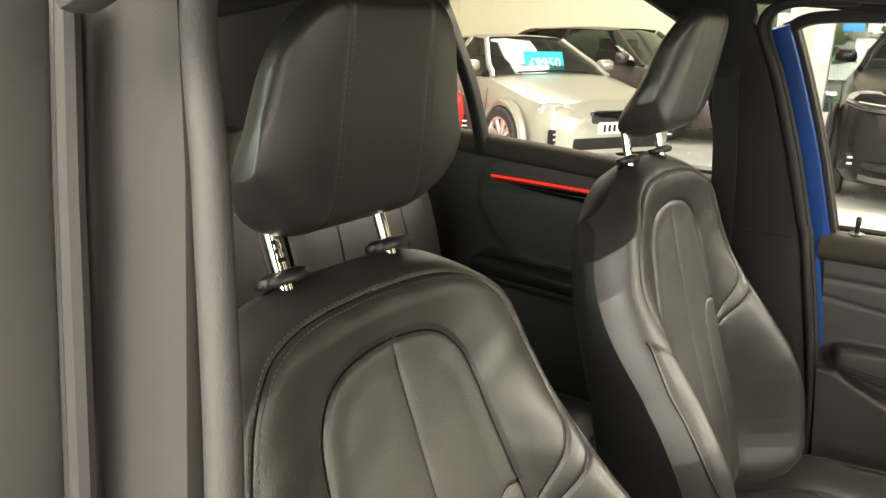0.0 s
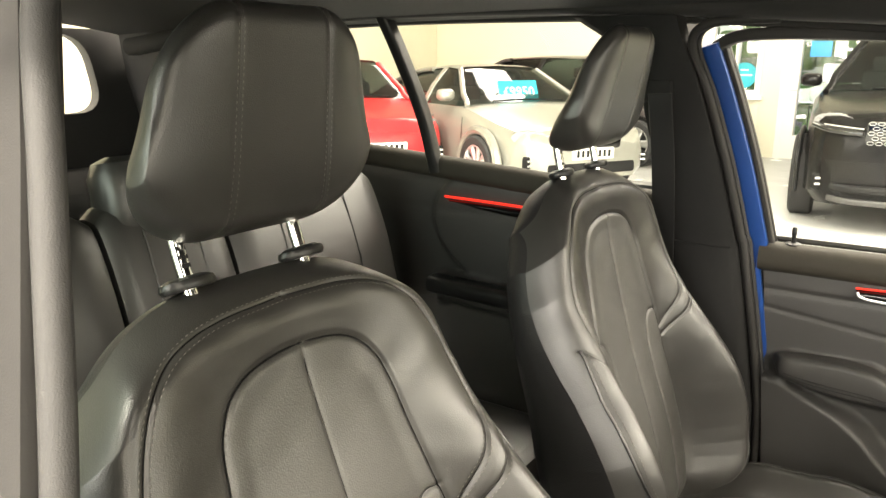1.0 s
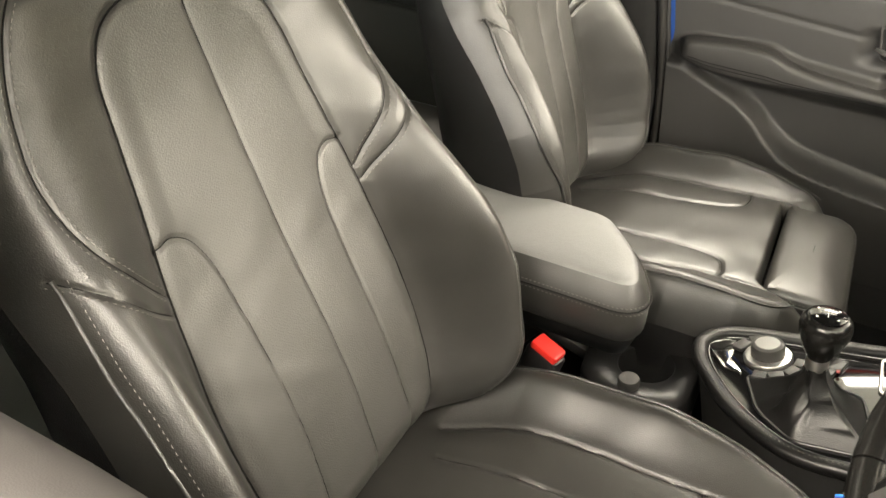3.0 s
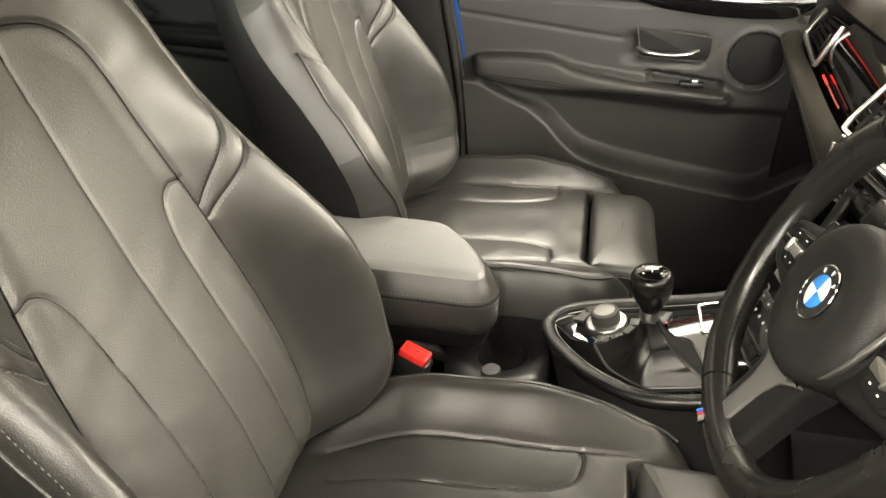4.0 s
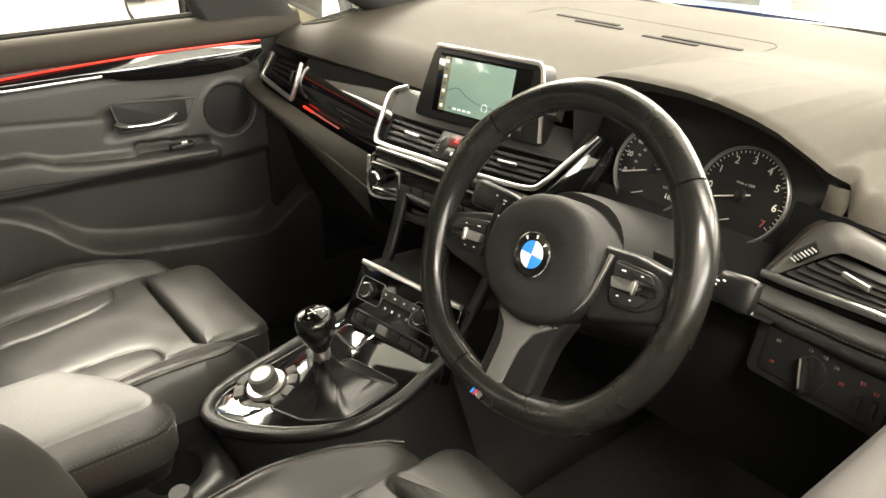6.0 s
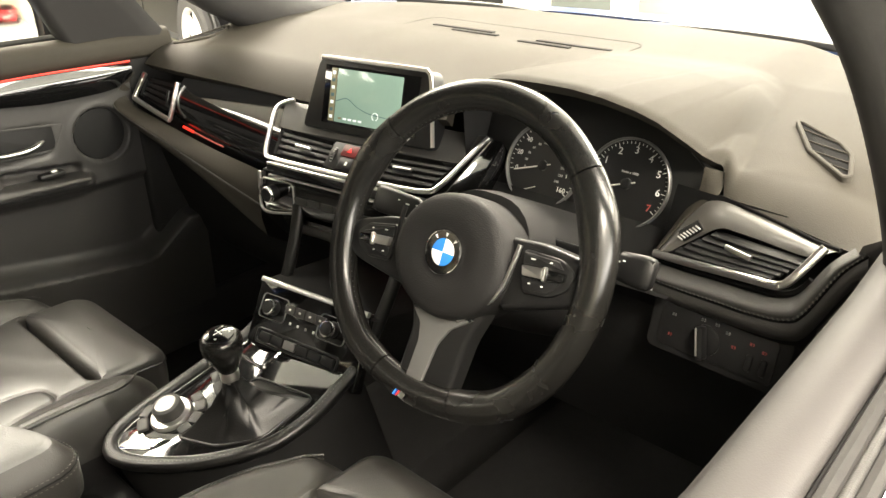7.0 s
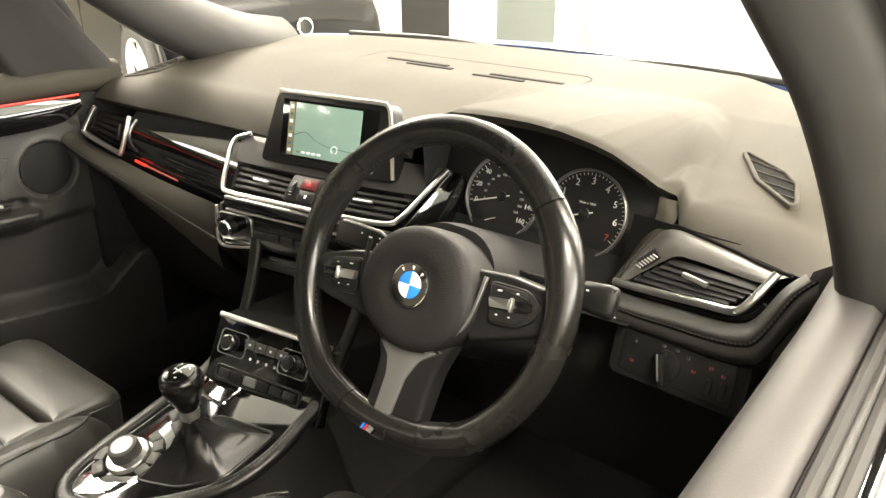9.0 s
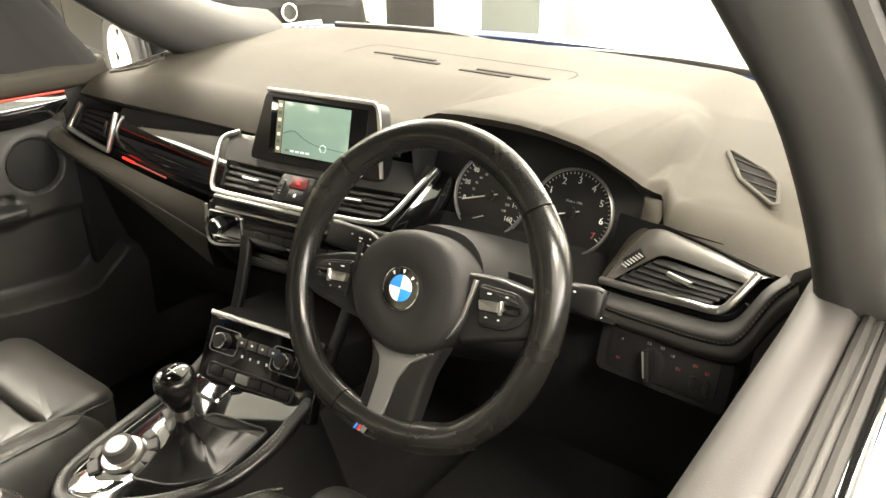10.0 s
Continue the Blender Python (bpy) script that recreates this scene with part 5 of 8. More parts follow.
# defroster outlets
dv = part("demister_panel", slab_geo(rrect(0.50, 0.115, 0.03, 5), -0.002, 0.0005, rrect(0.4965, 0.1115, 0.0285, 5), 0.0002), DEEP, dash)
dv.matrix_world = axes((-0.045, 0.912, float(dash_z(np.array(-0.045), np.array(0.912)))), (1, -0.02, 0), (0, 1, 0.03))
for cx, cy, w, s in ((-0.146, 0.898, 0.180, -1), (0.092, 0.880, 0.175, 1)):
    for k, (dy, ww, off) in enumerate(((0.010, w * 0.86, s * 0.012), (-0.010, w * 0.62, -s * 0.034))):
        slot = part("vent_slot", box_geo(ww, 0.010, 0.003, 0.001), DEEP, dash)
        slot.matrix_world = axes((cx + off, cy + dy, float(dash_z(np.array(cx), np.array(cy + dy))) + 0.0005), (1, -0.02, 0), (0, 1, 0.03))
        for q in range(5):
            r = part("vent_rib", box_geo(0.0016, 0.010, 0.003, 0.0005), SOFT, slot)
            r.matrix_local = Matrix.Translation((ww * ((q + 0.5) / 5 - 0.5), 0, 0.0005))
# side outlets near the pillars: a raised lip, cross slats, and well shade painted pitch black
for sx in (-1, 1):
    if sx > 0:
        pts = [(0.530, 0.744), (0.537, 0.752), (0.600, 0.706), (0.620, 0.678), (0.635, 0.624), (0.627, 0.615), (0.571, 0.669), (0.540, 0.726)]
        slats = [((0.544, 0.727), (0.592, 0.705)), ((0.559, 0.697), (0.612, 0.680)), ((0.574, 0.671), (0.620, 0.657)), ((0.597, 0.647), (0.626, 0.637))]
    else:
        pts = [(0.692, 0.588), (0.698, 0.724), (0.690, 0.731), (0.658, 0.706), (0.645, 0.648), (0.666, 0.608)]
        slats = [((0.691, 0.612 + 0.024 * k), (float(np.interp(0.622 + 0.020 * k, [0.608, 0.648, 0.706], [0.669, 0.651, 0.663])), 0.622 + 0.020 * k)) for k in range(5)]
    poly = round_poly([(sx * a, b) for a, b in pts], 0.006)
    cen = poly.mean(0)
    zc = float(dash_z(np.array(cen[0]), np.array(cen[1])))
    slope = (float(dash_z(np.array(cen[0]), np.array(cen[1] + 0.05))) - float(dash_z(np.array(cen[0]), np.array(cen[1] - 0.05)))) / 0.1
    across = (float(dash_z(np.array(cen[0] + 0.03), np.array(cen[1]))) - float(dash_z(np.array(cen[0] - 0.03), np.array(cen[1])))) / 0.06
    m = axes((cen[0], cen[1], zc + 0.002), (1, 0, across), (0, 1, slope))
    part("side_vent_frame", moved(slab_geo(poly - cen, -0.006, 0.0030, inset(poly - cen, 0.0055), 0.0012), m), SOFT, dash)
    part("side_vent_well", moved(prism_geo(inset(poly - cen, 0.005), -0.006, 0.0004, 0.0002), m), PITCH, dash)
    for p, q in slats:
        p, q = np.array([sx * p[0], p[1]]) - cen, np.array([sx * q[0], q[1]]) - cen
        part("side_vent_slat", moved(sweep_geo([(*p, 0.0008), (*q, 0.0012)], rrect(0.0014, 0.0022, 0.0005, 2), (0, 0, 1)), m), SOFT, dash)


def surf_between(A, B, bulge, n=10, out=(0, -1, 0), power=1.0):
    """A skin between two curves, arched outwards."""
    rows = []
    for t in np.linspace(0, 1, n):
        rows.append(A * (1 - t) + B * t + np.outer(np.full(len(A), bulge * math.sin(math.pi * t ** power)), V3(out)))
    return np.array(rows)


# passenger side: gloss panel, light line, padded roll below
top = spline([(-0.556, 0.530, 0.974), (-0.42, 0.531, 0.979), (-0.20, 0.533, 0.986)], 40)
low = spline([(-0.560, 0.501, 0.899), (-0.42, 0.496, 0.884), (-0.215, 0.486, 0.874)], 40)
part("gloss_panel", grid_geo(surf_between(top, low, 0.012)), GLOSS, dash, "gloss black trim panel", 60)
part("light_line", tube_geo(spline([(-0.525, 0.4935, 0.8885), (-0.505, 0.4926, 0.8870), (-0.485, 0.4918, 0.8855)], 12), 0.0024, 6), RED_LED, dash, "red ambient light line")
part("light_line", tube_geo(spline([(-0.485, 0.4918, 0.8855), (-0.43, 0.4895, 0.8815), (-0.38, 0.4873, 0.8786)], 16), 0.0018, 6), RED_DIM, dash, "dimmer end of the red light line")
part("shadow_gap", tube_geo(low + np.array([0, 0.004, -0.003]), 0.004, 6), DEEP, dash)
padA = spline([(-0.728, 0.515, 0.965), (-0.738, 0.490, 0.925), (-0.70, 0.490, 0.900), (-0.55, 0.483, 0.886), (-0.40, 0.477, 0.874), (-0.205, 0.470, 0.866)], 50)
padB = spline([(-0.735, 0.500, 0.930), (-0.735, 0.470, 0.885), (-0.66, 0.462, 0.868), (-0.55, 0.462, 0.845), (-0.42, 0.466, 0.806), (-0.245, 0.470, 0.745)], 50)
part("padded_roll", grid_geo(surf_between(padA, padB, 0.022, 16, power=0.7)), SOFT, dash, "soft grey padded roll with a stitched seam", 60)
mid = surf_between(padA, padB, 0.0232, 16, power=0.7)[6]
part("padded_seam", tube_geo(mid, 0.0016, 5), PIPING, dash)
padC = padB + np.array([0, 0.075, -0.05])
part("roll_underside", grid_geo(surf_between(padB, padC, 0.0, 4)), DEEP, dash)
# glove box and lower dash
rings = []
for z, y0 in ((0.90, 0.50), (0.80, 0.535), (0.70, 0.56), (0.58, 0.60), (0.50, 0.68)):
    rings.append([(x, y0 + 0.0 * x, z) for x in np.linspace(-0.72, -0.16, 20)])
part("glove_box", grid_geo(rings), DEEP, dash, "black glove box lid")
rings = []
for z, y0 in ((0.93, 0.56), (0.86, 0.50), (0.80, 0.50), (0.70, 0.55), (0.58, 0.60)):
    rings.append([(x, y0, z) for x in np.linspace(0.13, 0.735, 20)])
part("lower_dash", grid_geo(rings), DEEP, dash, "black lower dash on the driver's side")


def vent(parent, name, poly3, n_slats, frame_w=0.004, mat_frame=CHROME, tab=True):
    """An air outlet: chrome-edged four-sided opening with tilted slats. Corners: upper left, upper right, lower right, lower left."""
    tl, tr, br, bl = [V3(p) for p in poly3]
    nrm = np.cross(tr - tl, bl - tl)
    nrm /= np.linalg.norm(nrm)
    if nrm[1] > 0:
        nrm = -nrm
    vt = part(name, join_geo((np.array([tl, tr, br, bl]) - nrm * 0.018, [(0, 1, 2, 3)]),
                             grid_geo([[tl, tr, br, bl], [tl - nrm * 0.018, tr - nrm * 0.018, br - nrm * 0.018, bl - nrm * 0.018]], False, True)), DEEP, parent, "black slatted air outlet")
    for k in range(n_slats):
        t = (k + 0.7) / (n_slats + 0.4)
        a, b = tl + (bl - tl) * t, tr + (br - tr) * t
        d = (b - a) * 0.02
        part("slat", sweep_geo([a + d - nrm * 0.006, b - d - nrm * 0.006], rrect(0.007, 0.0022, 0.0010, 2), nrm * 0.9 + V3((0, 0, 0.5))), SLAT, vt)
    if tab:
        c = (tl + tr + br + bl) / 4 - nrm * 0.001
        e = (tr - tl) / np.linalg.norm(tr - tl)
        part("chrome_tab", sweep_geo([c - e * 0.016, c + e * 0.016], rrect(0.004, 0.005, 0.0012, 2), nrm), CHROME, vt)
    return vt


vent(dash, "passenger_vent", [(-0.688, 0.518, 0.962), (-0.572, 0.520, 0.966), (-0.566, 0.495, 0.906), (-0.700, 0.503, 0.922)], 4, tab=False)
part("vent_chrome", sweep_geo(spline([(-0.683, 0.514, 0.968), (-0.690, 0.508, 0.955), (-0.712, 0.498, 0.921), (-0.705, 0.494, 0.915), (-0.63, 0.488, 0.906), (-0.558, 0.484, 0.898)], 30), rrect(0.009, 0.008, 0.002, 2), (0, -1, 0.3)), CHROME, dash, "satin chrome vent edge")
part("vent_chrome", sweep_geo(spline([(-0.556, 0.514, 0.967), (-0.556, 0.500, 0.935), (-0.560, 0.486, 0.898)], 16), rrect(0.009, 0.008, 0.002, 2), (0, -1, 0.3)), CHROME, dash, "satin chrome vent edge")
part("vent_wheel", moved(box_geo(0.007, 0.006, 0.030, 0.002), Matrix.Translation((-0.580, 0.500, 0.935)) @ pose(0, 0, 0, -20, 0, 0)), SATIN, dash)

# ---------------------------------------------------------------- centre stack
C8, S8 = math.cos(radians(8)), math.sin(radians(8))
stack = thing("centre_stack", "driver-facing centre stack with vents, radio and climate panels", "centre stack")
MV = axes((0, 0.465, 0.920), (C8, S8, 0), (0, 0.075, 0.065))


def vloc(a, b, c=0.0):
    return tuple(MV @ Vector((a, b, c)))


plate = round_poly([(-0.200, 0.104), (0.200, 0.104), (0.160, -0.008), (-0.168, -0.010)], 0.012)
part("vent_back", moved(prism_geo(plate, -0.035, -0.020, 0.002), MV), DEEP, stack)
plate = round_poly([(-0.200, 0.104), (0.200, 0.104), (0.172, 0.051), (-0.184, 0.051)], 0.006)
part("vent_plate", moved(prism_geo(plate, -0.03, -0.001, 0.002), MV), PLASTIC_GREY, stack, "smooth dark grey plate under the screen", 50)
trim = spline([vloc(-0.180, 0.106, 0.002), vloc(-0.206, 0.086, 0.003), vloc(-0.190, 0.038, 0.005), vloc(-0.172, 0.000, 0.006), vloc(-0.150, -0.007, 0.006), vloc(-0.05, -0.008, 0.006), vloc(0.06, -0.007, 0.006), vloc(0.140, -0.003, 0.006), vloc(0.160, 0.012, 0.005), vloc(0.178, 0.055, 0.004), vloc(0.196, 0.100, 0.002)], 90)
part("chrome_frame", sweep_geo(trim, rrect(0.0062, 0.007, 0.002, 2), MV.to_3x3() @ Vector((0, 0, 1))), CHROME, stack, "satin chrome U-shaped frame")
vent(stack, "air_vent", [vloc(-0.176, 0.052, 0.001), vloc(-0.058, 0.046, 0.001), vloc(-0.050, 0.003, 0.001), vloc(-0.162, 0.004, 0.001)], 4)
vent(stack, "air_vent", [vloc(0.012, 0.046, 0.001), vloc(0.166, 0.052, 0.001), vloc(0.142, 0.006, 0.001), vloc(0.014, 0.003, 0.001)], 4)
hz = part("switch_block", moved(prism_geo(rrect(0.064, 0.046, 0.004), -0.002, 0.003, 0.001), MV @ Matrix.Translation((-0.022, 0.024, 0))), SATIN, stack)
part("thumb_wheel", moved(lathe_geo([(0.014, -0.003), (0.016, -0.002), (0.016, 0.002), (0.014, 0.003)], 24), MV @ Matrix.Translation((-0.044, 0.024, -0.009)) @ pose(0, 0, 0, 0, 90, 0)), SATIN, hz)
for k in range(7):
    part("wheel_rib", moved(box_geo(0.0045, 0.0012, 0.0012, 0.0003), MV @ Matrix.Translation((-0.044, 0.012 + 0.004 * k, 0.0062 - 0.00035 * (k - 3) ** 2))), GREY_INK, hz)
hb = part("hazard_key", moved(prism_geo(rrect(0.030, 0.019, 0.003), 0.002, 0.0055, 0.001), MV @ Matrix.Translation((-0.016, 0.034, 0))), mat("dark_red_key", (0.10, 0.012, 0.012), 0.35), hz, "dark red hazard light key")
part("triangle", moved(prism_geo([(-0.0045, -0.003), (0.0045, -0.003), (0, 0.005)], 0.005, 0.0062, 0.0002), MV @ Matrix.Translation((-0.016, 0.034, 0))), mat("hazard_red", (0.7, 0.03, 0.03), 0.4, emit=(1, 0.05, 0.05), emit_strength=0.3), hb)
lk = part("lock_key", moved(prism_geo(rrect(0.030, 0.019, 0.003), 0.002, 0.0055, 0.001), MV @ Matrix.Translation((-0.012, 0.012, 0))), SATIN, hz)
part("symbol", moved(box_geo(0.004, 0.006, 0.0005, 0.0001), MV @ Matrix.Translation((-0.012, 0.012, 0.0057))), WHITE_INK, hz)
part("gloss_cheek", join_geo(moved(prism_geo(round_poly([(0.166, -0.004), (0.202, 0.100), (0.222, 0.098), (0.215, 0.01), (0.196, -0.05), (0.170, -0.045)], 0.006), -0.03, 0.002, 0.002), MV)), GLOSS, stack, "gloss black side cheek")
# screen
MS = axes((-0.004, 0.522, 1.030), (C8, S8, 0), (0, 0.27, 1))
screen = thing("screen", "flat dash-top display in a black housing, showing a pale green map", "display", at=MS)
outline = round_poly([(-0.108, 0.042), (0.102, 0.042), (0.122, -0.068), (-0.134, -0.068)], 0.012, 5)
part("housing", prism_geo(outline, -0.030, 0.0, 0.004, 3), SATIN, screen, "satin black housing", 50)
rim = spline([(-0.118, -0.030, 0.001), (-0.109, 0.034, 0.001), (-0.101, 0.0425, 0.001), (-0.09, 0.0435, 0.001), (0.0, 0.0435, 0.001), (0.085, 0.0435, 0.001), (0.0965, 0.0415, 0.001), (0.1035, 0.030, 0.001), (0.112, -0.015, 0.001), (0.120, -0.062, 0.001)], 60)
part("silver_rim", sweep_geo(rim[12:], rrect(0.006, 0.004, 0.0015, 2), (0, 0, 1)), CHROME, screen, "satin silver rim")
part("panel", moved(box_geo(0.180, 0.088, 0.002, 0.0008), Matrix.Translation((-0.003, -0.011, 0.0005))), GLOSS, screen, "dark glass panel")
part("map_area", moved(box_geo(0.124, 0.080, 0.0008, 0.0002), Matrix.Translation((-0.005, -0.011, 0.0018))), SCREEN_MAP, screen, "pale green map")
part("menu_strip", moved(box_geo(0.011, 0.080, 0.0008, 0.0002), Matrix.Translation((-0.074, -0.011, 0.0018))), SCREEN_BAR, screen, "column of small menu symbols")
for k in range(7):
    part("menu_symbol", moved(box_geo(0.006, 0.005, 0.0004, 0.0001), Matrix.Translation((-0.074, 0.022 - 0.011 * k, 0.0024))), SCREEN_LINE if k % 2 else SCREEN_MARK, screen)
part("road_line", tube_geo(spline([(-0.066, -0.020, 0.0023), (-0.045, -0.014, 0.0023), (-0.025, -0.024, 0.0023), (0.0, -0.031, 0.0023), (0.03, -0.033, 0.0023), (0.056, -0.034, 0.0023)], 30), 0.0006, 5), SCREEN_LINE, screen)
part("position_ring", grid_geo([[((0.0055 + 0.0006 * math.cos(b)) * math.cos(a) + 0.012, (0.0055 + 0.0006 * math.cos(b)) * math.sin(a) - 0.034, 0.0023 + 0.0005 * math.sin(b)) for b in np.linspace(0, 2 * math.pi, 6, False)] for a in np.linspace(-1.2, 4.4, 24)], False, True), SCREEN_MARK, screen)
for k in range(5):
    part("print_bar", moved(box_geo(0.007, 0.0030, 0.0004, 0.0001), Matrix.Translation((-0.056 + 0.010 * k, -0.045, 0.0023))), SCREEN_MARK if k else SCREEN_BAR, screen)
# radio
MR = axes((0, 0.462, 0.850), (C8, S8, 0), (0, 0.02, 1))
radio = part("radio_panel", moved(prism_geo(round_poly([(-0.190, 0.046), (0.185, 0.046), (0.185, -0.022), (-0.100, -0.022), (-0.130, -0.020), (-0.192, -0.030)], 0.008), -0.06, 0.0, 0.003), MR), GLOSS, stack, "gloss black radio panel", 50)
for b0, w, mt in ((0.060, 0.0045, CHROME), (0.040, 0.0035, CHROME)):
    part("chrome_line", moved(sweep_geo([(-0.165, b0, 0.006), (0.185, b0, 0.006)], rrect(w, 0.006, 0.0012, 2), (0, 0, 1)), MR), mt, radio)
part("upper_lip", moved(prism_geo(round_poly([(-0.170, 0.058), (0.185, 0.058), (0.185, 0.042), (-0.178, 0.042)], 0.003), -0.05, 0.004, 0.002), MR), GLOSS, radio)
kb = part("knob_frame", moved(slab_geo(rrect(0.072, 0.046, 0.008), 0.0, 0.003, rrect(0.0690, 0.0430, 0.0065)), MR @ Matrix.Translation((-0.155, 0.008, 0))), CHROME, radio, "chrome frame")
part("volume_knob", moved(lathe_geo([(0.0135, 0), (0.0135, 0.016), (0.012, 0.018), (0.009, 0.0185)], 28), MR @ Matrix.Translation((-0.165, 0.008, 0))), SATIN, radio, "black volume knob")
part("knob_ring", moved(lathe_geo([(0.0138, 0.013), (0.0142, 0.015), (0.0125, 0.0183), (0.0105, 0.0187), (0.0105, 0.018)], 28), MR @ Matrix.Translation((-0.165, 0.008, 0))), BRIGHT, radio)
for k in range(8):
    part("preset_key", moved(box_geo(0.026, 0.012, 0.004, 0.0012), MR @ Matrix.Translation((-0.105 + 0.0285 * k, 0.004 + 0.001 * math.sin(k), 0.001))), PLASTIC_GREY, radio)
part("disc_slot", moved(box_geo(0.22, 0.006, 0.003, 0.001), MR @ Matrix.Translation((0.0, 0.026, 0.0))), DEEP, radio)
part("chrome_corner", moved(sweep_geo(spline([(-0.192, 0.040, 0.002), (-0.196, 0.0, 0.002), (-0.194, -0.024, 0.002), (-0.175, -0.029, 0.002), (-0.118, -0.019, 0.002)], 24), rrect(0.004, 0.005, 0.0012, 2), (0, 0, 1)), MR), CHROME, radio)
part("tray_lip", moved(prism_geo(round_poly([(-0.160, -0.030), (0.175, -0.026), (0.165, -0.058), (-0.135, -0.062)], 0.006), -0.05, -0.004, 0.003), MR), GLOSS, stack, "gloss black lid")
part("tray_handle", moved(box_geo(0.10, 0.016, 0.004, 0.0015), MR @ Matrix.Translation((-0.075, -0.046, -0.003))), PLASTIC_GREY, stack)
# cave and climate panel
MH = axes((0, 0.372, 0.748), (C8, S8, 0), (0, 0.05, 0.075))
clim = part("climate_panel", moved(prism_geo(round_poly([(-0.106, 0.006), (0.112, 0.006), (0.125, -0.110), (-0.098, -0.110)], 0.006), -0.02, 0.0, 0.002), MH), GLOSS, stack, "gloss black climate panel", 50)
part("chrome_bar", moved(sweep_geo([(-0.102, 0.004, 0.002), (0.112, 0.004, 0.002)], rrect(0.008, 0.008, 0.002, 2), (0, 0, 1)), MH), CHROME, clim, "satin chrome bar")
for sx in (-0.064, 0.056):
    part("knob_frame", moved(slab_geo(rrect(0.054, 0.038, 0.007), 0.0, 0.0018, rrect(0.0524, 0.0364, 0.0062)), MH @ Matrix.Translation((sx, -0.034, 0))), SILVER, clim)
    part("temperature_knob", moved(lathe_geo([(0.0125, 0), (0.0125, 0.014), (0.011, 0.016), (0.008, 0.0165)], 28), MH @ Matrix.Translation((sx, -0.034, 0))), SATIN, clim, "round black temperature knob")
    part("knob_ring", moved(lathe_geo([(0.0128, 0.011), (0.0133, 0.013), (0.0118, 0.0162), (0.0098, 0.0166), (0.0098, 0.016)], 28), MH @ Matrix.Translation((sx, -0.034, 0))), BRIGHT, clim)
for k in range(4):
    part("climate_key", moved(box_geo(0.0185, 0.014, 0.004, 0.0012), MH @ Matrix.Translation((-0.030 + 0.0205 * k, -0.028, 0.001))), PLASTIC_GREY, clim)
    part("symbol", moved(box_geo(0.004, 0.003, 0.0006, 0.0001), MH @ Matrix.Translation((-0.030 + 0.0205 * k, -0.028, 0.0033))), WHITE_INK, clim)
    part("symbol", moved(box_geo(0.0035, 0.004, 0.0006, 0.0001), MH @ Matrix.Translation((-0.024 + 0.016 * k, -0.048, 0.0004))), WHITE_INK, clim)
for k in range(6):
    kx = -0.062 + 0.0255 * k
    part("lower_key", moved(box_geo(0.0235, 0.014, 0.006, 0.0016), MH @ Matrix.Translation((kx, -0.080, 0.001))), SATIN if k != 2 else SILVER, clim)
part("key_frame", moved(slab_geo(rrect(0.166, 0.024, 0.006), 0, 0.003, rrect(0.159, 0.017, 0.004)), MH @ Matrix.Translation((0.002, -0.080, 0))), SATIN, clim)
part("cave", join_geo(grid_geo([[(-0.13, 0.47, 0.80), (0.16, 0.50, 0.80)], [(-0.13, 0.60, 0.78), (0.16, 0.60, 0.78)], [(-0.12, 0.60, 0.72), (0.15, 0.60, 0.72)], [(-0.11, 0.36, 0.745), (0.12, 0.39, 0.745)]])), DEEP, stack, "dark storage cave")
part("cave_glow", tube_geo([(-0.02, 0.55, 0.775), (0.11, 0.56, 0.775)], 0.003, 6), mat("dim_red_strip", (0.2, 0.01, 0.01), 0.4, emit=(1, 0.05, 0.03), emit_strength=0.5), stack, "dim red light strip in the cave")

# ---------------------------------------------------------------- centre console
BOOT = mat("boot_leather", (0.0045, 0.0044, 0.0042), 0.40, grain=0.3, grain_size=0.0016, cell=True, wear=0.08)
MC = axes((0, 0.06, 0.600), (1, 0, 0), (0, 1, 0.27))
cons = thing("centre_console", "gloss black gear console with leather-edged surround", "console", at=MC)
OUT = spline([(-0.092, 0.004, 0), (-0.116, 0.030, 0), (-0.121, 0.080, 0), (-0.114, 0.16, 0), (-0.108, 0.25, 0), (-0.104, 0.31, 0), (0.0, 0.325, 0), (0.106, 0.318, 0), (0.126, 0.26, 0), (0.130, 0.20, 0), (0.113, 0.135, 0), (0.058, 0.070, 0), (-0.010, 0.022, 0), (-0.058, 0.002, 0)], 110, True)[:, :2]
part("panel", prism_geo(inset(OUT, 0.010), -0.06, 0.0, 0.002), GLOSS, cons, "gloss black panel", 50)
edge = np.c_[inset(OUT, 0.006), np.full(len(OUT), 0.0)]
side = [i for i in range(len(OUT)) if OUT[i][1] < 0.306]
start = next(i for i in range(len(OUT)) if OUT[i][1] < 0.306 and OUT[i - 1][1] >= 0.306)
order = [(start + k) % len(OUT) for k in range(len(side))]
path = edge[order]
tail_r = [(-0.104, 0.335, 0.016), (-0.104, 0.375, 0.052), (-0.112, 0.43, 0.120), (-0.135, 0.475, 0.18)]
tail_l = [(0.112, 0.335, 0.016), (0.116, 0.38, 0.055), (0.130, 0.44, 0.130), (0.15, 0.48, 0.19)]
first, last = (tail_l, tail_r) if path[0][0] > 0 else (tail_r, tail_l)
full = np.vstack([spline(first[::-1] + [tuple(path[0])], 20)[:-1], path, spline([tuple(path[-1])] + last, 20)[1:]])
part("surround", sweep_geo(full, rrect(0.020, 0.016, 0.007, 4), (0, 0, 1)), BOOT, cons, "stitched black leather surround", 60)
part("surround_stitching", stitch_geo(full + np.array([0, 0, 0.0082]), np.tile([0, 0, 1.0], (len(full), 1)), 0.006, 0.004, 0.0006), THREAD, cons)
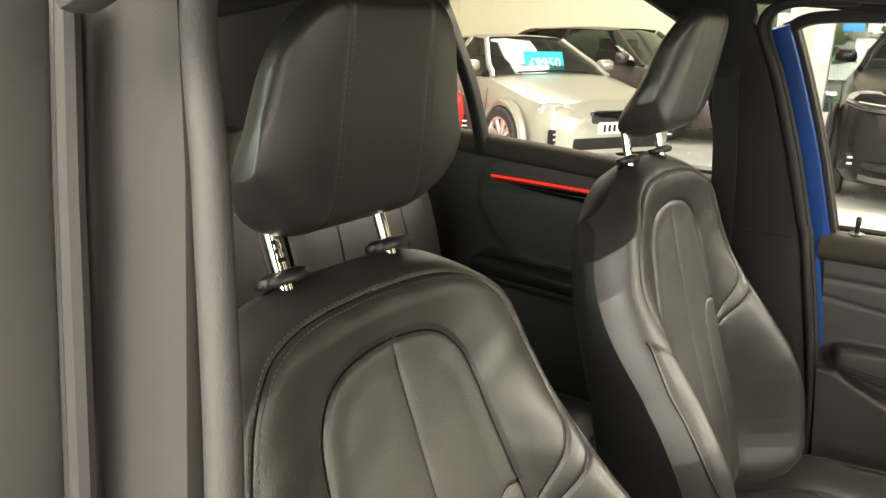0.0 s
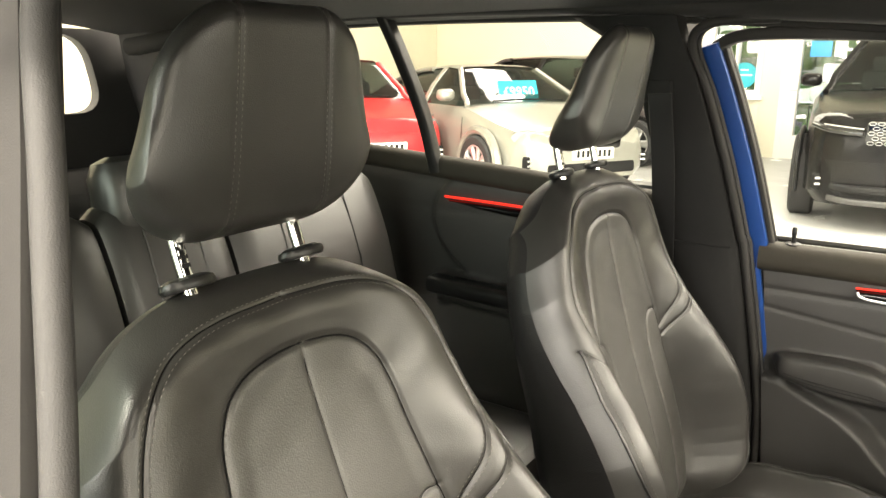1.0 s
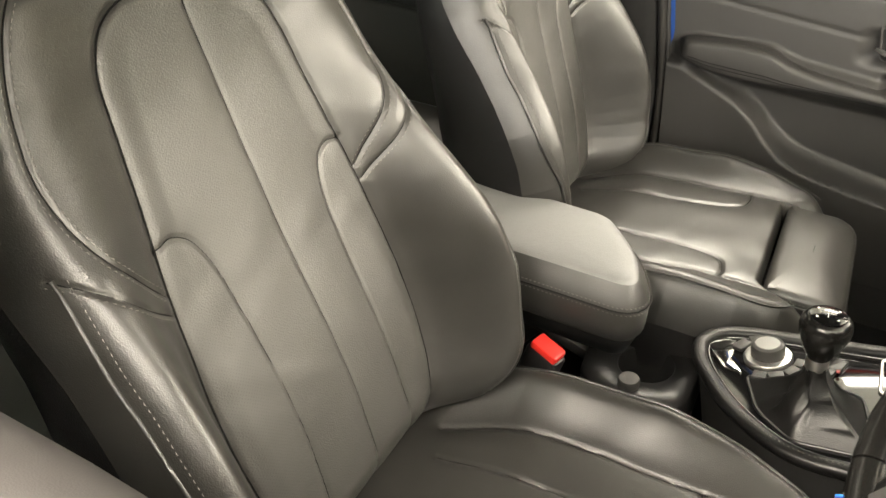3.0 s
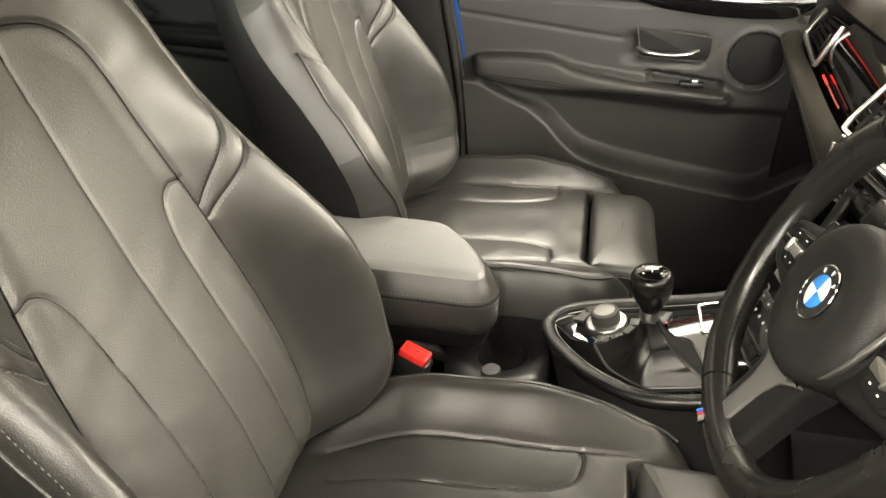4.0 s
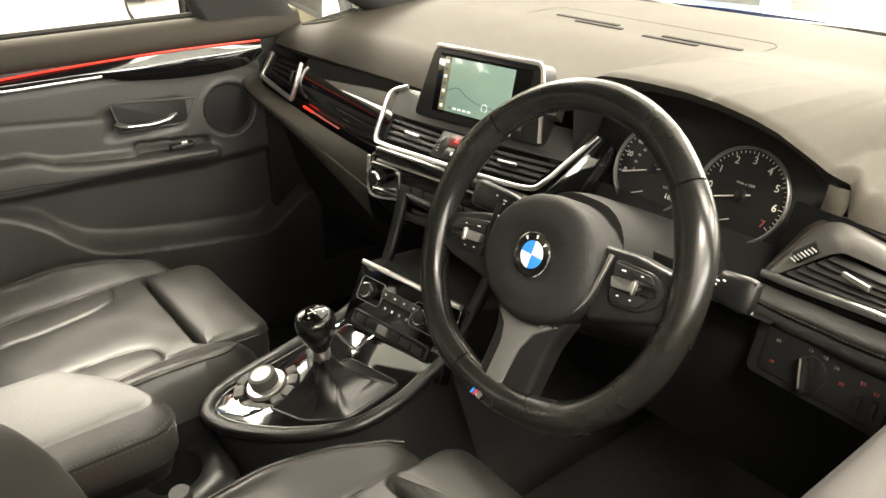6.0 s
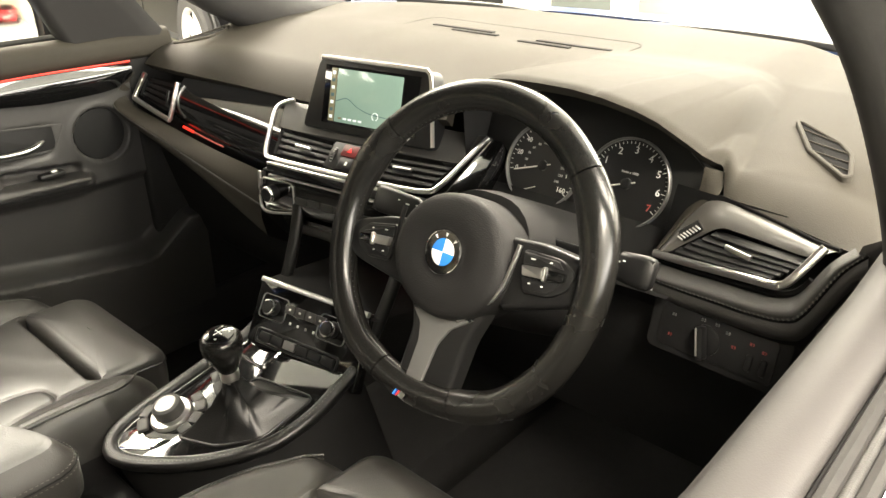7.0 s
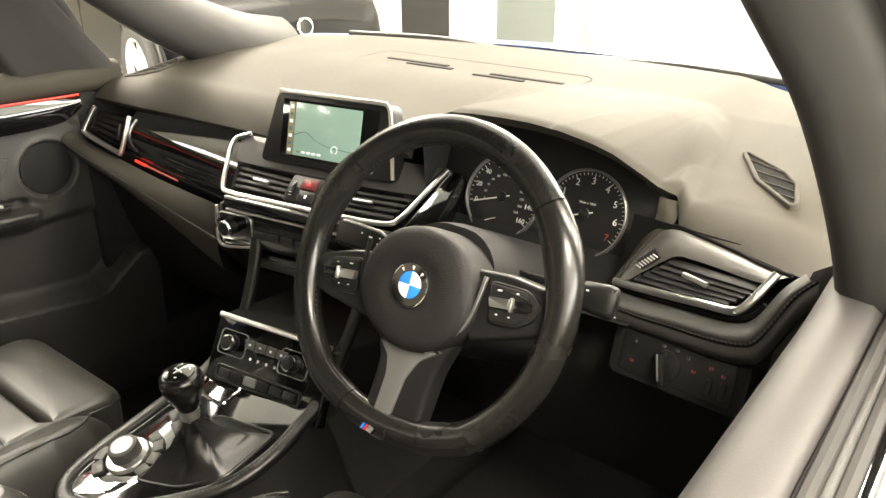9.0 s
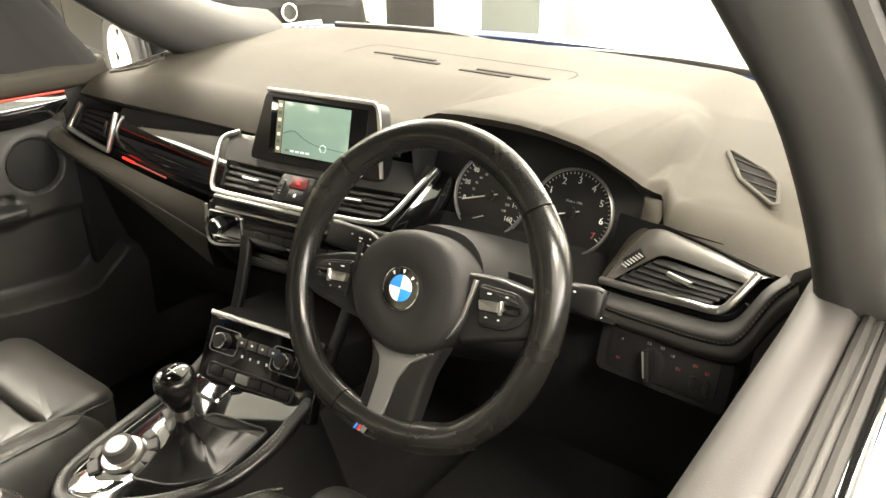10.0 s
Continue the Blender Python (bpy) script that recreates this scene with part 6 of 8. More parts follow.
part("inner_chrome", tube_geo(np.c_[inset(OUT, 0.019), np.full(len(OUT), 0.0008)][order][4:-4], 0.0008, 6), SILVER, cons)
rings = []
for dz, k in ((0.0, 1.0), (-0.05, 1.02), (-0.14, 1.04), (-0.24, 1.05)):
    rings.append(np.c_[inset(OUT, 0.004 - 0.02 * (k - 1)), np.full(len(OUT), dz)])
# flank in matt black: shade beside the seats put into the colour
part("console_side", grid_geo(np.array(rings), False, True), DEEP, cons, "", 60)
# bright wedge beside the dial
part("bright_plate", moved(prism_geo(round_poly([(-0.102, 0.030), (-0.078, 0.016), (-0.030, 0.046), (-0.020, 0.072), (-0.055, 0.05), (-0.090, 0.055)], 0.006), 0, 0.0016, 0.0005), Matrix()), BRIGHT, cons, "mirror-bright corner plate")
part("bright_strip", tube_geo(spline([(-0.106, 0.08, 0.001), (-0.104, 0.15, 0.001), (-0.098, 0.24, 0.001)], 16), 0.0025, 6), BRIGHT, cons)
dial = part("control_dial", moved(lathe_geo([(0.031, 0), (0.031, 0.004), (0.029, 0.007), (0.024, 0.008)], 40), Matrix.Translation((-0.062, 0.097, 0))), CHROME, cons, "round satin metal control dial")
part("dial_knob", moved(lathe_geo([(0.0215, 0.007), (0.0215, 0.021), (0.020, 0.0245), (0.0165, 0.026), (0.0160, 0.0255), (0.0, 0.0258)], 40), Matrix.Translation((-0.062, 0.097, 0))), PLASTIC_GREY, dial)
part("dial_cap", moved(lathe_geo([(0.0155, 0.0255), (0.0150, 0.0262), (0.001, 0.0265)], 36), Matrix.Translation((-0.062, 0.097, 0))), SILVER, dial)
for a, w in ((52, 0.020), (22, 0.020), (-6, 0.018), (80, 0.018), (205, 0.024), (240, 0.024)):
    aa = radians(a)
    part("menu_key", moved(box_geo(0.016, w, 0.007, 0.002), Matrix.Translation((-0.062 + 0.042 * math.cos(aa), 0.097 + 0.042 * math.sin(aa), 0.002)) @ pose(0, 0, 0, 0, 0, a)), PLASTIC_GREY, cons, "")
for dx, dy in ((-0.062, 0.172), (-0.040, 0.160)):
    part("drive_key", moved(box_geo(0.026, 0.018, 0.006, 0.002), Matrix.Translation((dx, dy + 0.008, 0.002)) @ pose(0, 0, 0, 0, 0, -20)), SATIN, cons)
part("red_mark", moved(box_geo(0.006, 0.004, 0.0008, 0.0002), Matrix.Translation((-0.046, 0.182, 0.0052))), RED_DIM, cons)
part("socket_tray", moved(slab_geo(rrect(0.075, 0.045, 0.008), -0.002, 0.003, rrect(0.066, 0.036, 0.006)), Matrix.Translation((-0.052, 0.250, 0))), BRIGHT, cons)
# gear lever
lever = thing("gear_lever", "manual gear lever with glossy cap, chrome collar and leather boot", "gear lever", at=MC)
foot = round_poly([(-0.020, 0.074), (0.050, 0.098), (0.096, 0.142), (0.103, 0.235), (-0.004, 0.215), (-0.015, 0.192), (-0.011, 0.125)], 0.016, 9)
foot = foot[[int(k * len(foot) / 70) for k in range(70)]]
part("boot_frame", slab_geo(foot, 0.0, 0.004, inset(foot, 0.004), 0.001), SATIN, lever)
kc = np.array(MC.inverted() @ Vector((0.036, 0.200, 0.712)))
rings = []
for t in np.linspace(0, 1, 22):
    k = (1 - t) ** 1.9
    ring = []
    for i, (a, b) in enumerate(inset(foot, 0.004)):
        ang = 2 * math.pi * i / 70
        tx, ty = kc[0] + 0.013 * math.cos(math.atan2(b - 0.16, a - 0.035)), kc[1] + 0.013 * math.sin(math.atan2(b - 0.16, a - 0.035))
        wr = 0.004 * math.sin(5 * ang + 3.0 * t * 2.2) * math.sin(math.pi * t) + 0.002 * math.sin(11 * ang - 5 * t) * math.sin(math.pi * t)
        ring.append((tx + (a - tx) * k + wr * math.cos(ang), ty + (b - ty) * k + wr * math.sin(ang), 0.002 + (kc[2] - 0.002) * t))
    rings.append(ring)
part("boot", loft_geo(rings), BOOT, lever, "creased black leather boot", 70)
kx = Matrix.Translation(Vector(kc)) @ (MC.to_3x3().inverted().to_4x4() @ pose(0, 0, 0, 6, 2, 0))
part("collar", moved(lathe_geo([(0.0120, -0.004), (0.0128, 0.0), (0.0128, 0.013), (0.0118, 0.015)], 28), kx), CHROME, lever, "satin chrome collar")
part("knob", moved(lathe_geo([(0.0125, 0.014), (0.0165, 0.022), (0.0225, 0.034), (0.0268, 0.048), (0.0280, 0.058), (0.0268, 0.066), (0.0225, 0.0712), (0.0195, 0.072)], 36), kx), LEATHER_GLOSS, lever, "black leather gear knob")
cap = part("knob_cap", moved(lathe_geo([(0.0200, 0.0708), (0.0190, 0.0735), (0.013, 0.0755), (0.004, 0.0762)], 36), kx), GLOSS, lever, "glossy cap with a white shift pattern")
for k in range(3):
    part("shift_line", moved(box_geo(0.0010, 0.016, 0.0006, 0.0002), kx @ Matrix.Translation((-0.007 + 0.007 * k, 0, 0.0762 - 0.0010 * abs(k - 1)))), WHITE_INK, cap)
    for s in (-1, 1):
        part("shift_digit", moved(box_geo(0.0030, 0.0030, 0.0006, 0.0002), kx @ Matrix.Translation((-0.008 + 0.008 * k, s * 0.0105, 0.0752))), WHITE_INK, cap)
part("shift_line", moved(box_geo(0.015, 0.0010, 0.0006, 0.0002), kx @ Matrix.Translation((0, 0, 0.0762))), WHITE_INK, cap)
# cup holders
cup = thing("cup_holder", "grey plastic cup holder with a round push button", "cup holder", at=pose(-0.070, 0.0, 0.540, 6, 0, 0))
poly = round_poly([(-0.065, -0.10), (0.060, -0.085), (0.094, -0.012), (0.072, 0.075), (-0.070, 0.075)], 0.02, 6)
def radial(pl, n):
    """The outline read at even angles round the origin."""
    out = []
    for t in np.linspace(0, 2 * math.pi, n, False):
        d, best = np.array([math.cos(t), math.sin(t)]), 0.0
        for i in range(len(pl)):
            p, e = pl[i - 1], pl[i] - pl[i - 1]
            den = d[0] * e[1] - d[1] * e[0]
            if abs(den) > 1e-12:
                k, u = (p[0] * e[1] - p[1] * e[0]) / den, (p[0] * d[1] - p[1] * d[0]) / den
                if k > best and -1e-6 <= u <= 1 + 1e-6:
                    best = k
        out.append(d * best)
    return np.array(out)


poly = radial(poly, 64)
hole = np.array([(0.041 * math.cos(t), 0.041 * math.sin(t)) for t in np.linspace(0, 2 * math.pi, 64, False)])
# grey tray darkened to near black for the shade beside the armrest
part("tray", slab_geo(poly, -0.06, 0.0, hole, 0.003), SATIN, cup, "moulded tray, coloured near black for the shade between the seats", 60)
part("well", grid_geo([[(k * a, k * b, z) for a, b in hole] for k, z in ((1, -0.002), (0.96, -0.07), (0.1, -0.072))], False, True), DEEP, cup, "", 60)
part("push_button", moved(lathe_geo([(0.0155, 0), (0.0155, 0.010), (0.0140, 0.013), (0.003, 0.0138)], 28), Matrix.Translation((0.057, -0.010, 0.0))), PLASTIC, cup, "round black push button")
# armrest
arm = thing("armrest", "padded leather centre armrest, grey top coloured paler as if lit, stitched edge", "armrest", at=pose(0, 0, 0))
top_in = round_poly([(-0.130, -0.42), (0.020, -0.42), (0.022, -0.026), (-0.020, -0.037), (-0.062, -0.060), (-0.118, -0.108)], 0.020, 6)
poly = inset(top_in, -0.027)
rings = [np.c_[inset(poly, 0.006), np.full(len(poly), 0.652)], np.c_[inset(poly, 0.001), np.full(len(poly), 0.660)], np.c_[poly, np.full(len(poly), 0.672)], np.c_[poly, np.full(len(poly), 0.698)], np.c_[inset(poly, 0.003), np.full(len(poly), 0.706)], np.c_[inset(poly, 0.012), np.full(len(poly), 0.7205)], np.c_[inset(poly, 0.021), np.full(len(poly), 0.7325)]]
side_geo = loft_geo(rings, True, False)
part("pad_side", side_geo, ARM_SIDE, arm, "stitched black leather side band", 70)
mc = np.array([-0.05, -0.22])
rings = [np.c_[inset(poly, 0.021), np.full(len(poly), 0.7325)], np.c_[inset(poly, 0.0245), np.full(len(poly), 0.7365)], np.c_[inset(poly, 0.029), np.full(len(poly), 0.7385)]]
for k, z in ((0.88, 0.7400), (0.6, 0.7412), (0.2, 0.7418)):
    rings.append(np.c_[mc + (inset(poly, 0.029) - mc) * k, np.full(len(poly), z)])
# upward face in the paler colour, lit look included; sides stay dark
part("pad", loft_geo(rings), ARM_SKIN, arm, "soft grey leather top, made paler for the light on it", 50)
for zz, dd in ((0.7080, 0.0030), (0.6995, -0.0004)):
    st = np.c_[inset(poly, dd), np.full(len(poly), zz)]
    st2 = np.vstack([st, st[:1]])
    nn = st2 - np.array([-0.05, -0.2, zz])
    nn[:, 2] = 0
    nn /= np.linalg.norm(nn, axis=1)[:, None]
    part("stitching", stitch_geo(st2 + nn * 0.0006, nn, 0.006, 0.0042, 0.0008), THREAD, arm)
seam = np.c_[poly, np.full(len(poly), 0.7035)]
part("seam", tube_geo(np.vstack([seam, seam[:1]]), 0.0010, 6), DEEP, arm)
# parts under the armrest in black, the shade there put into the colour
part("lower_shell", loft_geo([np.c_[inset(poly, d), np.full(len(poly), z)] for z, d in ((0.610, 0.030), (0.622, 0.016), (0.642, 0.009), (0.651, 0.007))]), SATIN, arm, "satin black lower shell", 60)
part("support", moved(box_geo(0.13, 0.20, 0.16, 0.02), Matrix.Translation((-0.052, -0.32, 0.54))), DEEP, arm)
part("light_line", tube_geo([(0.030, -0.30, 0.632), (0.030, -0.10, 0.628)], 0.0012, 6), RED_DIM, arm, "faint red line under the lid")
for sx, lab in ((1, "red seat belt buckle beside the driver's seat"), (-1, "seat belt buckle beside the passenger seat")):
    bk = thing("seat_belt_buckle", lab, "belt buckle", at=pose(0.100, -0.110, 0.620, -14, 0, -14) if sx > 0 else pose(-0.092, -0.122, 0.600, -38, 0, 12))
    part("case", moved(box_geo(0.031, 0.050, 0.075, 0.008), Matrix.Translation((0, 0, -0.005))), SATIN, bk)
    part("release", moved(box_geo(0.026, 0.041, 0.014, 0.004), Matrix.Translation((0, 0, 0.034))), RED, bk, "red release button")
    part("stem", moved(box_geo(0.026, 0.030, 0.12, 0.006), Matrix.Translation((0, -0.01, -0.10))), SATIN, bk)
    part("seat_trim", moved(box_geo(0.03, 0.14, 0.02, 0.006), Matrix.Translation((0.0, 0.02, -0.075)) @ pose(0, 0, 0, 12, 0, 0)), PLASTIC_GREY, bk)

# ---------------------------------------------------------------- instruments
MI = axes((0.335, 0.575, 0.968), (1, 0, 0), (0, 0.36, 0.93))
clus = thing("instrument_cluster", "black instrument cluster with two round dials", "instrument cluster", at=MI)
part("face", prism_geo(round_poly([(-0.17, -0.10), (0.17, -0.10), (0.17, 0.012), (0.150, 0.042), (0.128, 0.066), (0.098, 0.092), (0.06, 0.10), (-0.17, 0.10)], 0.02), -0.02, -0.004, 0.002), DIAL_FACE, clus, "black dial face")
# hood lining, from the brow to the face
bx = np.linspace(0.155, 0.511, 40)
brow = np.array([(x, float(dash_front(x)[0]) + 0.014, float(dash_front(x)[1]) - 0.010) for x in bx])
inner = np.array([tuple(MI @ Vector((0.168 * math.sin((k / 39 * 2 - 1) * 1.45) / math.sin(1.45), 0.055 + 0.045 * math.cos((k / 39 * 2 - 1) * 1.45) - 0.045 * float(smooth(0.62, 1.0, k / 39)), -0.002))) for k in range(40)])
part("hood_lining", moved(grid_geo([brow * (1 - t) + inner * t for t in np.linspace(0, 1, 6)]), MI.inverted()), SATIN, clus, "black hood lining", 60)
for sx, pts in ((-1, [(0.155, 0.545, 1.035), (0.170, 0.535, 0.93), (0.20, 0.50, 0.885)]), (1, [(0.493, 0.575, 1.012), (0.495, 0.560, 0.985), (0.484, 0.540, 0.955), (0.470, 0.505, 0.915)])):
    a = spline(pts, 14)
    b = np.array([tuple(MI @ Vector((sx * 0.168, (0.06 if sx < 0 else 0.016) - (0.155 if sx < 0 else 0.111) * k / 13, -0.002))) for k in range(14)])
    part("cluster_cheek", moved(grid_geo([a * (1 - t) + b * t for t in np.linspace(0, 1, 5)]), MI.inverted()), SATIN, clus, "", 60)
part("cluster_sill", moved(grid_geo([[(0.16, 0.47, 0.878), (0.52, 0.455, 0.900)], [tuple(MI @ Vector((-0.17, -0.095, -0.002))), tuple(MI @ Vector((0.17, -0.095, -0.002)))]]), MI.inverted()), SATIN, clus)
for cx, cy, r, name in ((-0.064, -0.004, 0.056, "speedometer"), (0.061, 0.000, 0.055, "rev_counter")):
    d = part(name, moved(lathe_geo([(r + 0.003, -0.004), (r + 0.003, 0.002), (r + 0.0015, 0.003), (r, 0.002), (r, -0.0035)], 56), Matrix.Translation((cx, cy, 0))), SILVER, clus, "chrome-ringed round dial")
    part("dial_plate", moved(lathe_geo([(r, -0.0045), (r, -0.0030), (0.001, -0.0028)], 48), Matrix.Translation((cx, cy, 0))), DIAL_FACE, d)
    speed = name == "speedometer"
    nums = [str(20 * k) for k in range(9)] if speed else [str(k) for k in range(8)]
    for k, s in enumerate(nums):
        a = radians(195 - 232 * k / 8 if speed else 178 - 211 * k / 7)
        m = Matrix.Translation((cx + (r - 0.0125) * math.cos(a), cy + (r - 0.0125) * math.sin(a), -0.0025))
        letters(s, 0.0095 if speed else 0.0125, m, WHITE_INK if not (not speed and k == 7) else RED_DIM, "numeral", d)
    tk = []
    for k in range(33 if speed else 36):
        a = radians(195 - 232 * k / 32 if speed else 178 - 211 * k / 35)
        ln = 0.006 if k % (4 if speed else 5) == 0 else 0.003
        tk.append(moved(box_geo(ln, 0.0008, 0.0006, 0.0001), Matrix.Translation((cx + (r - 0.002 - ln / 2) * math.cos(a), cy + (r - 0.002 - ln / 2) * math.sin(a), -0.0026)) @ pose(0, 0, 0, 0, 0, math.degrees(a))))
    tagged(part("ticks", join_geo(*tk), WHITE_INK, d), kind="stuff")
    if speed:
        for k in range(13):
            a = radians(193 - 226 * k / 12)
            letters(str(20 * k), 0.0048, Matrix.Translation((cx + (r - 0.026) * math.cos(a), cy + (r - 0.026) * math.sin(a), -0.0025)), GREY_INK, "numeral", d)
    else:
        letters("1/min x 1000", 0.0045, Matrix.Translation((cx, cy + 0.014, -0.0025)), GREY_INK, "caption", d)
    a = radians(198)
    part("needle", tube_geo([(cx + 0.012 * math.cos(a + math.pi), cy + 0.012 * math.sin(a + math.pi), 0.0), (cx + (r - 0.010) * math.cos(a), cy + (r - 0.010) * math.sin(a), 0.0)], 0.0009, 6), NEEDLE, d)
    part("needle_hub", moved(lathe_geo([(0.007, -0.003), (0.007, 0.002), (0.005, 0.003)], 20), Matrix.Translation((cx, cy, 0))), SATIN, d)
    part("small_needle", tube_geo([(cx - 0.004, cy - 0.030, -0.001), (cx - 0.022, cy - 0.038, -0.001)], 0.0007, 6), NEEDLE, d)
part("warning_lamp", moved(prism_geo([(-0.004, -0.003), (0.004, -0.003), (0, 0.004)], 0, 0.0006, 0.0001), Matrix.Translation((-0.026, -0.052, -0.003))), AMBER, clus, "amber warning triangle")
for k in range(5):
    part("display_bar", moved(box_geo(0.0045, 0.007, 0.0005, 0.0001), Matrix.Translation((-0.006 + 0.006 * k, -0.074, -0.0032))), RED_LCD, clus)
part("display_bar", moved(box_geo(0.016, 0.003, 0.0005, 0.0001), Matrix.Translation((0.000, -0.064, -0.0032))), RED_LCD, clus)

# ---------------------------------------------------------------- driver's end of the dash
A = spline([(0.493, 0.575, 1.012), (0.495, 0.560, 0.985), (0.484, 0.540, 0.955), (0.470, 0.505, 0.915)], 24)
B = spline([(0.516, 0.586, 1.008), (0.5195, 0.558, 0.988), (0.5005, 0.541, 0.968), (0.4795, 0.511, 0.926)], 24)
part("end_shelf", grid_geo(surf_between(A, B, 0.003, 8)), SOFT, dash, "soft grey fillet beside the instruments", 60)
# satin surround over the outlet, with the chrome edge under it
A = spline([(0.4795, 0.510, 0.925), (0.501, 0.540, 0.968), (0.5205, 0.555, 0.986), (0.560, 0.546, 0.9845), (0.601, 0.534, 0.982), (0.640, 0.512, 0.983), (0.668, 0.494, 0.988)], 60)
B = spline([(0.490, 0.507, 0.926), (0.514, 0.518, 0.946), (0.540, 0.521, 0.9665), (0.560, 0.519, 0.969), (0.595, 0.511, 0.970), (0.632, 0.498, 0.9725), (0.652, 0.486, 0.980)], 60)
part("end_vent_surround", grid_geo(surf_between(A, B, 0.004, 10, (0, -0.6, 0.8))), SURROUND, dash, "satin grey vent surround")
# black tube draws the shade in the gap above the surround
part("surround_gap_shade", tube_geo(A[16:] + np.array([0, 0.001, 0.0015]), 0.0022, 6), PITCH, dash)
# outlet walls in pitch black, the shade inside put into the colour
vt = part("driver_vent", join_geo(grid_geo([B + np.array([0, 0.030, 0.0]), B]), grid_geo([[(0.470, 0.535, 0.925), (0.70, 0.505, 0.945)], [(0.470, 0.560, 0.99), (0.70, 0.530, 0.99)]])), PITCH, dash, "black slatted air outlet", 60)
for k in range(5):
    t = (k + 0.55) / 5.0
    a = V3((0.540 - 0.042 * t, 0.524 - 0.013 * t, 0.9625 - 0.033 * t))
    b = V3((0.646 - 0.030 * t, 0.494 - 0.016 * t, 0.9700 - 0.021 * t))
    part("slat", sweep_geo([a, (a + b) / 2 + V3((0, -0.0015, 0)), b], rrect(0.0030, 0.012, 0.0010, 2), (0, 1, 0.25)), SLAT, vt)
part("chrome_tab", sweep_geo([(0.559, 0.499, 0.9585), (0.588, 0.492, 0.9565)], rrect(0.0055, 0.006, 0.0012, 2), (0, -1, 0.3)), CHROME, vt)
part("vent_chrome", sweep_geo(spline([(0.480, 0.500, 0.9265), (0.515, 0.493, 0.9305), (0.553, 0.485, 0.936), (0.595, 0.474, 0.9435), (0.621, 0.466, 0.9485), (0.632, 0.465, 0.953), (0.641, 0.468, 0.965), (0.657, 0.483, 0.9935)], 60), rrect(0.0085, 0.009, 0.0025, 2), (0, -1, 0.3)), CHROME, dash, "satin chrome vent edge")
part("vent_wheel", sweep_geo([(0.501, 0.520, 0.946), (0.518, 0.528, 0.962)], rrect(0.014, 0.012, 0.003, 2), (0, -1, 0.6)), SATIN, dash)
for k in range(7):
    part("wheel_rib", moved(box_geo(0.0070, 0.0016, 0.0016, 0.0004), Matrix.Translation((0.5020 + 0.0026 * k, 0.5115 + 0.0013 * k, 0.9475 + 0.0024 * k)) @ pose(0, 0, 0, 0, 25, 0)), GREY_INK, dash)
# padded roll under the outlet, with a double row of stitches and a panel below it
A = spline([(0.482, 0.498, 0.916), (0.520, 0.490, 0.920), (0.557, 0.481, 0.9255), (0.600, 0.470, 0.932), (0.630, 0.463, 0.938), (0.648, 0.464, 0.9495), (0.667, 0.470, 0.985), (0.683, 0.476, 1.004)], 60)
B = spline([(0.490, 0.476, 0.906), (0.528, 0.470, 0.9075), (0.565, 0.464, 0.911), (0.610, 0.454, 0.9165), (0.643, 0.449, 0.9235), (0.659, 0.450, 0.936), (0.680, 0.460, 0.982), (0.697, 0.466, 1.004)], 60)
part("padded_roll", grid_geo(surf_between(A, B, 0.010, 12, (0.1, -1, 0.1))), PLASTIC, dash, "soft grey padded roll with a stitched seam", 60)
# black tube for the shaded gap over the roll
part("roll_gap_shade", tube_geo(A[:46] + np.array([0, 0.006, 0.002]), 0.004, 6), PITCH, dash)
r1 = surf_between(A, B, 0.0105, 12, (0.1, -1, 0.1))
for k in (9, 10):
    part("roll_stitching", stitch_geo(r1[k], np.tile([0, -0.9, -0.2], (60, 1)), 0.005, 0.0034, 0.0006), THREAD, dash)
part("roll_seam", tube_geo(B + np.array([0, -0.001, 0]), 0.0016, 6), PITCH, dash)
C = B + np.array([0.006, 0.004, -0.022])
part("lower_roll", grid_geo(surf_between(B, C, 0.006, 8)), PLASTIC, dash, "", 60)
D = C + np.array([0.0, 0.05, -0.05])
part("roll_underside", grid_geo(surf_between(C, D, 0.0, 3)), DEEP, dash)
part("end_cap", grid_geo([[(0.690, 0.47, 1.010), (0.705, 0.50, 1.012)], [(0.672, 0.462, 0.94), (0.715, 0.50, 0.94)], [(0.665, 0.462, 0.83), (0.715, 0.50, 0.83)], [(0.665, 0.50, 0.70), (0.715, 0.52, 0.70)]]), PLASTIC, dash)
MK = axes((0.577, 0.464, 0.866), (1, -0.10, 0.035), (0, 0.28, 1))
lp = thing("light_switch_panel", "black light switch panel with a rotary switch", "switch panel", at=MK)
part("panel", prism_geo(rrect(0.158, 0.064, 0.010, 4), -0.02, 0.002, 0.002), DEEP, lp)
part("inner_panel", prism_geo(rrect(0.132, 0.048, 0.006, 4), 0.001, 0.0035, 0.001), SLAT, lp)
sw = part("rotary_switch", moved(lathe_geo([(0.017, 0.002), (0.017, 0.006), (0.015, 0.007)], 28), Matrix.Translation((-0.010, -0.002, 0))), SATIN, lp)
part("switch_grip", moved(box_geo(0.009, 0.036, 0.014, 0.003), Matrix.Translation((-0.010, -0.004, 0.012)) @ pose(0, 0, 0, 0, 0, 14)), SATIN, lp, "dark grip with a chrome edge")
part("grip_edge", moved(box_geo(0.0022, 0.030, 0.002, 0.0008), Matrix.Translation((-0.0125, -0.003, 0.0192)) @ pose(0, 0, 0, 0, 0, 14)), CHROME, lp)


